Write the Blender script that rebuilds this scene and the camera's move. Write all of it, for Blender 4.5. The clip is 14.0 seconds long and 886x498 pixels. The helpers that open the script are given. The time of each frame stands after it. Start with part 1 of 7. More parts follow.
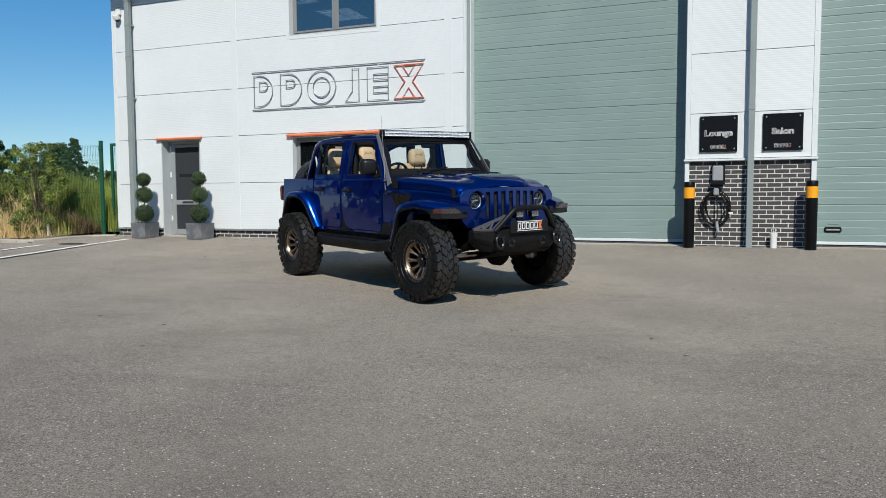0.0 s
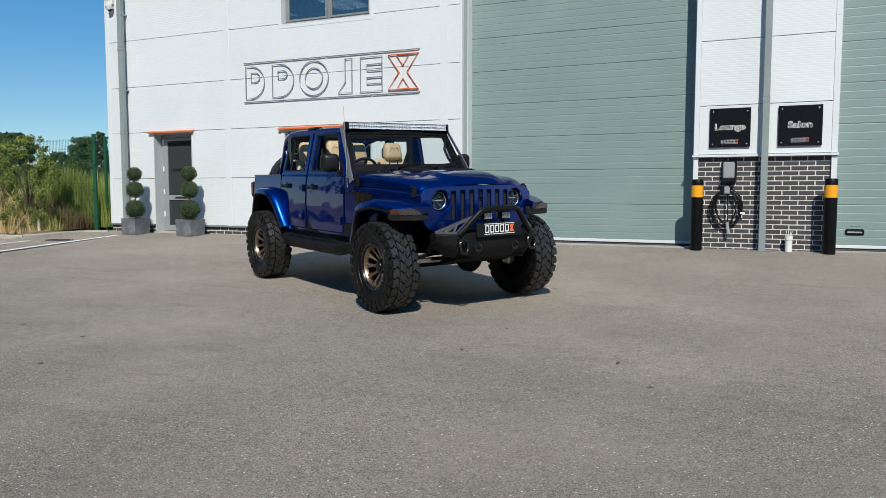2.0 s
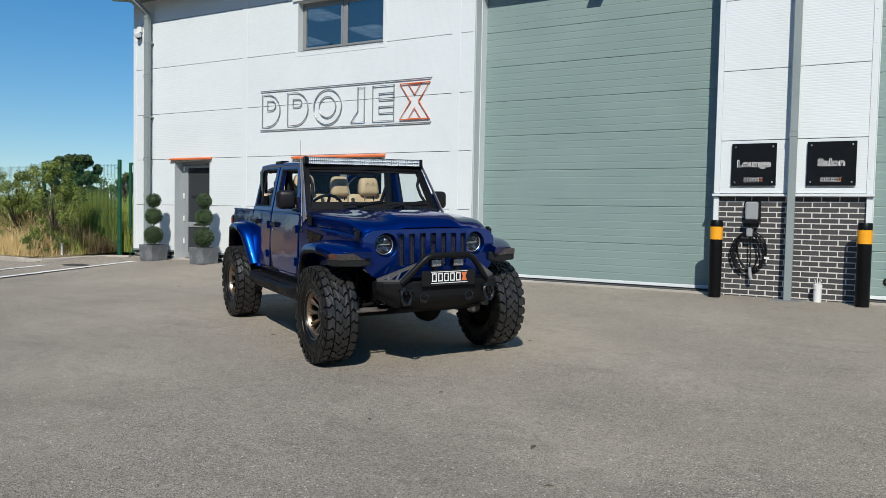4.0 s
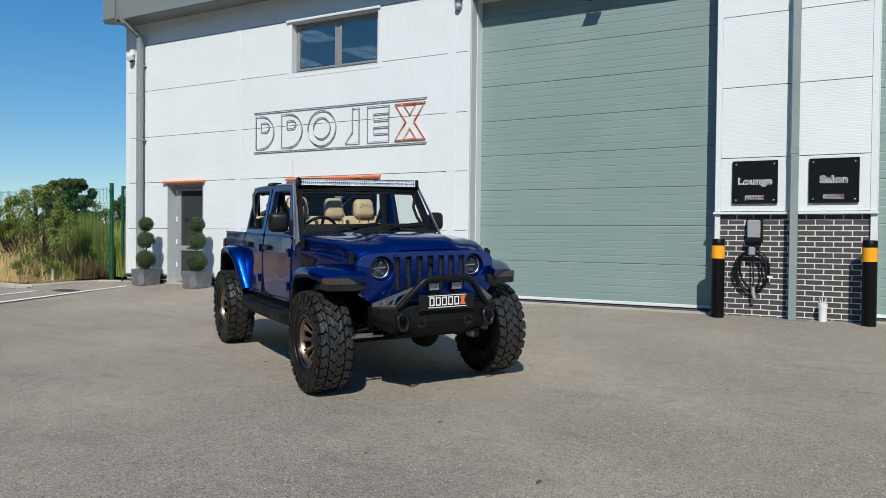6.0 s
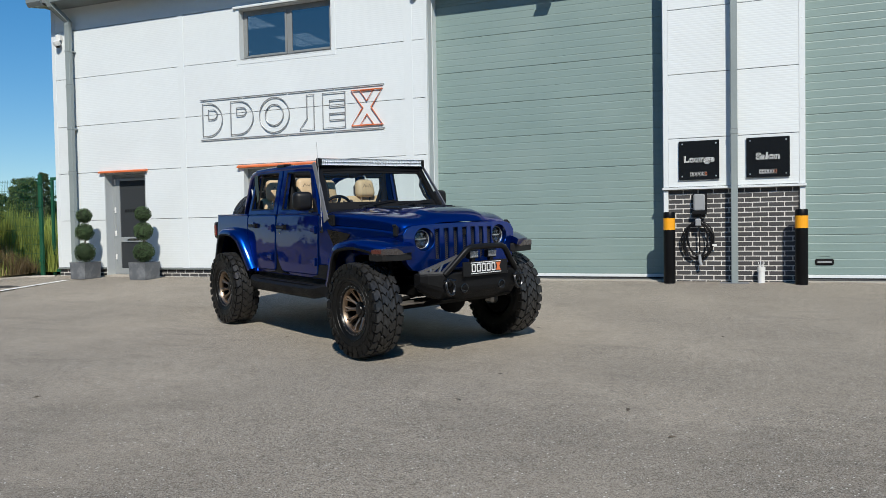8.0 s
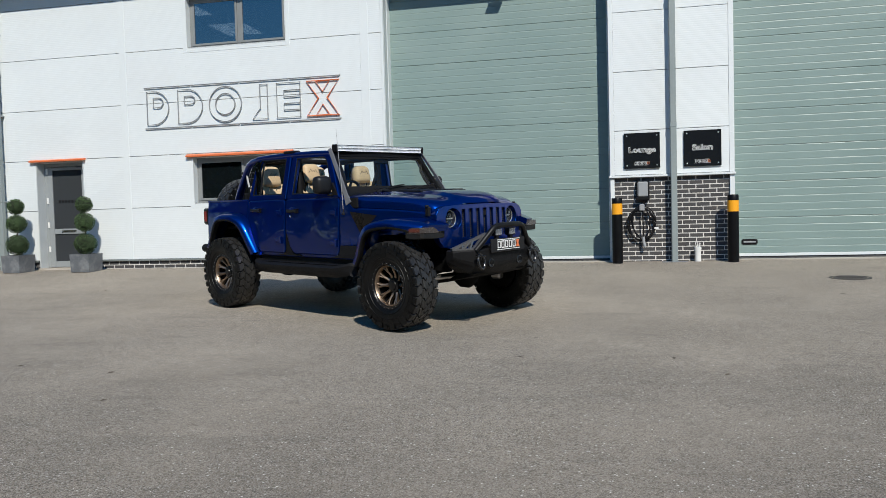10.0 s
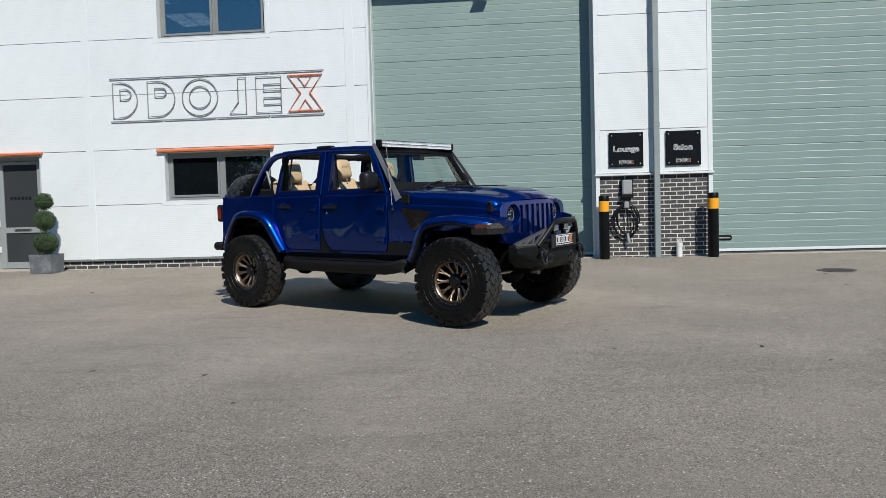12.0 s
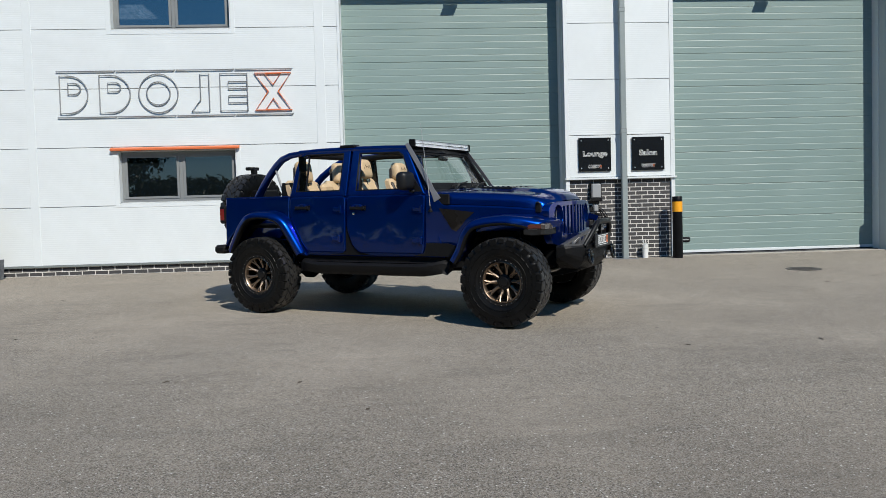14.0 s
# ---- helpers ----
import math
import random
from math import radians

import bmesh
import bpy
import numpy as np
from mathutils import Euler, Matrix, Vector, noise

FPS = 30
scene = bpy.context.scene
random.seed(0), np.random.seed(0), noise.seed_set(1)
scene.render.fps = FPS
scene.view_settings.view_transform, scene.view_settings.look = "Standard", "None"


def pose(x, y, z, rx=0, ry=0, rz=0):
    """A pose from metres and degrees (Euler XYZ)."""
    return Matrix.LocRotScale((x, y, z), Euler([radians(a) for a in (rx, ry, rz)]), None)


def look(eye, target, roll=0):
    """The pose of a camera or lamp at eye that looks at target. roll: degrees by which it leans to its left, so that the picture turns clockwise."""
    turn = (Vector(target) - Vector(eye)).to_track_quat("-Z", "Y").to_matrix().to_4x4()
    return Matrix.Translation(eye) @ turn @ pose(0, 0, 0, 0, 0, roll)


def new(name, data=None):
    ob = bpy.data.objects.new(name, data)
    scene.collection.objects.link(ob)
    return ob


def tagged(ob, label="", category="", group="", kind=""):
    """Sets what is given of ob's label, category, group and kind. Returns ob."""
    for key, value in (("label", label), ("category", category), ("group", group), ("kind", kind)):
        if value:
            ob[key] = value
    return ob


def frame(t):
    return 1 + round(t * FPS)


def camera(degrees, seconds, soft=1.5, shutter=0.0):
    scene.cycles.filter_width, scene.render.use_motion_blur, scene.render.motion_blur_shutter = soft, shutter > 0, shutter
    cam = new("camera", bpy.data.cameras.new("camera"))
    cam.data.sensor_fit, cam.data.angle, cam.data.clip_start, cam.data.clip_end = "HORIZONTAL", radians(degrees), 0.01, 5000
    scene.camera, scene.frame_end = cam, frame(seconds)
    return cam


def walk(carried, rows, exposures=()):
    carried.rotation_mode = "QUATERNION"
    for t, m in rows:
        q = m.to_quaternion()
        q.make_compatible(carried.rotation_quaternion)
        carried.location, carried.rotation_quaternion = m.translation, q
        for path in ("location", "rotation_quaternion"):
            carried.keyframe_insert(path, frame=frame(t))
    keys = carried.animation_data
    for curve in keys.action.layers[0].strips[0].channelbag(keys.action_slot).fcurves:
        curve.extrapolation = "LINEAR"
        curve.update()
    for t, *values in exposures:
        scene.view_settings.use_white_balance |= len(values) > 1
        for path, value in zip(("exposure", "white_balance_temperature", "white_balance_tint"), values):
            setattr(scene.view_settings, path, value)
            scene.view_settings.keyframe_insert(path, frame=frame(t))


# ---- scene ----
cam = camera(61.5, 14.0, soft=0.6)
PATH = [
    (0, (-0.273, 0.205, 1.371), (-1.023, 2.054, 1.231), -0.3),
    (0.5, (-0.304, 0.456, 1.375), (-1.073, 2.297, 1.233), -0.3),
    (1, (-0.294, 0.708, 1.379), (-1.081, 2.541, 1.232), -0.4),
    (1.5, (-0.143, 0.945, 1.387), (-0.945, 2.771, 1.234), -0.3),
    (2, (0.032, 1.151, 1.411), (-0.789, 2.968, 1.257), 0.0),
    (2.5, (0.182, 1.416, 1.422), (-0.671, 3.219, 1.273), 0.5),
    (3, (0.35, 1.669, 1.47), (-0.544, 3.453, 1.334), 1.0),
    (3.5, (0.529, 1.929, 1.532), (-0.406, 3.693, 1.415), 1.2),
    (4.4, (0.762, 2.332, 1.617), (-0.248, 4.059, 1.55), 1.05),
    (5.1, (0.8, 2.487, 1.652), (-0.226, 4.204, 1.608), 1.0),
    (5.8, (0.629, 2.398, 1.622), (-0.359, 4.136, 1.587), 0.8),
    (6, (0.568, 2.351, 1.593), (-0.405, 4.098, 1.559), 0.6),
    (6.5, (0.331, 2.158, 1.55), (-0.586, 3.935, 1.515), 0.2),
    (7, (0.158, 1.891, 1.508), (-0.689, 3.703, 1.466), -0.3),
    (7.5, (-0.082, 1.616, 1.474), (-0.858, 3.459, 1.422), -0.7),
    (8, (-0.358, 1.363, 1.434), (-1.064, 3.233, 1.374), -1.0),
    (8.5, (-0.573, 1.058, 1.392), (-1.204, 2.955, 1.329), -1.2),
    (9.4, (-1.047, 0.629, 1.341), (-1.542, 2.567, 1.267), -1.35),
    (10.1, (-1.53, 0.427, 1.33), (-1.928, 2.388, 1.247), -1.55),
    (11, (-2.176, 0.307, 1.323), (-2.462, 2.284, 1.23), -1.6),
    (11.5, (-2.534, 0.298, 1.329), (-2.761, 2.282, 1.236), -1.6),
    (12, (-2.907, 0.237, 1.341), (-3.07, 2.228, 1.25), -1.6),
    (12.5, (-3.256, 0.242, 1.331), (-3.349, 2.237, 1.242), -1.7),
    (13, (-3.61, 0.278, 1.343), (-3.634, 2.276, 1.257), -1.7),
    (13.5, (-4.014, 0.271, 1.357), (-3.962, 2.268, 1.274), -1.7),
    (14, (-4.393, 0.294, 1.333), (-4.264, 2.288, 1.249), -1.6),
]
walk(cam, [(t, look(eye, target, roll)) for t, eye, target, roll in PATH], exposures=[(0, 0.0), (14, 0.0)])

# ---- world and sun ----
SUN_TO = Vector((0.45, -1.0, 1.0)).normalized()
ELEV = math.asin(SUN_TO.z)
AZ = math.atan2(SUN_TO.x, SUN_TO.y)
world = bpy.data.worlds.new("world")
scene.world = world
world.use_nodes = True
wn = world.node_tree.nodes
sky = wn.new("ShaderNodeTexSky")
sky.sky_type = "NISHITA"
sky.sun_disc = False
sky.sun_elevation = ELEV
sky.sun_rotation = AZ
sky.altitude = 50
sky.air_density = 1.0
sky.dust_density = 0.0
sky.ozone_density = 4.0
wn["Background"].inputs["Strength"].default_value = 0.096
lift = wn.new("ShaderNodeVectorMath")
lift.operation = "MULTIPLY_ADD"
lift.inputs[1].default_value = (1, 1, 0.74)
lift.inputs[2].default_value = (0, 0, 0.03)
coord = wn.new("ShaderNodeTexCoord")
deep = wn.new("ShaderNodeHueSaturation")
deep.inputs["Saturation"].default_value = 1.36
world.node_tree.links.new(coord.outputs["Generated"], lift.inputs[0])
world.node_tree.links.new(lift.outputs[0], sky.inputs["Vector"])
world.node_tree.links.new(sky.outputs[0], deep.inputs["Color"])
world.node_tree.links.new(deep.outputs[0], wn["Background"].inputs["Color"])
sun_data = bpy.data.lights.new("sun", "SUN")
sun_data.energy = 4.45
sun_data.angle = radians(0.53)
sun_data.color = (1.0, 0.962, 0.87)
sun = new("sun", sun_data)
sun.matrix_world = Matrix.Translation((0, 0, 30)) @ (-SUN_TO).to_track_quat("-Z", "Y").to_matrix().to_4x4()

# ---- material helpers ----


def material(name, color, rough=0.5, metal=0.0, vary=0.12, scale=6.0, fine=80.0, bump=0.0, bump_scale=120.0, coat=0.0, per_piece=0.0, rough_vary=0.08, spec=0.5, stain=None, stain_scale=1.5, stain_amount=0.0):
    """A surface with variation at two scales, fine relief and, if wanted, a stain colour in patches."""
    m = bpy.data.materials.new(name)
    m.use_nodes = True
    nt = m.node_tree
    n, lk = nt.nodes, nt.links
    b = n["Principled BSDF"]
    b.inputs["Metallic"].default_value = metal
    b.inputs["Coat Weight"].default_value = coat
    b.inputs["Coat Roughness"].default_value = 0.03
    b.inputs["Specular IOR Level"].default_value = spec
    tc = n.new("ShaderNodeTexCoord")

    def noise_at(sc, detail):
        t = n.new("ShaderNodeTexNoise")
        t.inputs["Scale"].default_value = sc
        t.inputs["Detail"].default_value = detail
        lk.new(tc.outputs["Object"], t.inputs["Vector"])
        return t
    big, small = noise_at(scale, 5), noise_at(fine, 3)
    mixed = n.new("ShaderNodeMath")
    mixed.operation = "ADD"
    lk.new(big.outputs["Fac"], mixed.inputs[0])
    lk.new(small.outputs["Fac"], mixed.inputs[1])
    last = mixed.outputs[0]
    if per_piece:
        oi = n.new("ShaderNodeObjectInfo")
        ge = n.new("ShaderNodeNewGeometry")
        for out in (oi.outputs["Random"], ge.outputs["Random Per Island"]):
            k = n.new("ShaderNodeMath")
            k.operation = "MULTIPLY_ADD"
            lk.new(out, k.inputs[0])
            k.inputs[1].default_value = per_piece
            lk.new(last, k.inputs[2])
            last = k.outputs[0]
    ramp = n.new("ShaderNodeMapRange")
    ramp.inputs["From Min"].default_value = 0.6
    ramp.inputs["From Max"].default_value = 1.4 + 2 * per_piece
    ramp.inputs["To Min"].default_value = 1 - vary
    ramp.inputs["To Max"].default_value = 1 + vary
    lk.new(last, ramp.inputs["Value"])
    mul = n.new("ShaderNodeVectorMath")
    mul.operation = "SCALE"
    mul.inputs[0].default_value = color
    lk.new(ramp.outputs[0], mul.inputs["Scale"])
    col = mul.outputs[0]
    if stain:
        st = noise_at(stain_scale, 6)
        rr = n.new("ShaderNodeMapRange")
        rr.inputs["From Min"].default_value = 0.5
        rr.inputs["From Max"].default_value = 0.72
        rr.inputs["To Max"].default_value = stain_amount
        lk.new(st.outputs["Fac"], rr.inputs["Value"])
        mx = n.new("ShaderNodeMix")
        mx.data_type = "RGBA"
        lk.new(rr.outputs[0], mx.inputs["Factor"])
        lk.new(col, mx.inputs["A"])
        mx.inputs["B"].default_value = (*stain, 1)
        col = mx.outputs["Result"]
    lk.new(col, b.inputs["Base Color"])
    rv = n.new("ShaderNodeMapRange")
    rv.inputs["From Min"].default_value = 0.3
    rv.inputs["From Max"].default_value = 0.7
    rv.inputs["To Min"].default_value = max(0.0, rough - rough_vary)
    rv.inputs["To Max"].default_value = min(1.0, rough + rough_vary)
    lk.new(big.outputs["Fac"], rv.inputs["Value"])
    lk.new(rv.outputs[0], b.inputs["Roughness"])
    if bump:
        bn = noise_at(bump_scale, 4)
        bp = n.new("ShaderNodeBump")
        bp.inputs["Strength"].default_value = 1.0
        bp.inputs["Distance"].default_value = bump
        lk.new(bn.outputs["Fac"], bp.inputs["Height"])
        lk.new(bp.outputs["Normal"], b.inputs["Normal"])
    return m


def glass_material(name, tint=(0.9, 0.95, 0.93), alpha=0.08, rough=0.0, ior=1.55, body=(0.02, 0.03, 0.035)):
    """Thin pane: clear tinted transmission under a real Fresnel gloss."""
    m = bpy.data.materials.new(name)
    m.use_nodes = True
    n, lk = m.node_tree.nodes, m.node_tree.links
    n.remove(n["Principled BSDF"])
    tr, gl, df = n.new("ShaderNodeBsdfTransparent"), n.new("ShaderNodeBsdfGlossy"), n.new("ShaderNodeBsdfDiffuse")
    tr.inputs["Color"].default_value = (*tint, 1)
    gl.inputs["Roughness"].default_value = rough
    df.inputs["Color"].default_value = (*body, 1)
    # Schlick gloss, the same from both sides of the pane
    f0 = ((ior - 1) / (ior + 1)) ** 2
    lw = n.new("ShaderNodeLayerWeight")
    lw.inputs["Blend"].default_value = 0.5
    power, gloss = n.new("ShaderNodeMath"), n.new("ShaderNodeMath")
    power.operation, gloss.operation = "POWER", "MULTIPLY_ADD"
    power.inputs[1].default_value = 5.0
    lk.new(lw.outputs["Facing"], power.inputs[0])
    lk.new(power.outputs[0], gloss.inputs[0])
    gloss.inputs[1].default_value = 1 - f0
    gloss.inputs[2].default_value = f0
    m1, m2 = n.new("ShaderNodeMixShader"), n.new("ShaderNodeMixShader")
    m1.inputs[0].default_value = alpha
    lk.new(tr.outputs[0], m1.inputs[1])
    lk.new(df.outputs[0], m1.inputs[2])
    lk.new(gloss.outputs[0], m2.inputs[0])
    lk.new(m1.outputs[0], m2.inputs[1])
    lk.new(gl.outputs[0], m2.inputs[2])
    lk.new(m2.outputs[0], n["Material Output"].inputs["Surface"])
    return m


def asphalt_material():
    """Worn grey-brown yard asphalt: stones of two sizes in bitumen, pale chips, smoother and rougher patches."""
    m = material("asphalt", (0.432, 0.374, 0.3), 0.9, vary=0.1, scale=0.6, fine=14, rough_vary=0.05, spec=0.06)
    n, lk = m.node_tree.nodes, m.node_tree.links
    b = n["Principled BSDF"]
    col = b.inputs["Base Color"].links[0].from_socket
    tc = next(x for x in n if x.type == "TEX_COORD")

    def over(mask_out, color, amount):
        nonlocal col
        k = n.new("ShaderNodeMath")
        k.operation = "MULTIPLY"
        k.inputs[1].default_value = amount
        lk.new(mask_out, k.inputs[0])
        mx = n.new("ShaderNodeMix")
        mx.data_type = "RGBA"
        lk.new(k.outputs[0], mx.inputs["Factor"])
        lk.new(col, mx.inputs["A"])
        mx.inputs["B"].default_value = (*color, 1)
        col = mx.outputs["Result"]

    def ranged(out, lo, hi, to_lo=0.0, to_hi=1.0):
        r = n.new("ShaderNodeMapRange")
        for key, v in (("From Min", lo), ("From Max", hi), ("To Min", to_lo), ("To Max", to_hi)):
            r.inputs[key].default_value = v
        lk.new(out, r.inputs["Value"])
        return r.outputs[0]

    def mask(kind, sc, lo, hi, detail=4, stretch=None):
        v = tc.outputs["Object"]
        if stretch:
            mp = n.new("ShaderNodeMapping")
            mp.inputs["Scale"].default_value = stretch
            mp.inputs["Rotation"].default_value = (0, 0, 0.35)
            lk.new(v, mp.inputs["Vector"])
            v = mp.outputs[0]
        if kind == "noise":
            t = n.new("ShaderNodeTexNoise")
            t.inputs["Detail"].default_value = detail
            o = t.outputs["Fac"]
        else:
            t = n.new("ShaderNodeTexVoronoi")
            o = t.outputs["Distance"]
        t.inputs["Scale"].default_value = sc
        lk.new(v, t.inputs["Vector"])
        return ranged(o, lo, hi)

    def stones(sc):
        """One random number for each stone."""
        t = n.new("ShaderNodeTexVoronoi")
        t.inputs["Scale"].default_value = sc
        lk.new(tc.outputs["Object"], t.inputs["Vector"])
        sp = n.new("ShaderNodeSeparateColor")
        lk.new(t.outputs["Color"], sp.inputs[0])
        return sp.outputs[0], sp.outputs[1], t.outputs["Distance"]

    def times(x, y):
        k = n.new("ShaderNodeMath")
        k.operation = "MULTIPLY"
        lk.new(x, k.inputs[0])
        lk.new(y, k.inputs[1])
        return k.outputs[0]
    over(mask("noise", 0.35, 0.42, 0.75, 6), (0.24, 0.215, 0.178), 0.5)
    over(mask("noise", 1.0, 0.5, 0.72, 5, (0.25, 1.4, 1)), (0.36, 0.322, 0.265), 0.4)
    over(mask("noise", 0.9, 0.52, 0.72, 5), (0.31, 0.268, 0.212), 0.4)
    over(mask("noise", 2.6, 0.56, 0.66, 6, (0.5, 1.6, 1)), (0.19, 0.17, 0.144), 0.28)
    over(mask("noise", 9.0, 0.52, 0.7, 4), (0.2, 0.178, 0.15), 0.3)
    # the yard's colour is darker away from the building, paler towards it
    sep = n.new("ShaderNodeSeparateXYZ")
    lk.new(tc.outputs["Object"], sep.inputs[0])
    wob = n.new("ShaderNodeMath")
    wob.operation = "MULTIPLY_ADD"
    lk.new(mask("noise", 0.8, 0.3, 0.7, 5), wob.inputs[0])
    wob.inputs[1].default_value = 2.6
    lk.new(sep.outputs[1], wob.inputs[2])
    outer_zone = ranged(wob.outputs[0], 8.0, 3.2)
    over(outer_zone, (0.148, 0.131, 0.109), 0.7)
    # broad darker tone towards +x, weaker near the building
    east_zone = n.new("ShaderNodeMath")
    east_zone.operation = "MULTIPLY_ADD"
    lk.new(mask("noise", 0.5, 0.3, 0.7, 5), east_zone.inputs[0])
    east_zone.inputs[1].default_value = 3.0
    lk.new(sep.outputs[0], east_zone.inputs[2])
    over(times(ranged(east_zone.outputs[0], -0.5, 4.5), ranged(sep.outputs[1], 11.0, 6.0, 0.3, 1.0)), (0.115, 0.106, 0.092), 0.42)
    rough_patch = mask("noise", 0.5, 0.35, 0.6, 3)
    coarse, chip = stones(150)[:2]
    small = stones(290)[0]
    wear = ranged(rough_patch, 0, 1, 0.55, 1.0)
    over(times(ranged(coarse, 0.55, 0.1), wear), (0.07, 0.062, 0.051), 0.76)
    over(times(ranged(chip, 0.62, 0.95), wear), (0.47, 0.44, 0.39), 0.62)
    over(times(ranged(small, 0.5, 0.1), wear), (0.08, 0.072, 0.063), 0.6)
    bright, d3 = stones(100)[::2]
    over(times(ranged(bright, 0.98, 0.988), ranged(d3, 0.6, 0.4)), (0.76, 0.73, 0.68), 0.7)
    over(mask("voronoi", 1.3, 0.03, 0.018), (0.03, 0.028, 0.026), 0.8)
    lk.new(col, b.inputs["Base Color"])
    bn = n.new("ShaderNodeTexNoise")
    bn.inputs["Scale"].default_value = 120
    bn.inputs["Detail"].default_value = 4
    lk.new(tc.outputs["Object"], bn.inputs["Vector"])
    bp = n.new("ShaderNodeBump")
    bp.inputs["Distance"].default_value = 0.005
    lk.new(bn.outputs["Fac"], bp.inputs["Height"])
    lk.new(bp.outputs["Normal"], b.inputs["Normal"])
    return m


ASPHALT = asphalt_material()
VERGE = material("verge_soil", (0.21, 0.17, 0.095), 0.95, vary=0.4, scale=1.5, fine=30, bump=0.02, bump_scale=25)
KERB = material("kerb_concrete", (0.42, 0.38, 0.33), 0.9, vary=0.2, scale=3, fine=60, bump=0.003, stain=(0.2, 0.17, 0.14), stain_amount=0.6)
PAINT_LINE = material("road_line_paint", (0.78, 0.76, 0.71), 0.8, vary=0.15, scale=4, fine=70, stain=(0.2, 0.18, 0.16), stain_scale=9, stain_amount=0.45)
CLAD = material("white_cladding", (0.698, 0.733, 0.737), 0.42, vary=0.025, scale=0.7, fine=9, stain=(0.62, 0.64, 0.645), stain_scale=0.8, stain_amount=0.35)
TRIM_WHITE = material("white_trim", (0.69, 0.724, 0.728), 0.4, vary=0.03, scale=2, fine=20)
JOINT = material("joint_seal", (0.16, 0.17, 0.18), 0.7)
SHUTTER = material("sage_steel", (0.207, 0.284, 0.268), 0.46, vary=0.04, scale=0.8, fine=25, stain=(0.25, 0.319, 0.3), stain_scale=1.0, stain_amount=0.4)
PIPE = material("downpipe_steel", (0.245, 0.282, 0.28), 0.45, vary=0.06, scale=2, fine=30)
GUTTER = material("grey_green_steel", (0.19, 0.215, 0.212), 0.42, vary=0.07, scale=2, fine=30)
FRAME_GREY = material("window_frame_grey", (0.22, 0.23, 0.23), 0.45, vary=0.05)
DOOR_LEAF = material("door_leaf_grey", (0.27, 0.29, 0.297), 0.42, vary=0.05)
FRAME_LIGHT = material("door_frame_grey", (0.5, 0.53, 0.54), 0.42, vary=0.05)
ORANGE = material("orange_steel", (0.68, 0.165, 0.055), 0.42, vary=0.05)
BRICK = material("charcoal_brick", (0.056, 0.054, 0.055), 0.82, vary=0.4, scale=9, fine=90, bump=0.002, bump_scale=140, per_piece=0.45)
MORTAR = material("pale_mortar", (0.62, 0.6, 0.565), 0.95, vary=0.12, scale=8, fine=120, bump=0.002)
BLACK_PLASTIC = material("black_plastic", (0.008, 0.008, 0.009), 0.42, vary=0.15, spec=0.3)
BLACK_GLOSS = material("black_acrylic", (0.0105, 0.0125, 0.015), 0.1, vary=0.1, rough_vary=0.03)
YELLOW = material("amber_reflective", (0.85, 0.36, 0.012), 0.4, vary=0.06)
BOLLARD_BLACK = material("bollard_black", (0.0035, 0.0035, 0.004), 0.4, vary=0.2, spec=0.2)
WHITE_PLASTIC = material("white_plastic", (0.72, 0.72, 0.7), 0.45, vary=0.06)
GREY_PLASTIC = material("grey_plastic", (0.3, 0.31, 0.32), 0.4, vary=0.06)
SILVER = material("brushed_steel", (0.55, 0.56, 0.57), 0.3, metal=1.0, vary=0.06)
# the unlit room's darkness is put into one colour for floor and walls
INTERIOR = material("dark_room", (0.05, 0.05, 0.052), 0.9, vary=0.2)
CEILING_TILE = material("office_ceiling", (0.5, 0.5, 0.5), 0.9, vary=0.04)
DOOR_PANE = glass_material("tinted_door_glass", (0.1, 0.1, 0.1), 0.85, ior=1.5, body=(0.05, 0.055, 0.06))
PANE_UPPER = glass_material("coated_window_glass", (0.25, 0.28, 0.3), 0.2, ior=3.2)
PANE = glass_material("window_glass", (0.25, 0.28, 0.3), 0.2, ior=2.0)
FENCE_GREEN = material("green_powder_coat", (0.012, 0.085, 0.045), 0.45, vary=0.1)
SLATE = material("lead_planter", (0.12, 0.128, 0.138), 0.6, vary=0.25, scale=5, fine=30, bump=0.002, bump_scale=30, stain=(0.3, 0.31, 0.31), stain_scale=5, stain_amount=0.6)
IRON = material("cast_iron", (0.06, 0.055, 0.05), 0.75, vary=0.25, bump=0.002)

# ---- mesh helpers ----


def part(name, bm, mat, parent=None, label="", smooth=False):
    """Links a bmesh as one mesh object under its thing."""
    me = bpy.data.meshes.new(name)
    bmesh.ops.recalc_face_normals(bm, faces=bm.faces)
    bm.to_mesh(me)
    bm.free()
    me.materials.append(mat)
    if smooth:
        me.polygons.foreach_set("use_smooth", [True] * len(me.polygons))
        me.set_sharp_from_angle(angle=radians(38 if smooth is True else smooth))
    ob = new(name, me)
    if parent is not None:
        ob.parent = parent
    if label:
        ob["label"] = label
    return ob


def shared(name, mesh, parent, m):
    """One more object on a mesh that exists already."""
    ob = new(name, mesh)
    ob.parent = parent
    ob.matrix_local = m
    return ob


def thing(name, label, category, group="", kind="", at=None):
    ob = new(name)
    ob.empty_display_size = 0.1
    if at is not None:
        ob.matrix_world = at
    return tagged(ob, label, category, group, kind)


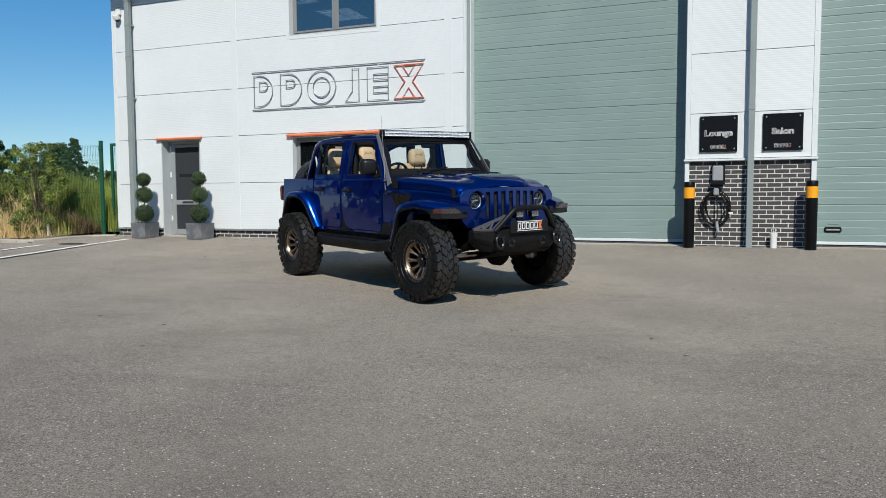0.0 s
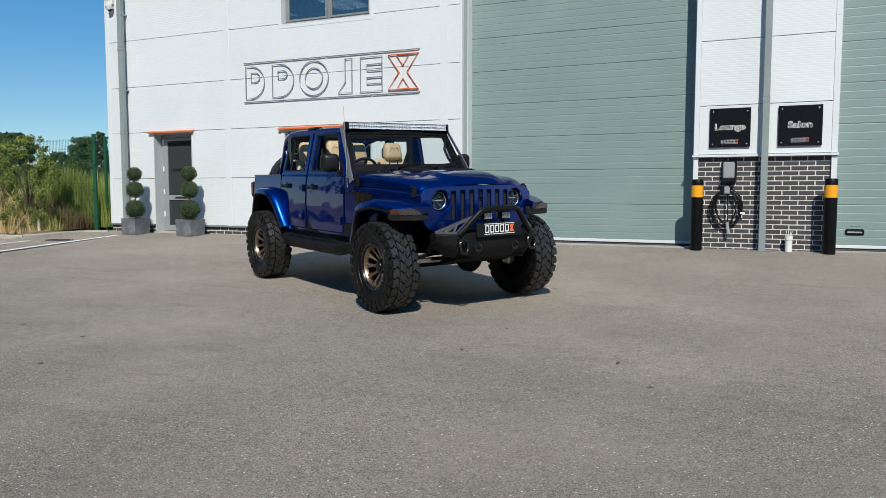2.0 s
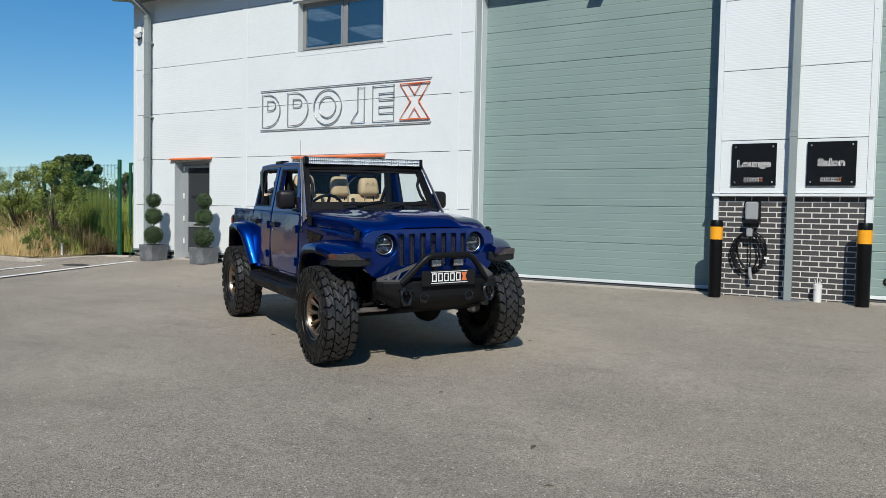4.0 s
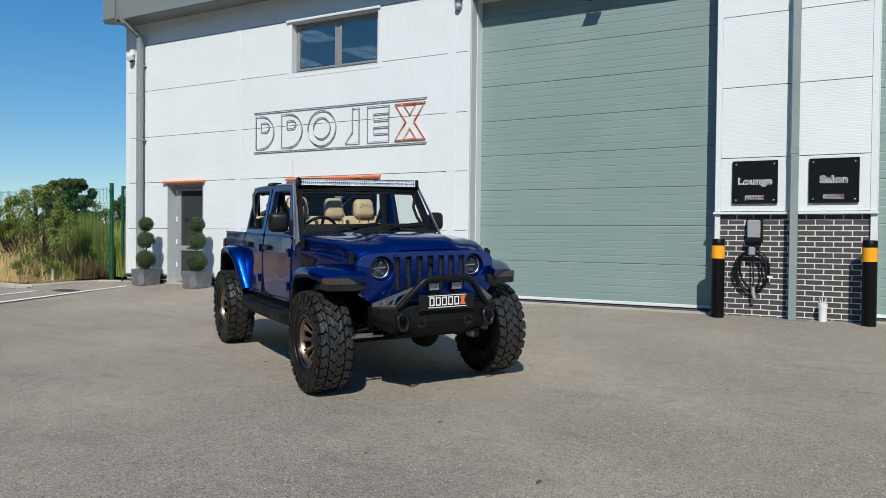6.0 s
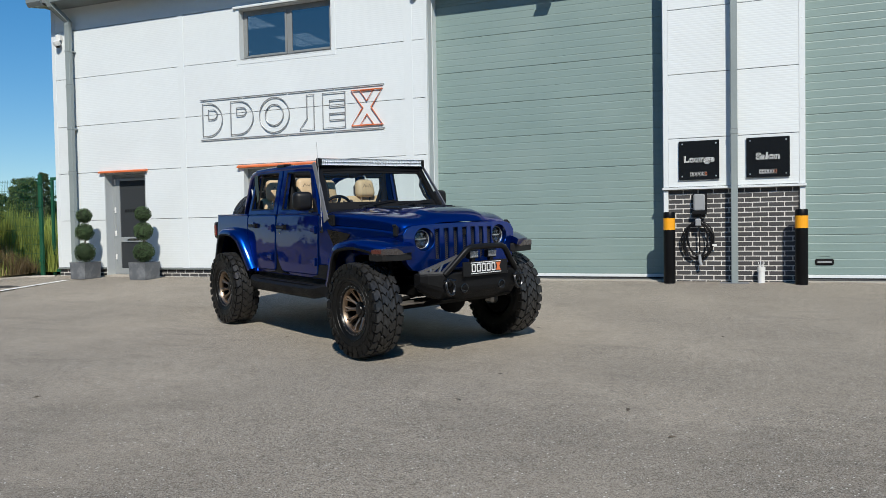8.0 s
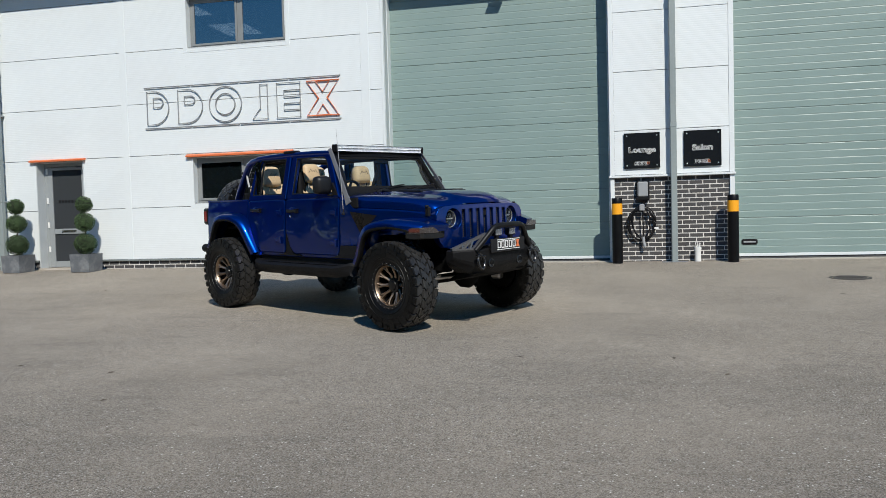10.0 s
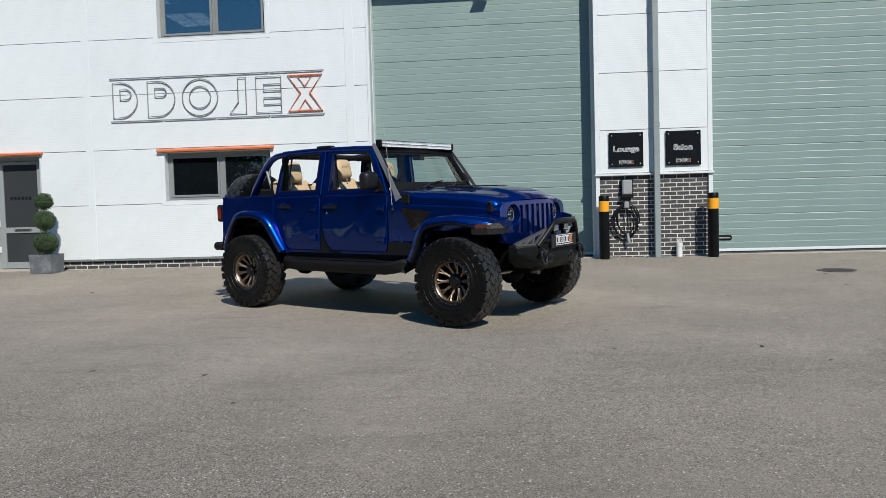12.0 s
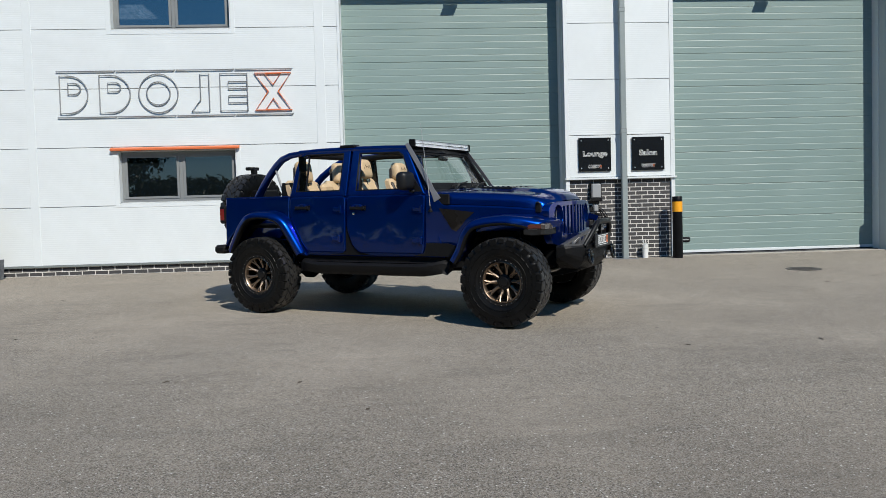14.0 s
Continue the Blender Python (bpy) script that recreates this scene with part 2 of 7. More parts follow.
def box(bm, x0, x1, y0, y1, z0, z1, bevel=0.0, m=None, seg=1):
    r = bmesh.ops.create_cube(bm, size=1.0)
    vs = r["verts"]
    for v in vs:
        v.co = Vector(((x0 + x1) / 2 + v.co.x * (x1 - x0), (y0 + y1) / 2 + v.co.y * (y1 - y0), (z0 + z1) / 2 + v.co.z * (z1 - z0)))
    if bevel:
        es = list({e for v in vs for e in v.link_edges})
        r2 = bmesh.ops.bevel(bm, geom=es, offset=bevel, segments=seg, affect="EDGES", profile=0.5)
        vs = list({v for f in r2["faces"] for v in f.verts} | {v for v in vs if v.is_valid})
    if m is not None:
        for v in vs:
            v.co = m @ v.co
    return vs


def boxes(*specs, bevel=0.0):
    bm = bmesh.new()
    for s in specs:
        box(bm, *s, bevel=bevel)
    return bm


def prism(bm, pts, axis, a, b, bevel=0.0, seg=2):
    """A polygon in the plane across axis, drawn out from a to b."""
    def at(p, d):
        u, v = p
        return {"x": (d, u, v), "y": (u, d, v), "z": (u, v, d)}[axis]
    lo = [bm.verts.new(at(p, a)) for p in pts]
    hi = [bm.verts.new(at(p, b)) for p in pts]
    k = len(pts)
    fs = [bm.faces.new(lo), bm.faces.new(hi[::-1])]
    fs += [bm.faces.new((lo[i], lo[(i + 1) % k], hi[(i + 1) % k], hi[i])) for i in range(k)]
    if bevel:
        es = list({e for f in fs[:2] for e in f.edges})
        bmesh.ops.bevel(bm, geom=es, offset=bevel, segments=seg, affect="EDGES", profile=0.5)
    return fs


def tube(bm, pts, r, seg=8, closed=False):
    """A round bar along points; r may be one radius or one for each point."""
    pts = [Vector(p) for p in pts]
    k = len(pts)
    rs = r if isinstance(r, (list, tuple)) else [r] * k
    rings = []
    up = None
    for i, p in enumerate(pts):
        a = pts[i - 1] if (i or closed) else p
        b = pts[(i + 1) % k] if (i < k - 1 or closed) else p
        d = (b - a).normalized()
        if up is None:
            up = d.orthogonal().normalized()
        side = d.cross(up)
        if side.length < 1e-5:
            side = d.orthogonal()
        side.normalize()
        up = side.cross(d).normalized()
        rings.append([bm.verts.new(p + (side * math.cos(2 * math.pi * j / seg) + up * math.sin(2 * math.pi * j / seg)) * rs[i]) for j in range(seg)])
    for i in range(k if closed else k - 1):
        A, B = rings[i], rings[(i + 1) % k]
        for j in range(seg):
            bm.faces.new((A[j], A[(j + 1) % seg], B[(j + 1) % seg], B[j]))
    if not closed:
        bm.faces.new(rings[0][::-1])
        bm.faces.new(rings[-1])


def lathe(bm, prof, seg=24, m=None, cap=True):
    """Turns (radius, height) round the z axis; m places it."""
    m = m or Matrix()
    rings = [[bm.verts.new(m @ Vector((r * math.cos(2 * math.pi * j / seg), r * math.sin(2 * math.pi * j / seg), h))) for j in range(seg)] for r, h in prof]
    for A, B in zip(rings, rings[1:]):
        for j in range(seg):
            bm.faces.new((A[j], A[(j + 1) % seg], B[(j + 1) % seg], B[j]))
    if cap:
        bm.faces.new(rings[0][::-1])
        bm.faces.new(rings[-1])
    return rings


def loft(bm, rows, close_rows=False, caps=False):
    """Skins a list of equal rows of points."""
    vs = [[bm.verts.new(p) for p in r] for r in rows]
    for A, B in zip(vs, vs[1:]):
        k = len(A)
        for j in range(k if close_rows else k - 1):
            bm.faces.new((A[j], A[(j + 1) % k], B[(j + 1) % k], B[j]))
    if caps and close_rows:
        bm.faces.new(vs[0][::-1])
        bm.faces.new(vs[-1])
    return vs


def thicken(bm, d):
    r = bmesh.ops.solidify(bm, geom=list(bm.faces), thickness=d)
    return r


GROUND_Y = [-12.0, 3.5, 5.0, 7.26, 8.8, 10.3, 12.0, 13.4, 14.6]
GROUND_Z = [-0.05, 0.212, 0.232, 0.276, 0.322, 0.366, 0.433, 0.492, 0.522]


def ground_z(y):
    return float(np.interp(y, GROUND_Y, GROUND_Z))
# ---- ground ----
bm = bmesh.new()
ys = [-1500, -200, -40] + GROUND_Y + [40, 200, 1500]
xs = [-1500, -200, -40, -15, -8, -4, 0, 4, 8, 15, 40, 200, 1500]
loft(bm, [[(x, y, ground_z(y)) for x in xs] for y in ys])
ground = part("ground", bm, ASPHALT)
tagged(ground, "worn grey-brown asphalt yard sloping up to the building", "ground", kind="structure")

# verge beyond the kerb
bm = bmesh.new()
vx = [-600, -120, -60, -40, -30, -24, -20, -17, -15.5, -14.56]
vy = [11.72, 12.4, 13.2, 14.2, 16, 20, 30, 60, 140, 600]
rng = random.Random(4)
loft(bm, [[(x, y, ground_z(y) + (0.02 if x > -15 or y < 12 else 0.09 + rng.uniform(0, 0.09))) for x in vx] for y in vy])
verge = tagged(part("verge", bm, VERGE), "dry soil verge with straw and weeds behind the kerb", "verge", kind="structure")

# kerb stones, low and partly flush
kerb = thing("kerb", "pale concrete kerb edging the dry verge", "kerb", kind="structure")
KERB_LINE = [(-36 + 0.9 * i, 11.6) for i in range(24)] + [(-14.85, 11.62), (-14.55, 11.78), (-14.48, 12.2), (-14.5, 12.8), (-14.44, 13.25), (-14.0, 13.5)]
for i, (p, q) in enumerate(zip(KERB_LINE, KERB_LINE[1:])):
    p, q = Vector(p), Vector(q)
    along = (q - p).normalized()
    inward = Vector((-along.y, along.x)) * 0.125
    p, q = p + along * 0.006, q - along * 0.006 if i < 24 else q + along * 0.02
    h0, h1 = (0.085, 0.085) if i < 23 else (0.085 - 0.010 * (i - 23), 0.085 - 0.010 * (i - 22))
    bm = bmesh.new()
    rows = []
    for w, h in ((p, h0), (q, h1)):
        g = ground_z(w.y)
        rows.append([(w.x, w.y, g - 0.05), (w.x, w.y, g + h - 0.015), (w.x + inward.x * 0.12, w.y + inward.y * 0.12, g + h), (w.x + inward.x, w.y + inward.y, g + h + 0.004), (w.x + inward.x, w.y + inward.y, g - 0.05)])
    loft(bm, rows, close_rows=True, caps=True)
    part("kerb_stone", bm, KERB, kerb)


def line(a, b, w):
    bm = bmesh.new()
    a, b = Vector(a), Vector(b)
    s = Vector((-(b - a).y, (b - a).x)).normalized() * w / 2
    q = [(p.x, p.y, ground_z(p.y) + 0.004) for p in (a - s, b - s, b + s, a + s)]
    vs = [bm.verts.new(p) for p in q]
    bm.faces.new(vs)
    bmesh.ops.subdivide_edges(bm, edges=list(bm.edges), cuts=6, use_grid_fill=True)
    return bm


tagged(part("bay_marking", line((-11.7, 6.5), (-12.98, 12.9), 0.15), PAINT_LINE), "scuffed white painted parking bay line", "road marking", "bay lines", kind="structure")
tagged(part("bay_marking", line((-13.0, 6.5), (-13.86, 11.45), 0.14), PAINT_LINE), "scuffed white painted parking bay line", "road marking", "bay lines", kind="structure")

# inspection covers
for cx, cy, rx, ry in ((1.8, 11.22, 0.26, 0.24), (-13.35, 11.75, 0.35, 0.2)):
    bm = bmesh.new()
    lathe(bm, [(1.0, -0.03), (1.0, 0.004), (0.86, 0.004), (0.84, -0.003), (0.8, -0.003), (0.78, 0.003), (0.02, 0.003)], 28)
    for i in range(5):
        box(bm, -0.55, 0.55, -0.5 + i * 0.22, -0.42 + i * 0.22, 0.0, 0.009)
    ob = tagged(part("manhole_cover", bm, IRON), "rusty dark iron drain cover set in the asphalt", "drain cover", "drain covers")
    ob.matrix_world = pose(cx, cy, ground_z(cy) + 0.001, 1.7) @ Matrix.Diagonal((rx, ry, 1, 1))

# ---- building shell ----
WALL = 13.70
DOOR_Y = 14.12
RIB = 0.036
ZJ = [0.685, 1.70, 2.722, 3.735, 4.762, 5.785, 6.8]
ZP = [1.99, 2.755, 3.76, 4.77, 5.78, 6.8]


def clad(bm, x0, x1, z0, z1, y=WALL, rib=RIB, d=0.0007):
    """A sheet with fine level ribs, its ends turned back."""
    k = max(1, round((z1 - z0) / rib))
    h = (z1 - z0) / k
    prof = [(y + 0.02, z0)]
    for i in range(k):
        b = z0 + i * h
        prof += [(y + d, b + 0.001), (y, b + h * 0.22), (y, b + h * 0.72), (y + d, b + h * 0.95)]
    prof.append((y + 0.02, z1))
    loft(bm, [[(x, p, q) for p, q in prof] for x in (x0, x1)])


front = thing("wall_front", "white micro-ribbed metal cladding on a trade unit", "wall", kind="structure")
# solid core behind the cladding
core = [(-14.0, -12.69, 0.4, 7.2), (-12.69, -11.585, 2.69, 7.2), (-11.585, -9.2, 0.4, 7.2), (-9.2, -7.15, 0.4, 1.73), (-9.2, -7.15, 2.66, 4.74), (-9.2, -7.15, 5.74, 7.2),
        (-7.15, -5.26, 0.4, 7.2), (-5.26, -1.25, 5.68, 7.2), (-1.25, 0.78, 0.4, 7.2), (0.78, 4.85, 5.68, 7.2), (4.85, 40.0, 0.4, 7.2)]
part("core", boxes(*[(a, b, WALL + 0.045, WALL + 0.24, c, d) for a, b, c, d in core]), JOINT, front)
GAP = 0.008
left_cols = [(-14.0, -10.67), (-10.55, -5.69), (-5.55, -5.30)]
holes = [(-12.69, -11.585, 0.0, 2.69), (-9.2, -7.15, 1.70, 2.66), (-9.25, -7.13, 4.70, 5.74)]
for a, b in left_cols:
    for z0, z1 in zip(ZJ, ZJ[1:]):
        cuts = [h for h in holes if h[0] < b and h[1] > a and h[2] < z1 - 0.02 and h[3] > z0 + 0.02]
        pieces = [(a, b, z0, z1)]
        for h in cuts:
            out = []
            for p in pieces:
                out += [(p[0], h[0], p[2], p[3]), (h[1], p[1], p[2], p[3])]
                if h[2] > p[2] + 0.03:
                    out.append((h[0], h[1], p[2], h[2]))
                if h[3] < p[3] - 0.03:
                    out.append((h[0], h[1], h[3], p[3]))
            pieces = out
        bm = bmesh.new()
        for p in pieces:
            clad(bm, p[0], p[1], p[2] + (GAP / 2 if p[2] == z0 else 0), p[3] - (GAP / 2 if p[3] == z1 else 0))
        part("cladding_panel", bm, CLAD, front)
# flat cover strips over the upright joints and the corner
for a, b in ((-10.68, -10.54), (-5.70, -5.54)):
    part("cover_strip", boxes((a, b, WALL - 0.006, WALL + 0.02, 0.685, 6.8), bevel=0.002), TRIM_WHITE, front)
part("corner_trim", boxes((-14.06, -13.96, WALL - 0.006, WALL + 0.14, 0.685, 6.8), bevel=0.003), TRIM_WHITE, front)
part("drip_flashing", boxes((-14.06, -12.72, WALL - 0.03, WALL + 0.03, 0.652, 0.685), (-11.555, -5.3, WALL - 0.03, WALL + 0.03, 0.652, 0.685), bevel=0.004), GUTTER, front, "grey-green steel drip flashing")
# head over the shutters, piers
for a, b in ((-5.30, -1.25), (0.78, 4.85)):
    bm = bmesh.new()
    clad(bm, a, b, 5.74, 6.8)
    part("cladding_panel", bm, CLAD, front)
    part("head_trim", boxes((a, b, WALL - 0.012, DOOR_Y + 0.05, 5.68, 5.735), bevel=0.003), TRIM_WHITE, front)
bm = bmesh.new()
clad(bm, 4.95, 40.0, 0.66, 6.8)
part("cladding_panel", bm, CLAD, front)
for a, b in ((-1.17, 0.70),):
    for z0, z1 in zip(ZP, ZP[1:]):
        bm = bmesh.new()
        clad(bm, a, b, z0 + GAP / 2, z1 - GAP / 2)
        part("cladding_panel", bm, CLAD, front)
for a, b in ((-1.25, -1.172), (0.702, 0.78), (4.85, 4.945)):
    part("edge_trim", boxes((a, b, WALL - 0.008, WALL + 0.03, 1.99, 6.8), bevel=0.003), TRIM_WHITE, front)
for a, b in ((-1.25, -1.18), (0.71, 0.78)):
    part("edge_trim", boxes((a, b, WALL + 0.0, WALL + 0.05, 0.5, 1.945), bevel=0.003), TRIM_WHITE, front)
part("ledge_flashing", boxes((-1.27, 0.80, WALL - 0.04, WALL + 0.04, 1.95, 1.985), bevel=0.004), TRIM_WHITE, front, "white pressed-metal ledge over the brickwork")
# reveals beside the shutters
for x, s in ((-5.26, 1), (-1.25, -1), (0.78, 1), (4.85, -1)):
    part("reveal", boxes((min(x, x + 0.012 * s), max(x, x + 0.012 * s), WALL + 0.03, WALL + 0.225, 0.45, 5.68)), FRAME_LIGHT, front)
    part("guide_rail", boxes((min(x, x + 0.02 * s), max(x, x + 0.02 * s), WALL + 0.23, DOOR_Y + 0.02, 0.45, 5.68), bevel=0.004), TRIM_WHITE, front)
part("jamb_trim", boxes((-5.30, -5.255, WALL - 0.012, WALL + 0.028, 0.5, 5.68), bevel=0.003), TRIM_WHITE, front)
# small fixing screws on the edge trims
bm = bmesh.new()
for x in (-1.21, 0.74):
    for z in [2.2 + 0.45 * i for i in range(8)]:
        lathe(bm, [(0.009, 0.0), (0.009, 0.004), (0.004, 0.007)], 8, pose(x, WALL - 0.008, z, 90))
part("fixing_screw", bm, TRIM_WHITE, front)

# other sides, roof and floor close the building
tagged(part("wall_west", boxes((-14.0, -13.9, WALL + 0.25, 34, 0.3, 7.2)), CLAD), "white metal-clad gable wall", "wall", kind="structure")
tagged(part("wall_east", boxes((39.9, 40.0, WALL + 0.25, 34, 0.3, 7.2)), CLAD), "white metal-clad end wall", "wall", kind="structure")
tagged(part("wall_back", boxes((-13.9, 39.9, 33.9, 34, 0.3, 7.2)), CLAD), "white metal-clad rear wall", "wall", kind="structure")
tagged(part("roof", boxes((-14.2, 40.2, 13.3, 34.2, 7.2, 7.35)), GUTTER), "grey-green metal sheet roof", "roof", kind="structure")
tagged(part("floor", boxes((-13.9, 39.9, WALL + 0.25, 33.9, 0.45, 0.525)), INTERIOR), "floor inside, coloured near black for the unlit room", "floor", kind="structure")
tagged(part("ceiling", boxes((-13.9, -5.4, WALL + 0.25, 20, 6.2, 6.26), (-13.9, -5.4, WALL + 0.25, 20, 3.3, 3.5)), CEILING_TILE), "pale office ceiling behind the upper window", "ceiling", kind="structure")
tagged(part("wall_inside", boxes((-5.4, -5.3, WALL + 0.25, 20, 0.5, 6.26), (-13.9, -5.4, 19.9, 20, 0.5, 6.26)), INTERIOR), "inner partition wall, coloured near black for the unlit room", "wall", kind="structure")

# eaves: fascia, soffit and end box
eaves = thing("eaves", "grey-green steel fascia and soffit along the roof edge", "eaves", kind="structure")
bm = bmesh.new()
prism(bm, [(13.19, 6.27), (13.21, 6.25), (13.25, 6.25), (13.27, 7.1), (13.17, 7.1)], "x", -13.66, 40.0)
part("fascia", bm, GUTTER, eaves)
part("soffit", boxes((-14.0, 40.0, 13.25, WALL + 0.05, 6.27, 6.3)), GUTTER, eaves)
bm = bmesh.new()
prism(bm, [(13.13, 6.30), (13.19, 6.22), (13.75, 6.34), (13.75, 7.1), (13.13, 7.1)], "x", -14.12, -13.72)
part("end_box", bm, GUTTER, eaves)
part("fascia_joint", boxes((-13.72, -13.66, 13.18, 13.23, 6.27, 7.1)), JOINT, eaves)


def downpipe(x, y, z0, z1, w=0.1, d=0.085, swan=False, straps=(), joints=()):
    p = thing("downpipe", "square grey-green steel rainwater downpipe fixed to the wall", "downpipe", "downpipes")
    part("pipe", boxes((x - w / 2, x + w / 2, y - d / 2, y + d / 2, z0, z1), bevel=0.008), PIPE, p)
    for z in straps:
        part("bracket", boxes((x - w / 2 - 0.007, x + w / 2 + 0.007, y - d / 2 - 0.004, WALL + 0.01, z, z + 0.03), bevel=0.003), PIPE, p)
    for z in joints:
        part("collar", boxes((x - w / 2 - 0.003, x + w / 2 + 0.003, y - d / 2 - 0.004, y + d / 2 + 0.004, z - 0.07, z), bevel=0.003), PIPE, p)
        part("joint_gap", boxes((x - w / 2 - 0.001, x + w / 2 + 0.001, y - d / 2 - 0.002, y + d / 2 + 0.002, z, z + 0.008)), JOINT, p)
    if swan:
        bm = bmesh.new()
        loft(bm, [[(x + sx * w / 2 + ox, yy + sy * d / 2, zz + sy * t) for sx, sy in ((-1, -1), (1, -1), (1, 1), (-1, 1))] for yy, zz, t, ox in ((y, z1 - 0.02, 0, 0), (y, z1 + 0.08, 0.01, 0), (y - 0.12, z1 + 0.2, 0.03, -0.05), (y - 0.3, z1 + 0.36, 0.03, -0.12), (y - 0.36, z1 + 0.5, 0.01, -0.14))], close_rows=True, caps=True)
        part("swan_neck", bm, PIPE, p)
    return p


downpipe(-13.44, 13.57, ground_z(13.6), 5.86, w=0.118, d=0.1, swan=True, straps=(1.9, 3.65, 5.3), joints=(2.75, 4.6))
downpipe(-0.205, 13.595, ground_z(13.58) - 0.01, 6.3, w=0.1, d=0.09, joints=(2.84, 5.0))
tagged(part("gully_plate", boxes((-0.42, 0.0, 13.47, 13.66, ground_z(13.55) - 0.02, ground_z(13.55) + 0.006), bevel=0.004), JOINT), "dark iron gully plate at the foot of the downpipe", "gully plate")


# ---- sectional shutters ----
def shutter(name, x0, x1, label, step):
    sh = thing(name, label, "sectional door", "sectional doors", kind="structure")
    z = 0.588
    while z < 5.68:
        z1 = min(z + step, 5.7)
        bm = bmesh.new()
        prof = [(DOOR_Y + 0.04, z + 0.003), (DOOR_Y + 0.005, z + 0.002), (DOOR_Y, z + 0.01)]
        k = 5
        for j in range(1, k):
            g = z + (z1 - z) * j / k
            prof += [(DOOR_Y, g - 0.014), (DOOR_Y + 0.001, g - 0.011), (DOOR_Y + 0.0034, g - 0.001), (DOOR_Y + 0.0034, g + 0.0005), (DOOR_Y + 0.0005, g + 0.0025), (DOOR_Y, g + 0.008)]
        prof += [(DOOR_Y, z1 - 0.012), (DOOR_Y + 0.005, z1 - 0.002), (DOOR_Y + 0.04, z1 - 0.002)]
        n = 9
        loft(bm, [[(x0 + (x1 - x0) * q / n, y + rng.uniform(0, 0.0015), zz) for y, zz in prof] for q in range(n + 1)])
        part("section", bm, SHUTTER, sh)
        z = z1
    part("backing", boxes((x0 - 0.05, x1 + 0.05, DOOR_Y + 0.03, DOOR_Y + 0.06, 0.5, 5.72)), JOINT, sh)
    part("bottom_rail", boxes((x0, x1, DOOR_Y - 0.012, DOOR_Y + 0.03, 0.54, 0.59), bevel=0.004), TRIM_WHITE, sh, "white aluminium bottom rail")
    part("rubber_seal", boxes((x0, x1, DOOR_Y - 0.004, DOOR_Y + 0.028, 0.505, 0.54)), BLACK_PLASTIC, sh)
    return sh


rng = random.Random(11)
shutter("sectional_door_1", -5.24, -1.25, "closed sage-green ribbed sectional shutter door", 0.6025)
sd2 = shutter("sectional_door_2", 0.79, 4.85, "closed sage-green ribbed sectional shutter door with black pull handle", 0.617)
ph = boxes((0.955, 1.215, DOOR_Y - 0.02, DOOR_Y + 0.01, 0.742, 0.838), bevel=0.02)
pull = part("pull_handle", ph, BLACK_PLASTIC, sd2, "black recessed pull handle")
part("grip", boxes((0.985, 1.185, DOOR_Y - 0.03, DOOR_Y - 0.018, 0.775, 0.8), bevel=0.005), GREY_PLASTIC, pull)
part("cover_plate", boxes((1.02, 1.165, DOOR_Y - 0.006, DOOR_Y + 0.006, 0.874, 0.9), bevel=0.004), SHUTTER, sd2)

# thresholds
tagged(part("threshold", boxes((-5.25, -1.25, 13.66, DOOR_Y + 0.1, 0.42, 0.512), (0.78, 4.85, 13.66, DOOR_Y + 0.1, 0.42, 0.512), (-12.69, -11.585, 13.62, 13.95, 0.42, 0.53))
            , KERB), "pale concrete threshold under the doors", "threshold", kind="structure")


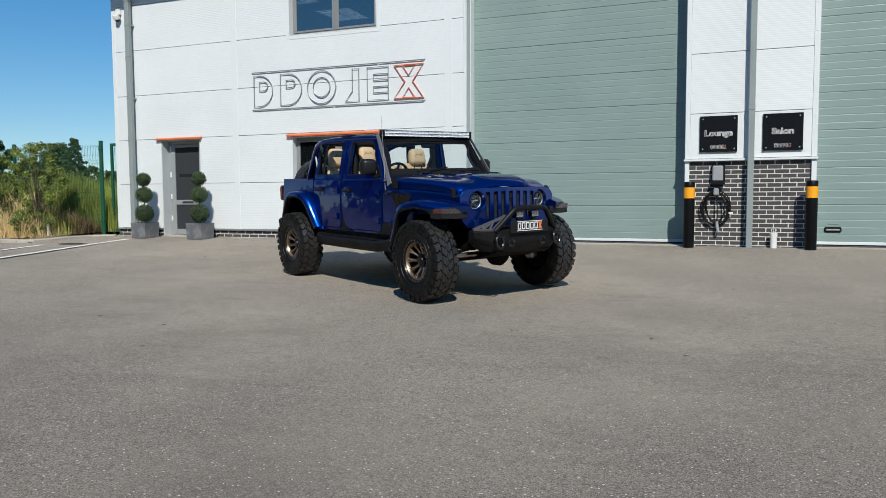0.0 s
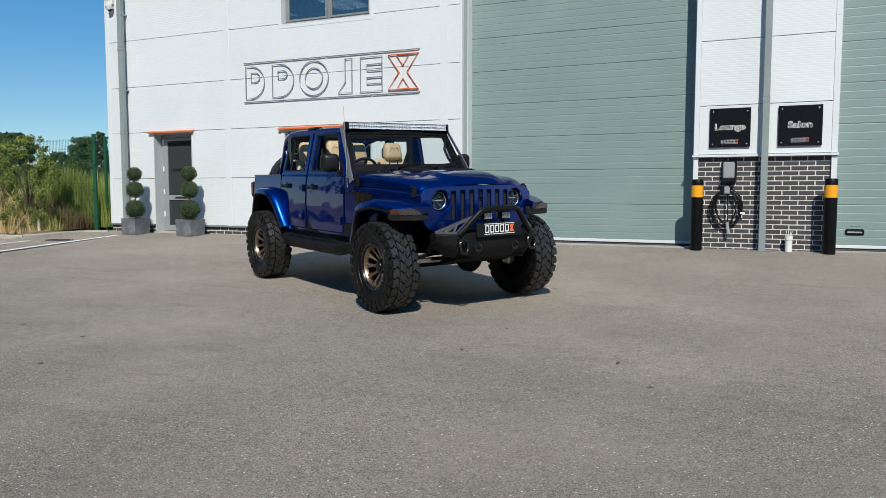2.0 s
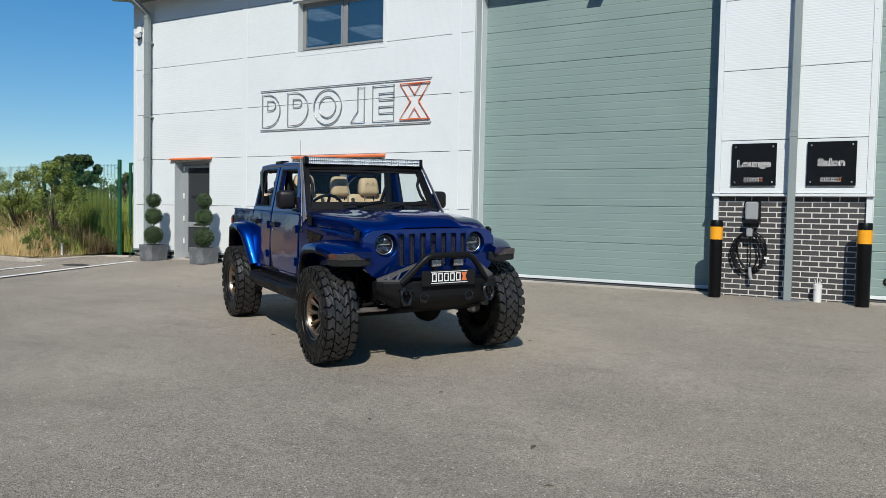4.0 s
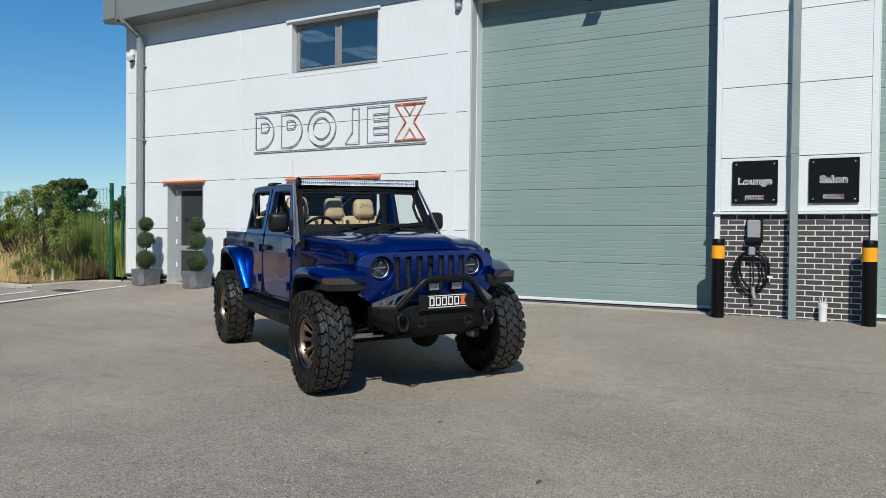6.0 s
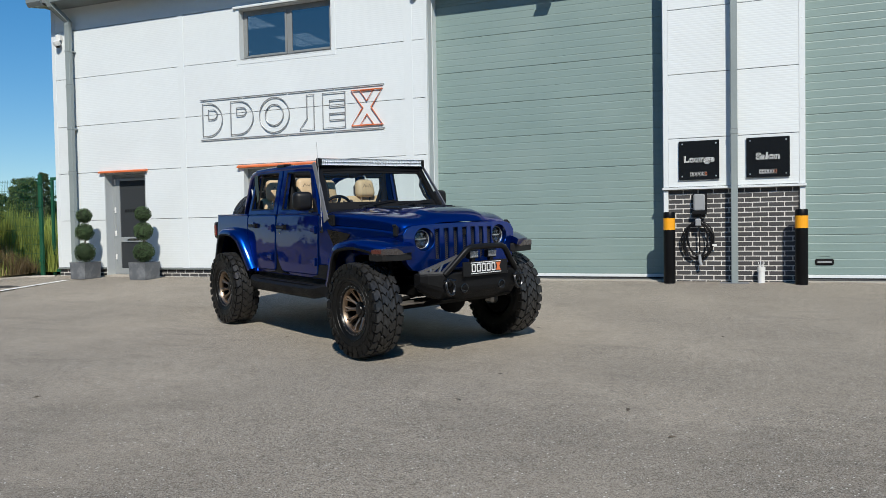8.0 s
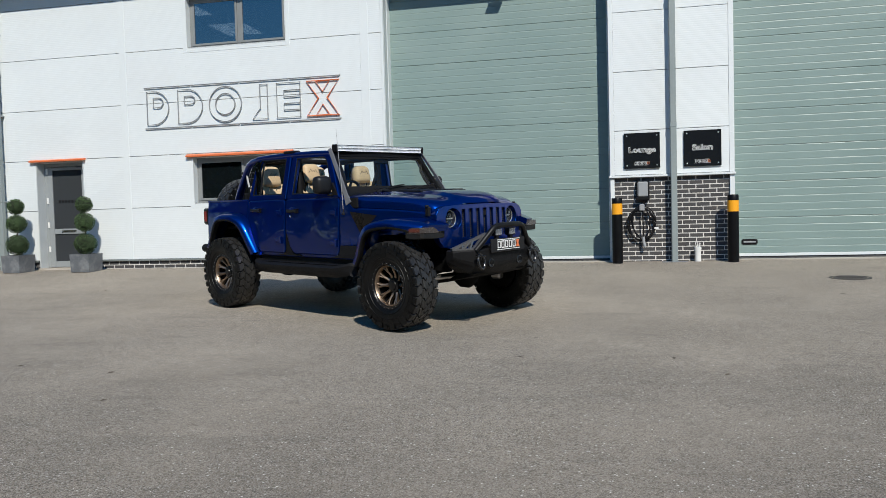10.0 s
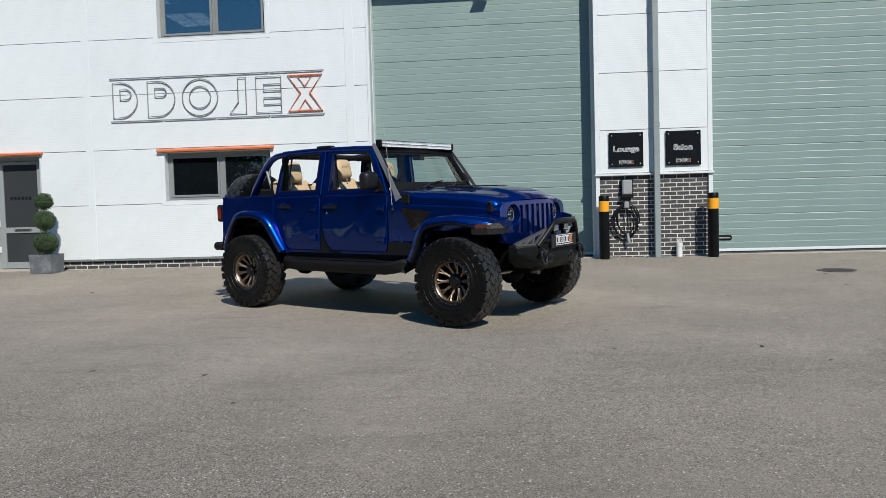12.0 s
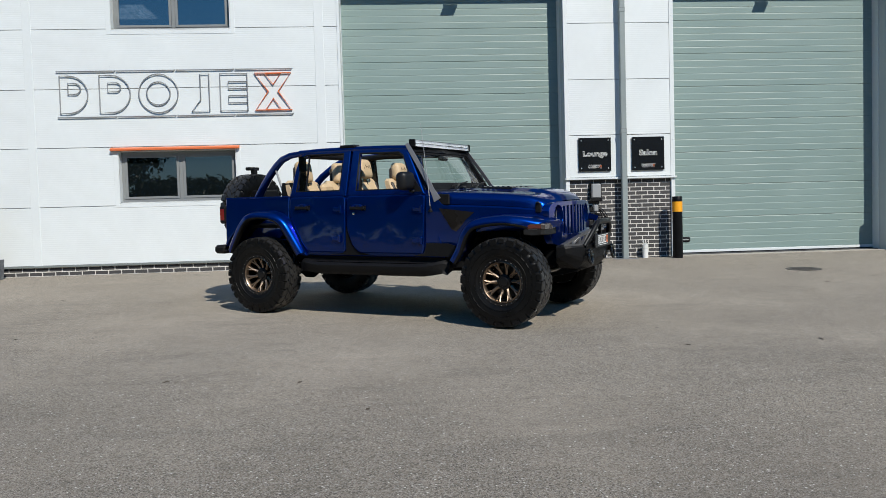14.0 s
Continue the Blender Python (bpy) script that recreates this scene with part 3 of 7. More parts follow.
# ---- windows and the entrance door ----
def window(name, x0, x1, z0, z1, label, lintel_mat, lx0, lx1, drip, sill_trim=True):
    w = thing(name, label, "window", "office windows", kind="structure")
    y = WALL + 0.13
    part("liner", boxes((x0 - 0.002, x0 + 0.012, WALL - 0.008, y + 0.06, z0, z1), (x1 - 0.012, x1 + 0.002, WALL - 0.008, y + 0.06, z0, z1), (x0 + 0.012, x1 - 0.012, WALL - 0.008, y + 0.06, z1 - 0.012, z1), (x0 + 0.012, x1 - 0.012, WALL - 0.006, y + 0.06, z0, z0 + 0.012)), TRIM_WHITE, w)
    part("surround", boxes((x0 - 0.075, x0 - 0.004, WALL - 0.005, WALL + 0.02, z0 - 0.075, z1), (x1 + 0.004, x1 + 0.075, WALL - 0.005, WALL + 0.02, z0 - 0.075, z1), (x0 - 0.004, x1 + 0.004, WALL - 0.005, WALL + 0.02, z0 - 0.075, z0 - 0.002), bevel=0.002), TRIM_WHITE, w)
    fw = 0.055
    mid = (x0 + x1) / 2 + 0.02
    part("window_frame", boxes((x0 + 0.014, x1 - 0.014, y, y + 0.06, z1 - 0.014 - fw, z1 - 0.014), (x0 + 0.014, x1 - 0.014, y, y + 0.06, z0 + 0.014, z0 + 0.014 + fw), (x0 + 0.014, x0 + 0.014 + fw, y + 0.002, y + 0.058, z0 + 0.014 + fw, z1 - 0.014 - fw), (x1 - 0.014 - fw, x1 - 0.014, y + 0.002, y + 0.058, z0 + 0.014 + fw, z1 - 0.014 - fw), (mid - 0.035, mid + 0.035, y + 0.002, y + 0.058, z0 + 0.014 + fw, z1 - 0.014 - fw), bevel=0.005), FRAME_GREY, w)
    for a, b in ((x0 + 0.07, mid - 0.036), (mid + 0.036, x1 - 0.07)):
        c, d = z0 + 0.07, z1 - 0.07
        s = 0.042
        part("casement", boxes((a, b, y - 0.012, y + 0.03, d - s, d), (a, b, y - 0.012, y + 0.03, c, c + s), (a, a + s, y - 0.01, y + 0.028, c + s, d - s), (b - s, b, y - 0.01, y + 0.028, c + s, d - s), bevel=0.004), FRAME_GREY, w)
        p = part("pane", boxes((a + s - 0.004, b - s + 0.004, y + 0.008, y + 0.014, c + s - 0.004, d - s + 0.004)), PANE if c < 3 else PANE_UPPER, w)
        p.visible_shadow = False
    part("window_sill", boxes((x0 + 0.012, x1 - 0.012, WALL + 0.01, y + 0.0, z0 + 0.012, z0 + 0.03), bevel=0.003), FRAME_GREY, w)
    bm = bmesh.new()
    prism(bm, [(WALL - 0.07 if drip else WALL - 0.04, z1 + 0.002), (WALL + 0.02, z1 + 0.012), (WALL + 0.02, z1 + 0.065), (WALL - 0.02, z1 + 0.06), (WALL - 0.075 if drip else WALL - 0.045, z1 + 0.03)], "x", lx0, lx1)
    part("lintel", bm, lintel_mat, w, "orange pressed-steel head flashing" if drip else "")
    return w


window("window_1", -9.2, -7.15, 4.74, 5.74, "grey aluminium two-pane office window with dark glass", TRIM_WHITE, -9.31, -7.10, False)
window("window_2", -9.17, -7.13, 1.74, 2.65, "grey two-pane ground-floor window under an orange head flashing", ORANGE, -9.28, -7.07, True)

ed = thing("door_1", "dark glazed grey aluminium entrance door under an orange head flashing", "door", kind="structure")
dy = WALL + 0.2
x0, x1, z0, z1 = -12.69, -11.585, 0.53, 2.69
part("liner", boxes((x0, x0 + 0.02, WALL - 0.008, dy + 0.06, 0.5, z1), (x1 - 0.02, x1, WALL - 0.008, dy + 0.06, 0.5, z1), (x0 + 0.02, x1 - 0.02, WALL - 0.008, dy + 0.06, z1 - 0.02, z1)), FRAME_LIGHT, ed)
part("door_frame", boxes((x0 + 0.02, x0 + 0.09, dy, dy + 0.06, z0, z1 - 0.02), (x1 - 0.09, x1 - 0.02, dy, dy + 0.06, z0, z1 - 0.02), (x0 + 0.09, x1 - 0.09, dy, dy + 0.06, z1 - 0.09, z1 - 0.02), bevel=0.005), DOOR_LEAF, ed)
leaf = part("leaf", boxes((x0 + 0.1, x0 + 0.21, dy - 0.012, dy + 0.04, z0 + 0.01, z1 - 0.1), (x1 - 0.21, x1 - 0.1, dy - 0.012, dy + 0.04, z0 + 0.01, z1 - 0.1), (x0 + 0.21, x1 - 0.21, dy - 0.01, dy + 0.038, z1 - 0.16, z1 - 0.1), (x0 + 0.21, x1 - 0.21, dy - 0.01, dy + 0.038, z0 + 0.01, z0 + 0.13), (x0 + 0.21, x1 - 0.21, dy - 0.01, dy + 0.038, 1.22, 1.33), bevel=0.005), DOOR_LEAF, ed)
for c, d in ((z0 + 0.125, 1.225), (1.325, z1 - 0.155)):
    part("pane", boxes((x0 + 0.205, x1 - 0.205, dy + 0.01, dy + 0.018, c, d)), DOOR_PANE, ed)
for z in (0.85, 1.35, 1.85, 2.45):
    part("hinge", boxes((x0 + 0.075, x0 + 0.115, dy - 0.03, dy - 0.008, z, z + 0.12), bevel=0.006), WHITE_PLASTIC, ed)
part("pull_handle", boxes((x1 - 0.17, x1 - 0.145, dy - 0.06, dy - 0.035, 1.1, 1.5), (x1 - 0.165, x1 - 0.15, dy - 0.04, dy, 1.14, 1.16), (x1 - 0.165, x1 - 0.15, dy - 0.04, dy, 1.44, 1.46), bevel=0.004), SILVER, ed)
part("letter_plate", boxes((-12.3, -11.95, dy - 0.016, dy - 0.008, 1.25, 1.3), bevel=0.003), SILVER, ed)
# unreadable vinyl mark on the glass as a row of bars
part("glass_mark", boxes(*[(-12.36 + 0.075 * i, -12.315 + 0.075 * i, dy + 0.004, dy + 0.008, 1.86, 1.92) for i in range(6)]), BLACK_PLASTIC, ed)
bm = bmesh.new()
prism(bm, [(WALL - 0.07, z1 + 0.0), (WALL + 0.02, z1 + 0.012), (WALL + 0.02, z1 + 0.055), (WALL - 0.02, z1 + 0.05), (WALL - 0.075, z1 + 0.028)], "x", -12.80, -11.53)
part("lintel", bm, ORANGE, ed, "orange pressed-steel head flashing")

# lit panels in the office ceiling, seen through the upper window
PANEL_GLOW = bpy.data.materials.new("lit_diffuser")
PANEL_GLOW.use_nodes = True
PANEL_GLOW.node_tree.nodes["Principled BSDF"].inputs["Emission Color"].default_value = (0.9, 0.97, 1.0, 1)
PANEL_GLOW.node_tree.nodes["Principled BSDF"].inputs["Emission Strength"].default_value = 2.6
for cx, cy, hx, hy in ((-10.2, 17.75, 0.5, 0.62), (-10.5, 15.95, 0.45, 0.5), (-12.5, 17.75, 0.5, 0.62), (-12.6, 15.95, 0.45, 0.5)):
    cl_ = thing("ceiling_light", "pale lit panel in the office ceiling", "ceiling light", "ceiling lights")
    part("frame", boxes((cx - hx, cx + hx, cy - hy, cy - hy + 0.04, 6.165, 6.198), (cx - hx, cx + hx, cy + hy - 0.04, cy + hy, 6.165, 6.198), (cx - hx, cx - hx + 0.04, cy - hy + 0.04, cy + hy - 0.04, 6.165, 6.198), (cx + hx - 0.04, cx + hx, cy - hy + 0.04, cy + hy - 0.04, 6.165, 6.198), (cx - 0.02, cx + 0.02, cy - hy + 0.04, cy + hy - 0.04, 6.165, 6.198)), WHITE_PLASTIC, cl_)
    for q in (-1, 1):
        part("diffuser", boxes((min(cx + q * 0.02, cx + q * (hx - 0.04)), max(cx + q * 0.02, cx + q * (hx - 0.04)), cy - hy + 0.04, cy + hy - 0.04, 6.175, 6.185)), PANEL_GLOW, cl_)

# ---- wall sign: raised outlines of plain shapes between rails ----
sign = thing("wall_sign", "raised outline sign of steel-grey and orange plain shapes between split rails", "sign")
SY = WALL - 0.026
SX0, SX1, SZ0, SZ1 = -10.15, -6.09, 3.245, 4.035
SIGN_GREY = material("sign_outline", (0.3, 0.305, 0.31), 0.4, metal=0.4, vary=0.08)
def outline(pts, mat, name, r=0.0105, closed=True):
    bm = bmesh.new()
    tube(bm, [(x, SY, z) for x, z in pts], r, 6, closed)
    for x, z in pts[:: max(1, len(pts) // 4)]:
        tube(bm, [(x, SY, z), (x, WALL + 0.004, z)], 0.006, 5)
    part(name, bm, mat, sign)


def ring(cx, cz, rx, rz, n=40):
    return [(cx + rx * math.cos(2 * math.pi * i / n), cz + rz * math.sin(2 * math.pi * i / n)) for i in range(n)]


def half_round(xa, xb, za, zb, n=12):
    """A block with a rounded side towards +x."""
    r = (zb - za) / 2
    r = min(r, xb - xa)
    c = [(xb - r + r * math.sin(math.pi * i / n), zb - (zb - za) * (1 - math.cos(math.pi * i / n)) / 2) for i in range(n + 1)]
    return [(xa, za), (xa, zb)] + c
ZB, ZT = SZ0 + 0.07, SZ1 - 0.075
outline(half_round(-10.09, -9.62, ZB, ZT), SIGN_GREY, "outline_block")
outline(half_round(-9.95, -9.74, ZB + 0.33, ZT - 0.13), SIGN_GREY, "outline_block")
outline(half_round(-9.42, -8.90, ZB, ZT), SIGN_GREY, "outline_block")
outline(half_round(-9.28, -9.06, ZB + 0.36, ZT - 0.13), SIGN_GREY, "outline_block")
outline(ring(-8.42, (ZB + ZT) / 2, 0.335, 0.335), SIGN_GREY, "outline_ring")
outline(ring(-8.42, (ZB + ZT) / 2, 0.20, 0.20), SIGN_GREY, "outline_ring")
outline([(-7.86, ZB), (-7.55, ZB), (-7.55, ZT), (-7.70, ZT), (-7.70, ZB + 0.2)], SIGN_GREY, "outline_block")
outline([(-7.36, ZB), (-6.89, ZB), (-6.89, ZT), (-7.36, ZT)], SIGN_GREY, "outline_block")
outline([(-7.22, ZB + 0.14), (-6.90, ZB + 0.14), (-6.90, ZB + 0.26), (-7.22, ZB + 0.26)], SIGN_GREY, "outline_block")
outline([(-7.22, ZT - 0.26), (-6.90, ZT - 0.26), (-6.90, ZT - 0.14), (-7.22, ZT - 0.14)], SIGN_GREY, "outline_block")
ZM = (ZB + ZT) / 2
outline([(-6.76, ZT), (-6.13, ZT), (-6.36, ZM), (-6.13, ZB), (-6.76, ZB), (-6.53, ZM)], ORANGE, "outline_hourglass", 0.014)
outline([(-6.58, ZT - 0.01), (-6.31, ZT - 0.01), (-6.445, ZM + 0.12)], ORANGE, "outline_wedge", 0.013)
outline([(-6.58, ZB + 0.01), (-6.445, ZM - 0.12), (-6.31, ZB + 0.01)], ORANGE, "outline_wedge", 0.013)
for z in (SZ0, SZ1):
    for i in range(4):
        w = (SX1 - SX0) / 4
        a = SX0 + i * w
        bm = bmesh.new()
        tube(bm, [(a + 0.01, SY, z), (a + w - 0.03, SY, z), (a + w - 0.015, WALL + 0.004, z + 0.008)], 0.0115, 6)
        part("rail", bm, SIGN_GREY, sign)


# ---- plaques ----
def text_outline(body, size, x, y, z, depth, parent, mat, width, spacing=1.0):
    cu = bpy.data.curves.new("lettering", "FONT")
    cu.body, cu.size, cu.align_x = body, size, "CENTER"
    cu.fill_mode = "NONE"
    cu.offset = 0.002
    cu.bevel_depth = depth
    cu.bevel_resolution = 0
    cu.resolution_u = 4
    cu.space_character = spacing
    tmp = new("lettering_curve", cu)
    bpy.context.view_layer.update()
    me = bpy.data.meshes.new_from_object(tmp.evaluated_get(bpy.context.evaluated_depsgraph_get()))
    bpy.data.objects.remove(tmp)
    bpy.data.curves.remove(cu)
    co = np.empty(len(me.vertices) * 3)
    me.vertices.foreach_get("co", co)
    co = co.reshape(-1, 3)
    k = width / (co[:, 0].max() - co[:, 0].min())
    co[:, :2] *= k
    co[:, 1] *= 0.86
    me.vertices.foreach_set("co", co.ravel())
    me.materials.clear()
    me.materials.append(mat)
    ob = new("lettering", me)
    ob.parent = parent
    ob.matrix_local = pose(x, y, z, 90)
    return ob


LETTER_WHITE = material("letter_white", (0.76, 0.76, 0.75), 0.4, vary=0.02)


def plaque(x0, x1, z0, z1, word, width, label):
    p = thing("plaque", label, "sign", "door plaques")
    y = WALL - 0.034
    part("board", boxes((x0, x1, y, y + 0.012, z0, z1), bevel=0.002), BLACK_GLOSS, p)
    for x in (x0 + 0.05, x1 - 0.05):
        for z in (z0 + 0.05, z1 - 0.05):
            bm = bmesh.new()
            lathe(bm, [(0.012, -0.03), (0.012, 0.0), (0.011, 0.006), (0.006, 0.009)], 12, pose(x, y, z, 90))
            part("standoff", bm, SILVER, p, smooth=True)
    cx = (x0 + x1) / 2
    text_outline(word, 0.14, cx, y - 0.003, z0 + (z1 - z0) * 0.45, 0.0042, p, LETTER_WHITE, width)
    # small brand strip as plain outlined blocks
    k = 6
    w = 0.255
    for i in range(k):
        a = cx - w / 2 + i * w / k
        c, d, e, f = a + 0.005, a + w / k - 0.007, z0 + 0.066, z0 + 0.104
        part("mark_block", boxes((c, d, y - 0.004, y - 0.002, e, e + 0.005), (c, d, y - 0.004, y - 0.002, f - 0.005, f), (c, c + 0.005, y - 0.004, y - 0.002, e + 0.005, f - 0.005), (d - 0.005, d, y - 0.004, y - 0.002, e + 0.005, f - 0.005)), ORANGE if i == k - 1 else LETTER_WHITE, p)
    part("mark_rule", boxes((cx - w / 2, cx + w / 2, y - 0.004, y - 0.002, z0 + 0.113, z0 + 0.1155), (cx - w / 2, cx + w / 2, y - 0.004, y - 0.002, z0 + 0.0535, z0 + 0.056)), LETTER_WHITE, p)
    return p


plaque(-1.015, -0.418, 2.10, 2.705, "Lounge", 0.45, "square black acrylic plaque reading Lounge in white outline letters")
plaque(-0.03, 0.573, 2.10, 2.705, "Salon", 0.335, "square black acrylic plaque reading Salon in white outline letters")


# ---- bollards ----
def bollard(x, y):
    b = thing("bollard", "black steel bollard with an amber reflective band", "bollard", "bollards", at=pose(x, y, ground_z(y)))
    bm = bmesh.new()
    lathe(bm, [(0.088, -0.02), (0.088, 0.84)], 28)
    part("post", bm, BOLLARD_BLACK, b, smooth=True)
    bm = bmesh.new()
    lathe(bm, [(0.0895, 0.83), (0.0895, 1.012)], 28)
    part("band", bm, YELLOW, b, "amber reflective band", smooth=True)
    bm = bmesh.new()
    lathe(bm, [(0.088, 1.012), (0.088, 1.095), (0.082, 1.105), (0.02, 1.11)], 28)
    part("cap", bm, BOLLARD_BLACK, b, smooth=True)
    return b


bollard(-1.152, 13.43)
bollard(0.708, 13.43)
bollard(4.97, 13.43)

# ---- car charger with coiled cable ----
ch = thing("car_charger", "grey wall-mounted car charger with coiled black cable", "charger")
BY = WALL + 0.04
part("housing", boxes((-0.80, -0.63, BY - 0.14, BY - 0.03, 1.61, 1.87), bevel=0.018), GREY_PLASTIC, ch)
part("back_plate", boxes((-0.815, -0.6, BY - 0.07, BY - 0.001, 1.56, 1.885), bevel=0.01), BLACK_PLASTIC, ch)
part("base_cover", boxes((-0.825, -0.605, BY - 0.135, BY - 0.04, 1.555, 1.612), bevel=0.01), BLACK_PLASTIC, ch)
part("cable_hook", boxes((-0.775, -0.69, BY - 0.16, BY - 0.001, 1.37, 1.49), bevel=0.015), GREY_PLASTIC, ch)
bm = bmesh.new()
pts = []
rg = random.Random(8)
n = 150
for i in range(n + 1):
    a = math.pi / 2 + 2 * math.pi * 5.0 * i / n
    k = i / n
    wob = 0.025 * math.sin(a * 0.37 + 1) + 0.02 * math.sin(a * 1.7)
    rx, rz = 0.2 + wob + 0.02 * math.sin(5 * k), 0.27 + wob
    pts.append((-0.735 + rx * math.cos(a) + 0.02 * math.sin(7 * k), BY - 0.06 - 0.045 * k - 0.01 * math.sin(a), 1.16 + rz * math.sin(a)))
tube(bm, [(-0.70, BY - 0.09, 1.57), (-0.69, BY - 0.1, 1.5), (-0.70, BY - 0.09, 1.44)] + pts + [(-0.72, BY - 0.1, 1.3), (-0.71, BY - 0.11, 1.05), (-0.715, BY - 0.1, 0.9)], 0.0105, 7)
part("cable", bm, BLACK_PLASTIC, ch, smooth=True)
bm = bmesh.new()
tube(bm, [(-0.715, BY - 0.1, 0.93), (-0.71, BY - 0.1, 0.84), (-0.69, BY - 0.11, 0.76)], [0.022, 0.028, 0.024], 10)
part("plug", bm, GREY_PLASTIC, ch, smooth=True)
part("cable_tie", boxes((-0.53, -0.46, BY - 0.1, BY - 0.09, 1.06, 1.09)), WHITE_PLASTIC, ch)

# short white duct with loose wires
dc = thing("cable_duct", "short white plastic duct stub with loose wires on top", "pipe", at=pose(0.17, 13.62, ground_z(13.62)))
bm = bmesh.new()
lathe(bm, [(0.052, -0.01), (0.052, 0.17), (0.058, 0.175), (0.058, 0.24), (0.05, 0.245), (0.048, 0.2), (0.01, 0.2)], 24)
part("duct", bm, WHITE_PLASTIC, dc, smooth=True)
for i in range(7):
    bm = bmesh.new()
    a = i * 0.9
    tube(bm, [(0.03 * math.cos(a), 0.03 * math.sin(a), 0.19), (0.033 * math.cos(a), 0.033 * math.sin(a), 0.27), (0.045 * math.cos(a), 0.045 * math.sin(a), 0.31 + 0.01 * (i % 3))], 0.004, 5)
    part("wire", bm, WHITE_PLASTIC, dc)

# ---- cameras and lamps on the wall ----
cc = thing("security_camera", "white wall-mounted security camera near the roof corner", "camera", "security cameras", at=pose(-13.80, WALL, 5.62))
part("junction_box", boxes((-0.06, 0.06, -0.07, 0.0, -0.02, 0.1), bevel=0.01), WHITE_PLASTIC, cc)
bm = bmesh.new()
lathe(bm, [(0.035, -0.02), (0.072, 0.0), (0.078, 0.05), (0.07, 0.09), (0.02, 0.105)], 20, pose(0.0, -0.085, -0.125, 25, 0, 0))
part("housing", bm, WHITE_PLASTIC, cc, smooth=True)
bm = bmesh.new()
lathe(bm, [(0.05, -0.012), (0.044, -0.045), (0.022, -0.062)], 18, pose(0.0, -0.085, -0.125, 25, 0, 0))
part("lens_dome", bm, BLACK_GLOSS, cc, smooth=True)
c2 = thing("security_camera", "dark dome security camera under a junction box", "camera", "security cameras", at=pose(-5.47, WALL, 5.5))
part("junction_box", boxes((-0.07, 0.07, -0.09, 0.0, 0.16, 0.30), bevel=0.01), BLACK_PLASTIC, c2)
bm = bmesh.new()
lathe(bm, [(0.06, 0), (0.062, 0.05), (0.05, 0.09), (0.02, 0.11)], 18, pose(-0.01, 0, 0.02, 75))
part("dome", bm, GREY_PLASTIC, c2, smooth=True)
bm = bmesh.new()
tube(bm, [(0.03, -0.03, 0.17), (0.07, -0.05, 0.12), (0.05, -0.05, 0.06)], 0.007, 6)
part("cable", bm, BLACK_PLASTIC, c2)
for lx in (-3.15, 2.75):
    fl = thing("flood_lamp", "flat black flood lamp fixed under the shutter head", "lamp", "flood lamps", at=pose(lx, 13.86, 5.40))
    part("housing", boxes((-0.12, 0.12, -0.09, 0.09, -0.015, 0.025), bevel=0.008), BLACK_PLASTIC, fl)
    part("bracket", boxes((-0.1, -0.085, -0.01, 0.01, 0.02, 0.285), (0.085, 0.1, -0.01, 0.01, 0.02, 0.285), (-0.1, 0.1, -0.012, 0.012, 0.272, 0.285)), BLACK_PLASTIC, fl)
# ---- the car: x forward from the rear axle, y to its left, z up from the ground ----
_n = Vector((0, -0.0297, 1)).normalized()
_f = Vector((math.cos(radians(-31.7)), math.sin(radians(-31.7)), 0))
_f = (_f - _n * _f.dot(_n)).normalized()
_l = _n.cross(_f)
CAR = Matrix(((_f.x, _l.x, _n.x, -5.454), (_f.y, _l.y, _n.y, 9.571), (_f.z, _l.z, _n.z, 0.389), (0, 0, 0, 1)))
BLUE = material("deep_blue_metallic", (0.001, 0.028, 0.205), 0.31, metal=0.87, vary=0.1, scale=3, fine=400, coat=1.0, rough_vary=0.02)
_b = BLUE.node_tree.nodes["Principled BSDF"]
_b.inputs["Coat IOR"].default_value = 1.44
_b.inputs["Specular Tint"].default_value = (0.03, 0.13, 0.55, 1)
_w, _p = BLUE.node_tree.nodes.new("ShaderNodeTexNoise"), BLUE.node_tree.nodes.new("ShaderNodeBump")
_w.inputs["Scale"].default_value = 4.0
_w.inputs["Detail"].default_value = 1.0
_p.inputs["Distance"].default_value = 0.003
BLUE.node_tree.links.new(next(x for x in BLUE.node_tree.nodes if x.type == "TEX_COORD").outputs["Object"], _w.inputs["Vector"])
BLUE.node_tree.links.new(_w.outputs["Fac"], _p.inputs["Height"])
BLUE.node_tree.links.new(_p.outputs["Normal"], _b.inputs["Coat Normal"])
SATIN = material("satin_black_metal", (0.006, 0.006, 0.0065), 0.4, vary=0.15, spec=0.22)
TEXTURED = material("textured_black", (0.0075, 0.0075, 0.008), 0.55, spec=0.16, vary=0.2, fine=200, bump=0.0012, bump_scale=400)
GUNMETAL = material("gunmetal_bracket", (0.19, 0.19, 0.198), 0.42, metal=0.3, vary=0.1)
TREAD = material("dusty_tread_rubber", (0.018, 0.0178, 0.0178), 0.42, vary=0.4, scale=9, fine=60, bump=0.001, bump_scale=160, spec=0.5, stain=(0.046, 0.044, 0.042), stain_scale=7, stain_amount=0.4, rough_vary=0.12)
VENT = material("dark_vent_film", (0.022, 0.019, 0.017), 0.3, vary=0.2, spec=0.5)
HALO = material("pale_lamp_ring", (0.45, 0.46, 0.47), 0.3, metal=0.5, vary=0.05)
BRACE = material("worn_dark_steel", (0.17, 0.17, 0.174), 0.33, metal=0.6, vary=0.2)
RUBBER = material("tyre_rubber", (0.003, 0.003, 0.003), 0.45, vary=0.35, scale=9, fine=90, bump=0.001, bump_scale=160, spec=0.25, stain=(0.009, 0.0088, 0.0086), stain_scale=5, stain_amount=0.4, rough_vary=0.1)
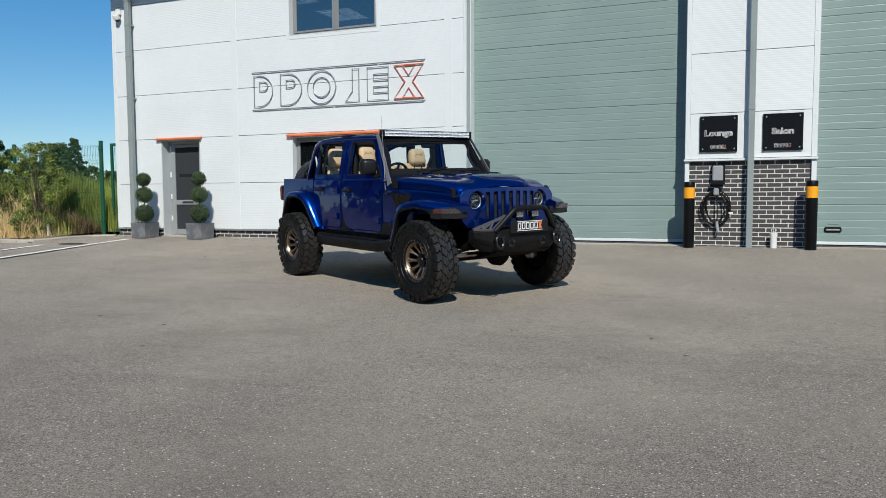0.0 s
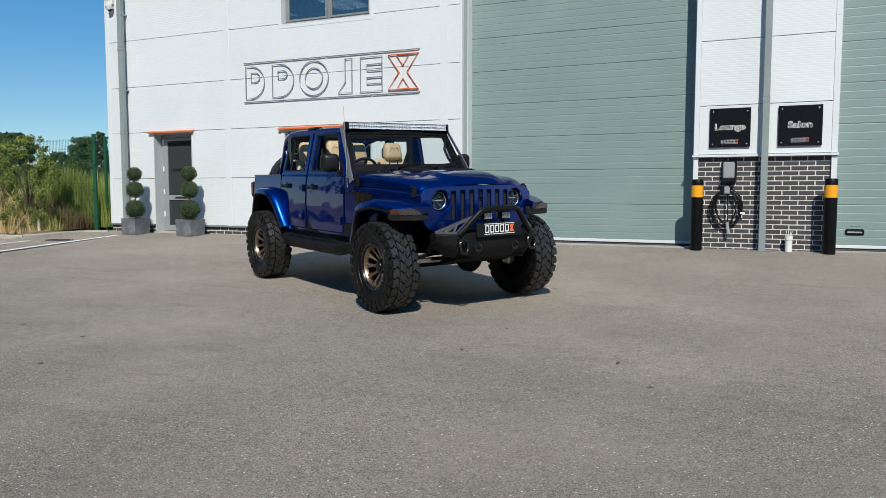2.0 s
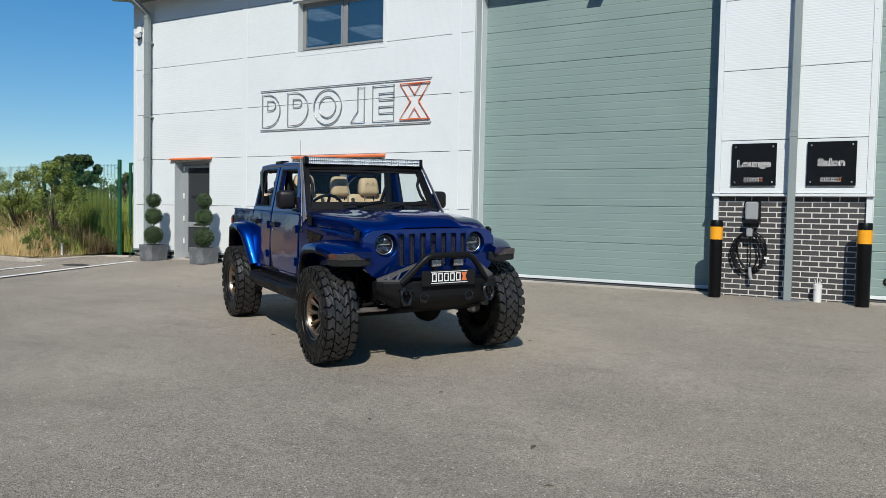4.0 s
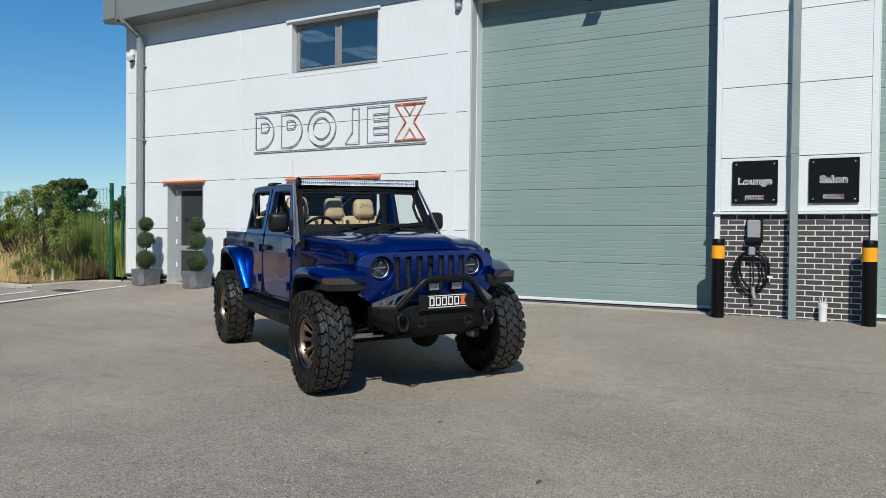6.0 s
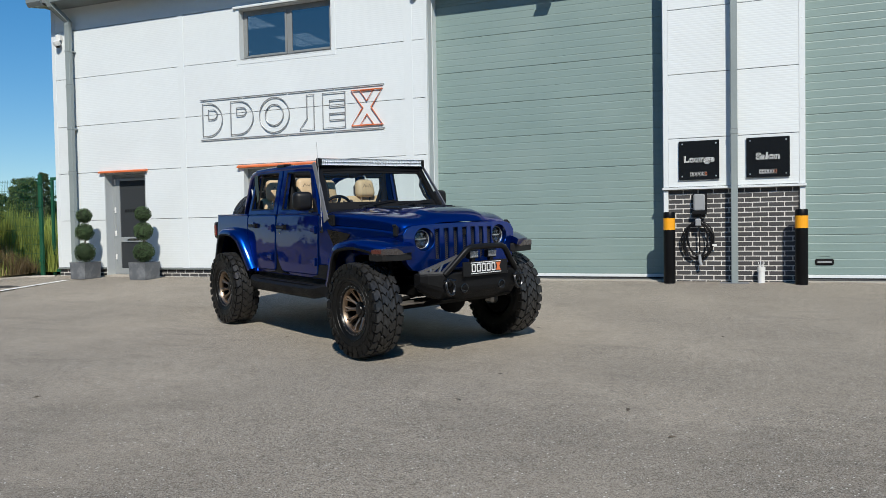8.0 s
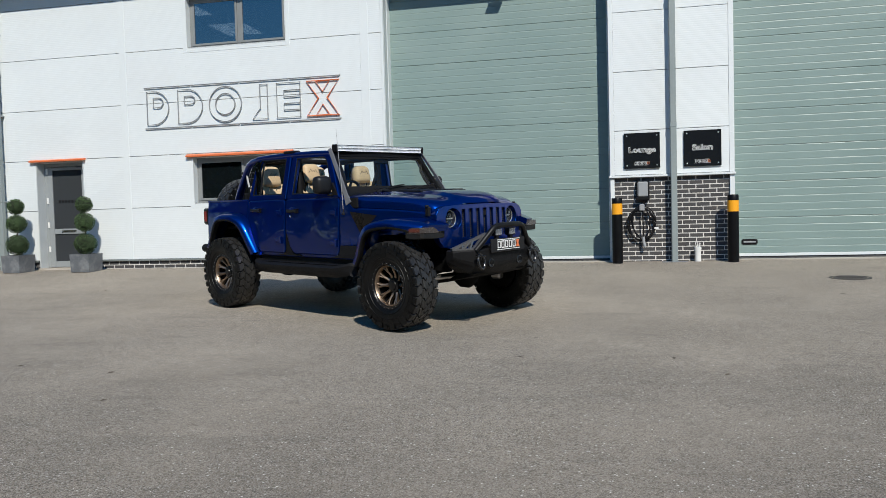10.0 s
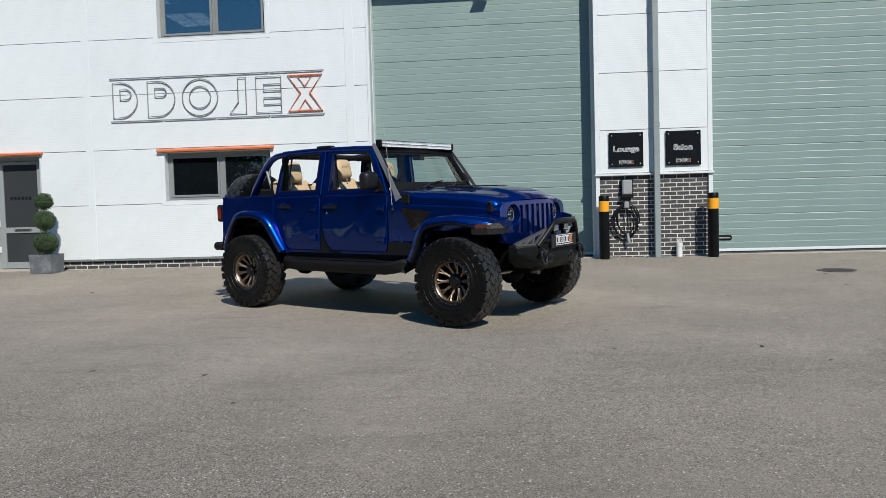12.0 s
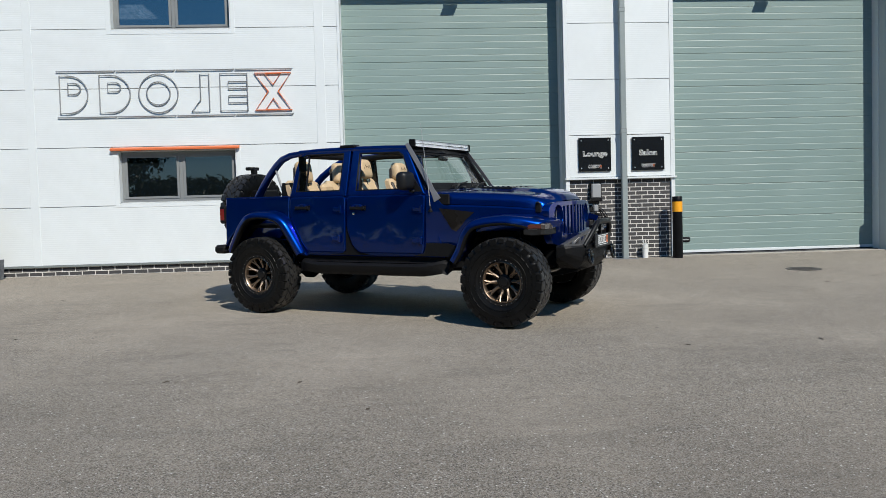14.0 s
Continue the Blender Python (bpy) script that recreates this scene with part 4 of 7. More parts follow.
BRONZE = material("bronze_alloy", (0.31, 0.235, 0.172), 0.4, metal=1.0, vary=0.1)
RIM_BLACK = material("gloss_black_alloy", (0.005, 0.005, 0.0054), 0.34, vary=0.1, spec=0.35)
SHACKLE = material("polished_dark_steel", (0.05, 0.05, 0.052), 0.22, metal=0.9, vary=0.15)
STEEL = material("worn_steel", (0.42, 0.4, 0.38), 0.4, metal=0.9, vary=0.15)
UNDER = material("underbody_black", (0.005, 0.005, 0.005), 0.75, vary=0.3, spec=0.12)
LEATHER = material("tan_leather", (0.58, 0.43, 0.26), 0.5, vary=0.1, scale=8, fine=120, bump=0.0015, bump_scale=220)
LEATHER_DARK = material("dark_leather", (0.03, 0.022, 0.018), 0.5, vary=0.2, bump=0.001, bump_scale=220)
CABIN = material("cabin_black", (0.007, 0.007, 0.0075), 0.65, spec=0.18, vary=0.2, bump=0.001)
CHROME = material("chrome", (0.8, 0.81, 0.82), 0.1, metal=1.0, vary=0.03, rough_vary=0.03)
AMBER = material("amber_lens", (0.1, 0.026, 0.018), 0.3, vary=0.1, coat=0.2)
SMOKE = material("smoked_lens", (0.05, 0.041, 0.039), 0.25, vary=0.15, scale=30, coat=0.5)
FLARE_GREY = material("grained_grey_plastic", (0.012, 0.0117, 0.0115), 0.55, spec=0.3, vary=0.15, fine=200, bump=0.0008, bump_scale=400)
RED_LENS = material("red_lens", (0.2, 0.008, 0.01), 0.15, vary=0.1, coat=0.8)
POD_LENS = material("pod_lens", (0.3, 0.31, 0.33), 0.25, metal=0.5, vary=0.5, scale=60, fine=300)
LAMP_DARK = material("dark_reflector", (0.15, 0.155, 0.165), 0.2, metal=0.9, vary=0.2, scale=40)
BRAKE = material("brake_steel", (0.06, 0.055, 0.05), 0.5, metal=0.8, vary=0.3)
LED = material("led_reflector", (0.85, 0.86, 0.88), 0.3, metal=0.25, vary=0.15, fine=300)
LAMP_GLASS = glass_material("lamp_glass", (0.95, 0.97, 0.98), 0.02)
SCREEN = glass_material("windscreen_glass", (0.80, 0.86, 0.84), 0.03)
TINT = glass_material("tinted_glass", (0.12, 0.13, 0.14), 0.1)
MESH_WIRE = material("grille_mesh", (0.075, 0.077, 0.082), 0.4, metal=0.3)

car = thing("off_road_car", "deep metallic blue open-top off-road car on big black tyres", "car", at=CAR)
SIDE = [(0.40, 0.802), (0.62, 0.799), (0.9, 0.789), (1.1, 0.779), (1.245, 0.765), (1.75, 0.668), (1.9, 0.64)]


def side_y(z):
    for (a, p), (b, q) in zip(SIDE, SIDE[1:]):
        if z <= b:
            return p + (q - p) * (z - a) / (b - a)
    return SIDE[-1][1]


def finish_sheet(bm, s, off, depth, rim=0.011, drop=0.006):
    """Cuts the sheet level, bows it to the body side, rounds its edge and turns it in."""
    for z in (0.75, 0.9, 1.0, 1.1, 1.18, 1.245, 1.4, 1.55):
        bmesh.ops.bisect_plane(bm, geom=list(bm.verts) + list(bm.edges) + list(bm.faces), plane_co=(0, 0, z), plane_no=(0, 0, 1))
    bmesh.ops.recalc_face_normals(bm, faces=bm.faces)
    if rim:
        bmesh.ops.inset_region(bm, faces=list(bm.faces), thickness=rim, depth=0, use_even_offset=True, use_boundary=True)
    edge = {v for e in bm.edges if e.is_boundary for v in e.verts}
    for v in bm.verts:
        v.co.y = s * (side_y(v.co.z) + off - (drop if v in edge and rim else 0))
    r = bmesh.ops.extrude_edge_only(bm, edges=[e for e in bm.edges if e.is_boundary])
    for v in r["geom"]:
        if isinstance(v, bmesh.types.BMVert):
            v.co.y -= s * depth


def sheet(poly, s, off=0.0, depth=0.03, rim=0.011):
    bm = bmesh.new()
    f = bm.faces.new([bm.verts.new((x, 0, z)) for x, z in poly])
    finish_sheet(bm, s, off, depth, rim)
    return bm


def ring_sheet(outer, inner, s, off=0.0, depth=0.045, rim=0.009):
    bm = bmesh.new()
    o = [bm.verts.new((x, 0, z)) for x, z in outer]
    i = [bm.verts.new((x, 0, z)) for x, z in inner]
    k = len(o)
    for j in range(k):
        bm.faces.new((o[j], o[(j + 1) % k], i[(j + 1) % k], i[j]))
    finish_sheet(bm, s, off, depth, rim)
    return bm


def arch(cx, cz, r, a0, a1, n=14):
    return [(cx + r * math.cos(radians(a0 + (a1 - a0) * i / n)), cz + r * math.sin(radians(a0 + (a1 - a0) * i / n))) for i in range(n + 1)]


def rounded(pts, r=0.04, n=4):
    """Rounds the corners of a closed outline."""
    out = []
    k = len(pts)
    for i in range(k):
        a, b, c = Vector(pts[i - 1]), Vector(pts[i]), Vector(pts[(i + 1) % k])
        d1, d2 = (a - b), (c - b)
        q = min(r, d1.length * 0.45, d2.length * 0.45)
        p, w = b + d1.normalized() * q, b + d2.normalized() * q
        for j in range(n + 1):
            t = j / n
            out.append(tuple((1 - t) ** 2 * p + 2 * t * (1 - t) * b + t * t * w))
    return out


# --- chassis and running gear
part("floor_pan", boxes((-0.46, 2.25, -0.7, 0.7, 0.56, 0.6), (2.2, 2.24, -0.68, 0.68, 0.6, 1.15), (2.2, 3.3, -0.42, 0.42, 0.62, 0.66)), UNDER, car)
for s in (-1, 1):
    part("chassis_rail", boxes((-0.6, 3.3, s * 0.42 - 0.04, s * 0.42 + 0.04, 0.49, 0.60), bevel=0.01), UNDER, car)
part("engine_block", boxes((2.4, 3.2, -0.35, 0.35, 0.5, 1.05), bevel=0.05), UNDER, car)
part("gearbox", boxes((1.2, 2.4, -0.16, 0.16, 0.4, 0.56), bevel=0.04), UNDER, car)
part("fuel_tank", boxes((0.5, 1.15, -0.38, 0.3, 0.4, 0.55), bevel=0.04), UNDER, car)
for x in (0.02, 2.985):
    bm = bmesh.new()
    tube(bm, [(x, -0.72, 0.39), (x, 0.72, 0.39)], 0.045, 12)
    axle = part("axle", bm, UNDER, car, smooth=True)
    bm = bmesh.new()
    lathe(bm, [(0.03, -0.14), (0.09, -0.11), (0.13, -0.04), (0.13, 0.04), (0.09, 0.1), (0.04, 0.13)], 16, pose(x, 0.16 if x > 1 else 0.0, 0.385, 0, 90))
    part("differential", bm, UNDER, axle, smooth=True)
bm = bmesh.new()
tube(bm, [(3.17, -0.70, 0.43), (3.17, -0.62, 0.43), (3.17, 0.62, 0.42), (3.17, 0.7, 0.42)], [0.032, 0.021, 0.021, 0.032], 10)
part("tie_rod", bm, STEEL, car, "pale worn steel tie rod", smooth=True)
bm = bmesh.new()
tube(bm, [(3.12, -0.55, 0.46), (3.15, 0.45, 0.6)], 0.018, 10)
part("track_bar", bm, UNDER, car, smooth=True)
for s in (-1, 1):
    bm = bmesh.new()
    box(bm, 2.93, 3.06, s * 0.66 - 0.045, s * 0.66 + 0.045, 0.30, 0.56, bevel=0.02)
    tube(bm, [(3.0, s * 0.66, 0.43), (3.17, s * 0.665, 0.45)], [0.035, 0.028], 8)
    part("steering_knuckle", bm, STEEL, car, "pale worn steel steering knuckle")
    for x in (0.1, 2.95):
        bm = bmesh.new()
        pts = [(x + 0.06 * math.cos(a), s * 0.52 + 0.06 * math.sin(a), 0.5 + 0.3 * a / 37.7) for a in [i * 0.42 for i in range(90)]]
        tube(bm, pts, 0.009, 6)
        part("coil_spring", bm, UNDER, car, smooth=True)
        bm = bmesh.new()
        tube(bm, [(x + 0.12, s * 0.6, 0.42), (x + 0.06, s * 0.55, 0.95)], [0.03, 0.024], 10)
        part("shock_absorber", bm, SATIN, car, smooth=True)
bm = bmesh.new()
tube(bm, [(2.3, 0.3, 0.5), (1.2, 0.32, 0.47), (0.5, 0.35, 0.5), (-0.2, 0.5, 0.5), (-0.62, 0.52, 0.52)], 0.032, 10)
part("exhaust", bm, STEEL, car, smooth=True)

# --- wheels
def wheel_meshes():
    w = thing("wheel", "", "")
    bm = bmesh.new()
    lathe(bm, [(0.225, -0.112), (0.25, -0.128), (0.30, -0.141), (0.365, -0.144), (0.397, -0.137), (0.412, -0.119), (0.416, 0.0), (0.412, 0.119), (0.397, 0.137), (0.365, 0.144), (0.336, 0.1435), (0.333, 0.1475), (0.327, 0.1475), (0.324, 0.143), (0.30, 0.141), (0.277, 0.1365), (0.274, 0.141), (0.268, 0.1395), (0.265, 0.133), (0.25, 0.128), (0.238, 0.122), (0.235, 0.126), (0.229, 0.124), (0.225, 0.112)], 64, cap=False)
    part("tyre", bm, RUBBER, w, smooth=True)
    tread, shoulder = bmesh.new(), bmesh.new()
    N = 28
    def lug(a, hs, width, r_in, r_out, taper=0.86):
        """A kinked lug: (across, shift round the tyre) stations, drawn out from r_in to r_out."""
        mid_h = sum(h for h, k in hs) / len(hs)
        mid_k = sum(k for h, k in hs) / len(hs)
        rows = []
        for u in (-1, 1):
            for r, tp in ((r_in, 1.0), (r_out, taper)):
                row = []
                for h, k in hs:
                    hh, uu = mid_h + (h - mid_h) * tp, mid_k + (k - mid_k) + u * width / 2 * tp
                    rr = r - max(0.0, abs(hh) - 0.09) * 0.12
                    row.append(tread.verts.new((rr * math.cos(a + uu / 0.42), rr * math.sin(a + uu / 0.42), hh)))
                rows.append(row)
        a0, a1, b0, b1 = rows
        for p, q in ((a0, a1), (a1, b1), (b1, b0)):
            for i in range(len(hs) - 1):
                tread.faces.new((p[i], p[i + 1], q[i + 1], q[i]))
        for i in (0, -1):
            tread.faces.new((a0[i], a1[i], b1[i], b0[i]))
    for i in range(N):
        a = 2 * math.pi * i / N
        st = math.pi / N
        for s in (-1, 1):
            b = a + (st if s > 0 else 0)
            # two middle rows that lock into each other, then the shoulder row that folds on to the wall
            lug(b, [(s * -0.004, 0.014), (s * 0.02, -0.02), (s * 0.05, 0.014), (s * 0.064, 0.006)], 0.082, 0.406, 0.435, 0.9)
            lug(b + st * 0.9, [(s * 0.072, -0.01), (s * 0.093, 0.015), (s * 0.118, -0.008), (s * 0.138, -0.005)], 0.08, 0.404, 0.435, 0.9)
            wide = 0.068 if i % 2 else 0.05
            low = 0.368 if i % 2 else 0.385
            m = Matrix.Rotation(b + st * 0.9, 4, "Z")
            box(shoulder, low, 0.423, -wide / 2, wide / 2, min(s * 0.13, s * 0.149), max(s * 0.13, s * 0.149), m=m)
            box(shoulder, 0.322, low - 0.012, -0.013, 0.013, min(s * 0.138, s * 0.1475), max(s * 0.138, s * 0.1475), m=m @ Matrix.Rotation(0.04, 4, "Z"))
    part("tread", tread, TREAD, w)
    tagged(part("sidewall_lug", shoulder, RUBBER, w), kind="stuff")
    # raised unreadable moulding on the sidewall
    for k in range(2):
        bm = bmesh.new()
        for j in range(7):
            m = Matrix.Rotation(math.pi * k + 0.3 + j * 0.1, 4, "Z")
            box(bm, 0.288, 0.322, -0.014 - (0.004 if j < 6 else 0), 0.0185, 0.139, 0.1445, m=m)
        part("sidewall_moulding", bm, RUBBER, w)
    bm = bmesh.new()
    lathe(bm, [(0.228, -0.118), (0.232, -0.11), (0.215, -0.09), (0.205, 0.0), (0.208, 0.07), (0.218, 0.1), (0.232, 0.112), (0.228, 0.122), (0.214, 0.124), (0.206, 0.112), (0.2, 0.09), (0.196, 0.0), (0.205, -0.1)], 48, cap=False)
    rim = part("rim", bm, RIM_BLACK, w, "gloss black barrel with bolted lip", smooth=True)
    for j in range(24):
        bm = bmesh.new()
        a = 2 * math.pi * j / 24
        lathe(bm, [(0.0045, 0.0), (0.0045, 0.004), (0.0025, 0.0055)], 6, pose(0.2205 * math.cos(a), 0.2205 * math.sin(a), 0.122))
        part("lip_bolt", bm, GUNMETAL, rim)
    bm = bmesh.new()
    lathe(bm, [(0.204, 0.09), (0.206, 0.106), (0.198, 0.11), (0.188, 0.098), (0.184, 0.07), (0.19, 0.06)], 48, cap=False)
    part("inner_ring", bm, BRONZE, w, smooth=True)
    for j in range(10):
        bm = bmesh.new()
        a0 = 2 * math.pi * j / 10
        def arm(stations):
            rows = []
            for r, da, hz, wd, th in stations:
                q = Vector((r * math.cos(a0 + da), r * math.sin(a0 + da), hz))
                t = Vector((-math.sin(a0 + da), math.cos(a0 + da), 0))
                rows.append([q - t * wd - Vector((0, 0, th)), q - t * wd * 0.92 - Vector((0, 0, wd * 0.62)), q, q + t * wd * 0.92 - Vector((0, 0, wd * 0.62)), q + t * wd - Vector((0, 0, th))])
            loft(bm, rows, close_rows=True, caps=True)
        arm(((0.055, 0, 0.034, 0.019, 0.05), (0.1, 0, 0.05, 0.0165, 0.045), (0.15, 0, 0.075, 0.0125, 0.042)))
        for d in (-1, 1):
            arm(((0.135, d * 0.035, 0.068, 0.008, 0.042), (0.17, d * 0.075, 0.085, 0.0085, 0.04), (0.203, d * 0.135, 0.1, 0.011, 0.034)))
        part("spoke", bm, BRONZE, w, "bronze split spoke")
    bm = bmesh.new()
    lathe(bm, [(0.078, -0.05), (0.078, 0.032), (0.07, 0.046), (0.05, 0.05), (0.044, 0.062), (0.03, 0.066)], 24)
    part("hub_cap", bm, RIM_BLACK, w, smooth=True)
    bm = bmesh.new()
    lathe(bm, [(0.16, -0.05), (0.16, -0.03), (0.06, -0.03)], 32)
    part("brake_disc", bm, BRAKE, w, smooth=True)
    # black disc added to block the sun's glint off the inner rim barrel
    bm = bmesh.new()
    lathe(bm, [(0.204, -0.095), (0.19, -0.085), (0.05, -0.08)], 32)
    part("backing_plate", bm, UNDER, w, smooth=True)
    return w


wheel = wheel_meshes()
# the wheel's parts hang under the car one level deep: tyre and rim, each with its own pieces
def mount_wheel(m):
    made = {}
    root = None
    for o in wheel.children:
        c = o.copy()
        scene.collection.objects.link(c)
        made[o] = c
        if o.name.startswith("tyre"):
            root = c
    rim = next(c for o, c in made.items() if o.name.startswith("rim"))
    for o, c in made.items():
        if c is root or c is rim:
            c.parent = car
            c.matrix_local = m
        elif o.name.startswith(("tread", "sidewall")):
            c.parent = root
            c.matrix_local = Matrix()
        else:
            c.parent = rim
            c.matrix_local = Matrix()
        c.matrix_parent_inverse = Matrix()
    for o in wheel.children:
        for q in o.children:
            c = q.copy()
            scene.collection.objects.link(c)
            c.parent = made[o]
            c.matrix_parent_inverse = Matrix()
            c.matrix_local = Matrix()


SPIN = (12, 40, 75, 20)
for (x, s), sp in zip(((0.02, -1), (0.02, 1), (2.985, -1), (2.985, 1)), SPIN):
    mount_wheel(pose(x, s * 0.835, 0.392 if x > 1 else 0.384, 90 if s < 0 else -90) @ Matrix.Scale(0.97, 4) @ pose(0, 0, 0, 0, 0, sp))
mount_wheel(pose(-0.86, 0.0, 1.12, 0, -90, 0) @ pose(0, 0, 0, 0, 0, 33))
for o in list(wheel.children_recursive) + [wheel]:
    bpy.data.objects.remove(o)
bm = bmesh.new()
box(bm, -0.62, -0.52, -0.2, 0.2, 0.85, 1.35, bevel=0.02)
tube(bm, [(-0.83, 0, 1.12), (-0.55, 0, 1.12)], 0.06, 12)
carrier = part("spare_carrier", bm, SATIN, car)
bm = bmesh.new()
box(bm, -0.80, -0.72, -0.09, 0.09, 1.60, 1.64, bevel=0.01)
box(bm, -0.77, -0.70, -0.03, 0.03, 1.3, 1.62, bevel=0.01)
part("brake_light", bm, SATIN, carrier)

# --- tub, sides and doors
for s in (-1, 1):
    quarter = [(-0.50, 1.245), (0.412, 1.245), (0.412, 1.02), (0.59, 0.70), (0.64, 0.60), (0.575, 0.60)] + arch(0, 0.43, 0.57, 18, 150) + [(-0.50, 0.69)]
    part("quarter_panel", sheet(quarter, s, 0, 0.05), BLUE, car, smooth=14)
    part("side_sill", sheet([(0.40, 1.275), (2.15, 1.275), (2.3, 0.60), (0.60, 0.60), (0.56, 0.72), (0.40, 0.98)], s, -0.022, 0.03), BLUE, car, smooth=14)
    part("rocker", boxes((0.62, 2.5, s * 0.735 - 0.02, s * 0.735 + 0.02, 0.5, 0.615), bevel=0.008), TEXTURED, car)
    part("sill_guard", sheet([(0.93, 0.615), (1.44, 0.615), (1.30, 0.655), (1.215, 0.76), (1.17, 0.92), (1.148, 0.92), (1.148, 0.66), (1.10, 0.63)], s, -0.012, 0.01, 0), TEXTURED, car)
    part("sill_guard", sheet([(1.95, 0.615), (2.44, 0.615), (2.44, 0.72), (2.35, 0.745), (2.112, 0.745), (2.09, 0.645)], s, 0.004, 0.02, 0), TEXTURED, car)
    rear_low = rounded([(0.424, 1.24), (1.150, 1.24), (1.150, 0.64), (0.68, 0.64), (0.60, 0.72), (0.424, 1.03)], 0.05)
    front_low = rounded([(1.168, 1.24), (2.095, 1.235), (2.078, 0.637), (1.32, 0.637), (1.235, 0.72), (1.168, 0.90)], 0.05)
    r_out = [(0.424, 1.243), (0.475, 1.55), (0.52, 1.69), (0.575, 1.732), (1.178, 1.74), (1.168, 1.50), (1.156, 1.243)]
    r_in = [(0.500, 1.300), (0.535, 1.55), (0.560, 1.665), (0.60, 1.702), (1.090, 1.697), (1.082, 1.50), (1.070, 1.298)]
    f_out = [(1.176, 1.243), (1.19, 1.5), (1.203, 1.74), (1.80, 1.73), (1.868, 1.69), (1.985, 1.46), (2.09, 1.243)]
    f_in = [(1.275, 1.295), (1.282, 1.5), (1.29, 1.688), (1.765, 1.678), (1.812, 1.645), (1.89, 1.47), (1.965, 1.295)]
    rd = part("rear_door", sheet(rear_low, s, 0.006, 0.03), BLUE, car, smooth=14)
    fd = part("front_door", sheet(front_low, s, 0.006, 0.03), BLUE, car, smooth=14)
    part("window_surround", ring_sheet(r_out, r_in, s, 0.004), BLUE, rd, smooth=14)
    part("window_surround", ring_sheet(f_out, f_in, s, 0.004), BLUE, fd, smooth=14)
    for d, seal in ((rd, r_in), (fd, f_in)):
        bm = bmesh.new()
        tube(bm, [(x, s * (side_y(z) - 0.006), z) for x, z in seal], 0.011, 6, True)
        part("window_seal", bm, BLACK_PLASTIC, d)
    part("quarter_light", boxes((0.52, 0.615, s * 0.71 - 0.004, s * 0.71 + 0.004, 1.30, 1.69)), TINT, rd, "small dark fixed pane")
    bm = bmesh.new()
    tube(bm, [(0.62, s * (side_y(1.3) - 0.02), 1.295), (0.632, s * (side_y(1.69) - 0.02), 1.695)], 0.011, 6)
    part("window_divider", bm, BLACK_PLASTIC, rd)
    for d, hx, hz in ((rd, 0.615, 1.122), (fd, 1.325, 1.110)):
        y = s * (side_y(hz) + 0.03)
        h = part("door_handle", boxes((hx - 0.095, hx + 0.085, y - 0.011, y + 0.011, hz - 0.016, hz + 0.016), (hx - 0.095, hx - 0.06, s * side_y(hz) - 0.005, y, hz - 0.013, hz + 0.013), (hx + 0.05, hx + 0.085, s * side_y(hz) - 0.005, y, hz - 0.02, hz + 0.02), bevel=0.006), BLACK_PLASTIC, d)
        bm = bmesh.new()
        lathe(bm, [(0.045, 0.0), (0.04, 0.004), (0.0001, 0.003)], 20, pose(hx - 0.02, s * (side_y(hz) + 0.0035), hz, 90 if s < 0 else -90) @ Matrix.Diagonal((1.7, 1, 1, 1)))
        part("handle_cup", bm, BLUE, d, smooth=True)
    bm = bmesh.new()
    lathe(bm, [(0.013, 0), (0.013, 0.005), (0.008, 0.007)], 14, pose(1.262, s * (side_y(1.05) + 0.006), 1.052, 90 if s < 0 else -90))
    part("keyhole", bm, CHROME, fd)
    for d, hx, hz in ((rd, 1.075, 1.10), (rd, 1.06, 0.785), (fd, 2.03, 1.088), (fd, 2.03, 0.77)):
        y = s * (side_y(hz) + 0.018)
        part("hinge", boxes((hx - 0.06, hx + 0.04, y - 0.012, y + 0.012, hz - 0.022, hz + 0.022), (hx + 0.015, hx + 0.045, y - 0.016, y + 0.016, hz - 0.04, hz + 0.04), bevel=0.006), BLUE, d)
    # tail lamp and rear corner
    y = s * 0.70
    tl = part("tail_lamp", boxes((-0.605, -0.50, y - 0.085, y + 0.085, 0.955, 1.165), bevel=0.02), SATIN, car, "dark tail lamp housing")
    part("lens", boxes((-0.612, -0.52, y - 0.06, y + 0.06, 0.99, 1.13), (-0.59, -0.52, y - 0.089 if s < 0 else y + 0.07, y - 0.07 if s < 0 else y + 0.089, 0.99, 1.13), bevel=0.008), RED_LENS, tl)
part("tailgate", boxes((-0.53, -0.48, -0.71, 0.71, 0.62, 1.24), bevel=0.012), BLUE, car)
for s in (-1, 1):
    part("tub_rail", boxes((-0.5, 0.40, s * 0.725 - 0.045, s * 0.725 + 0.045, 1.236, 1.256), bevel=0.006), BLUE, car)
part("cargo_floor", boxes((-0.48, 0.5, -0.70, 0.70, 0.9, 0.93)), CABIN, car)

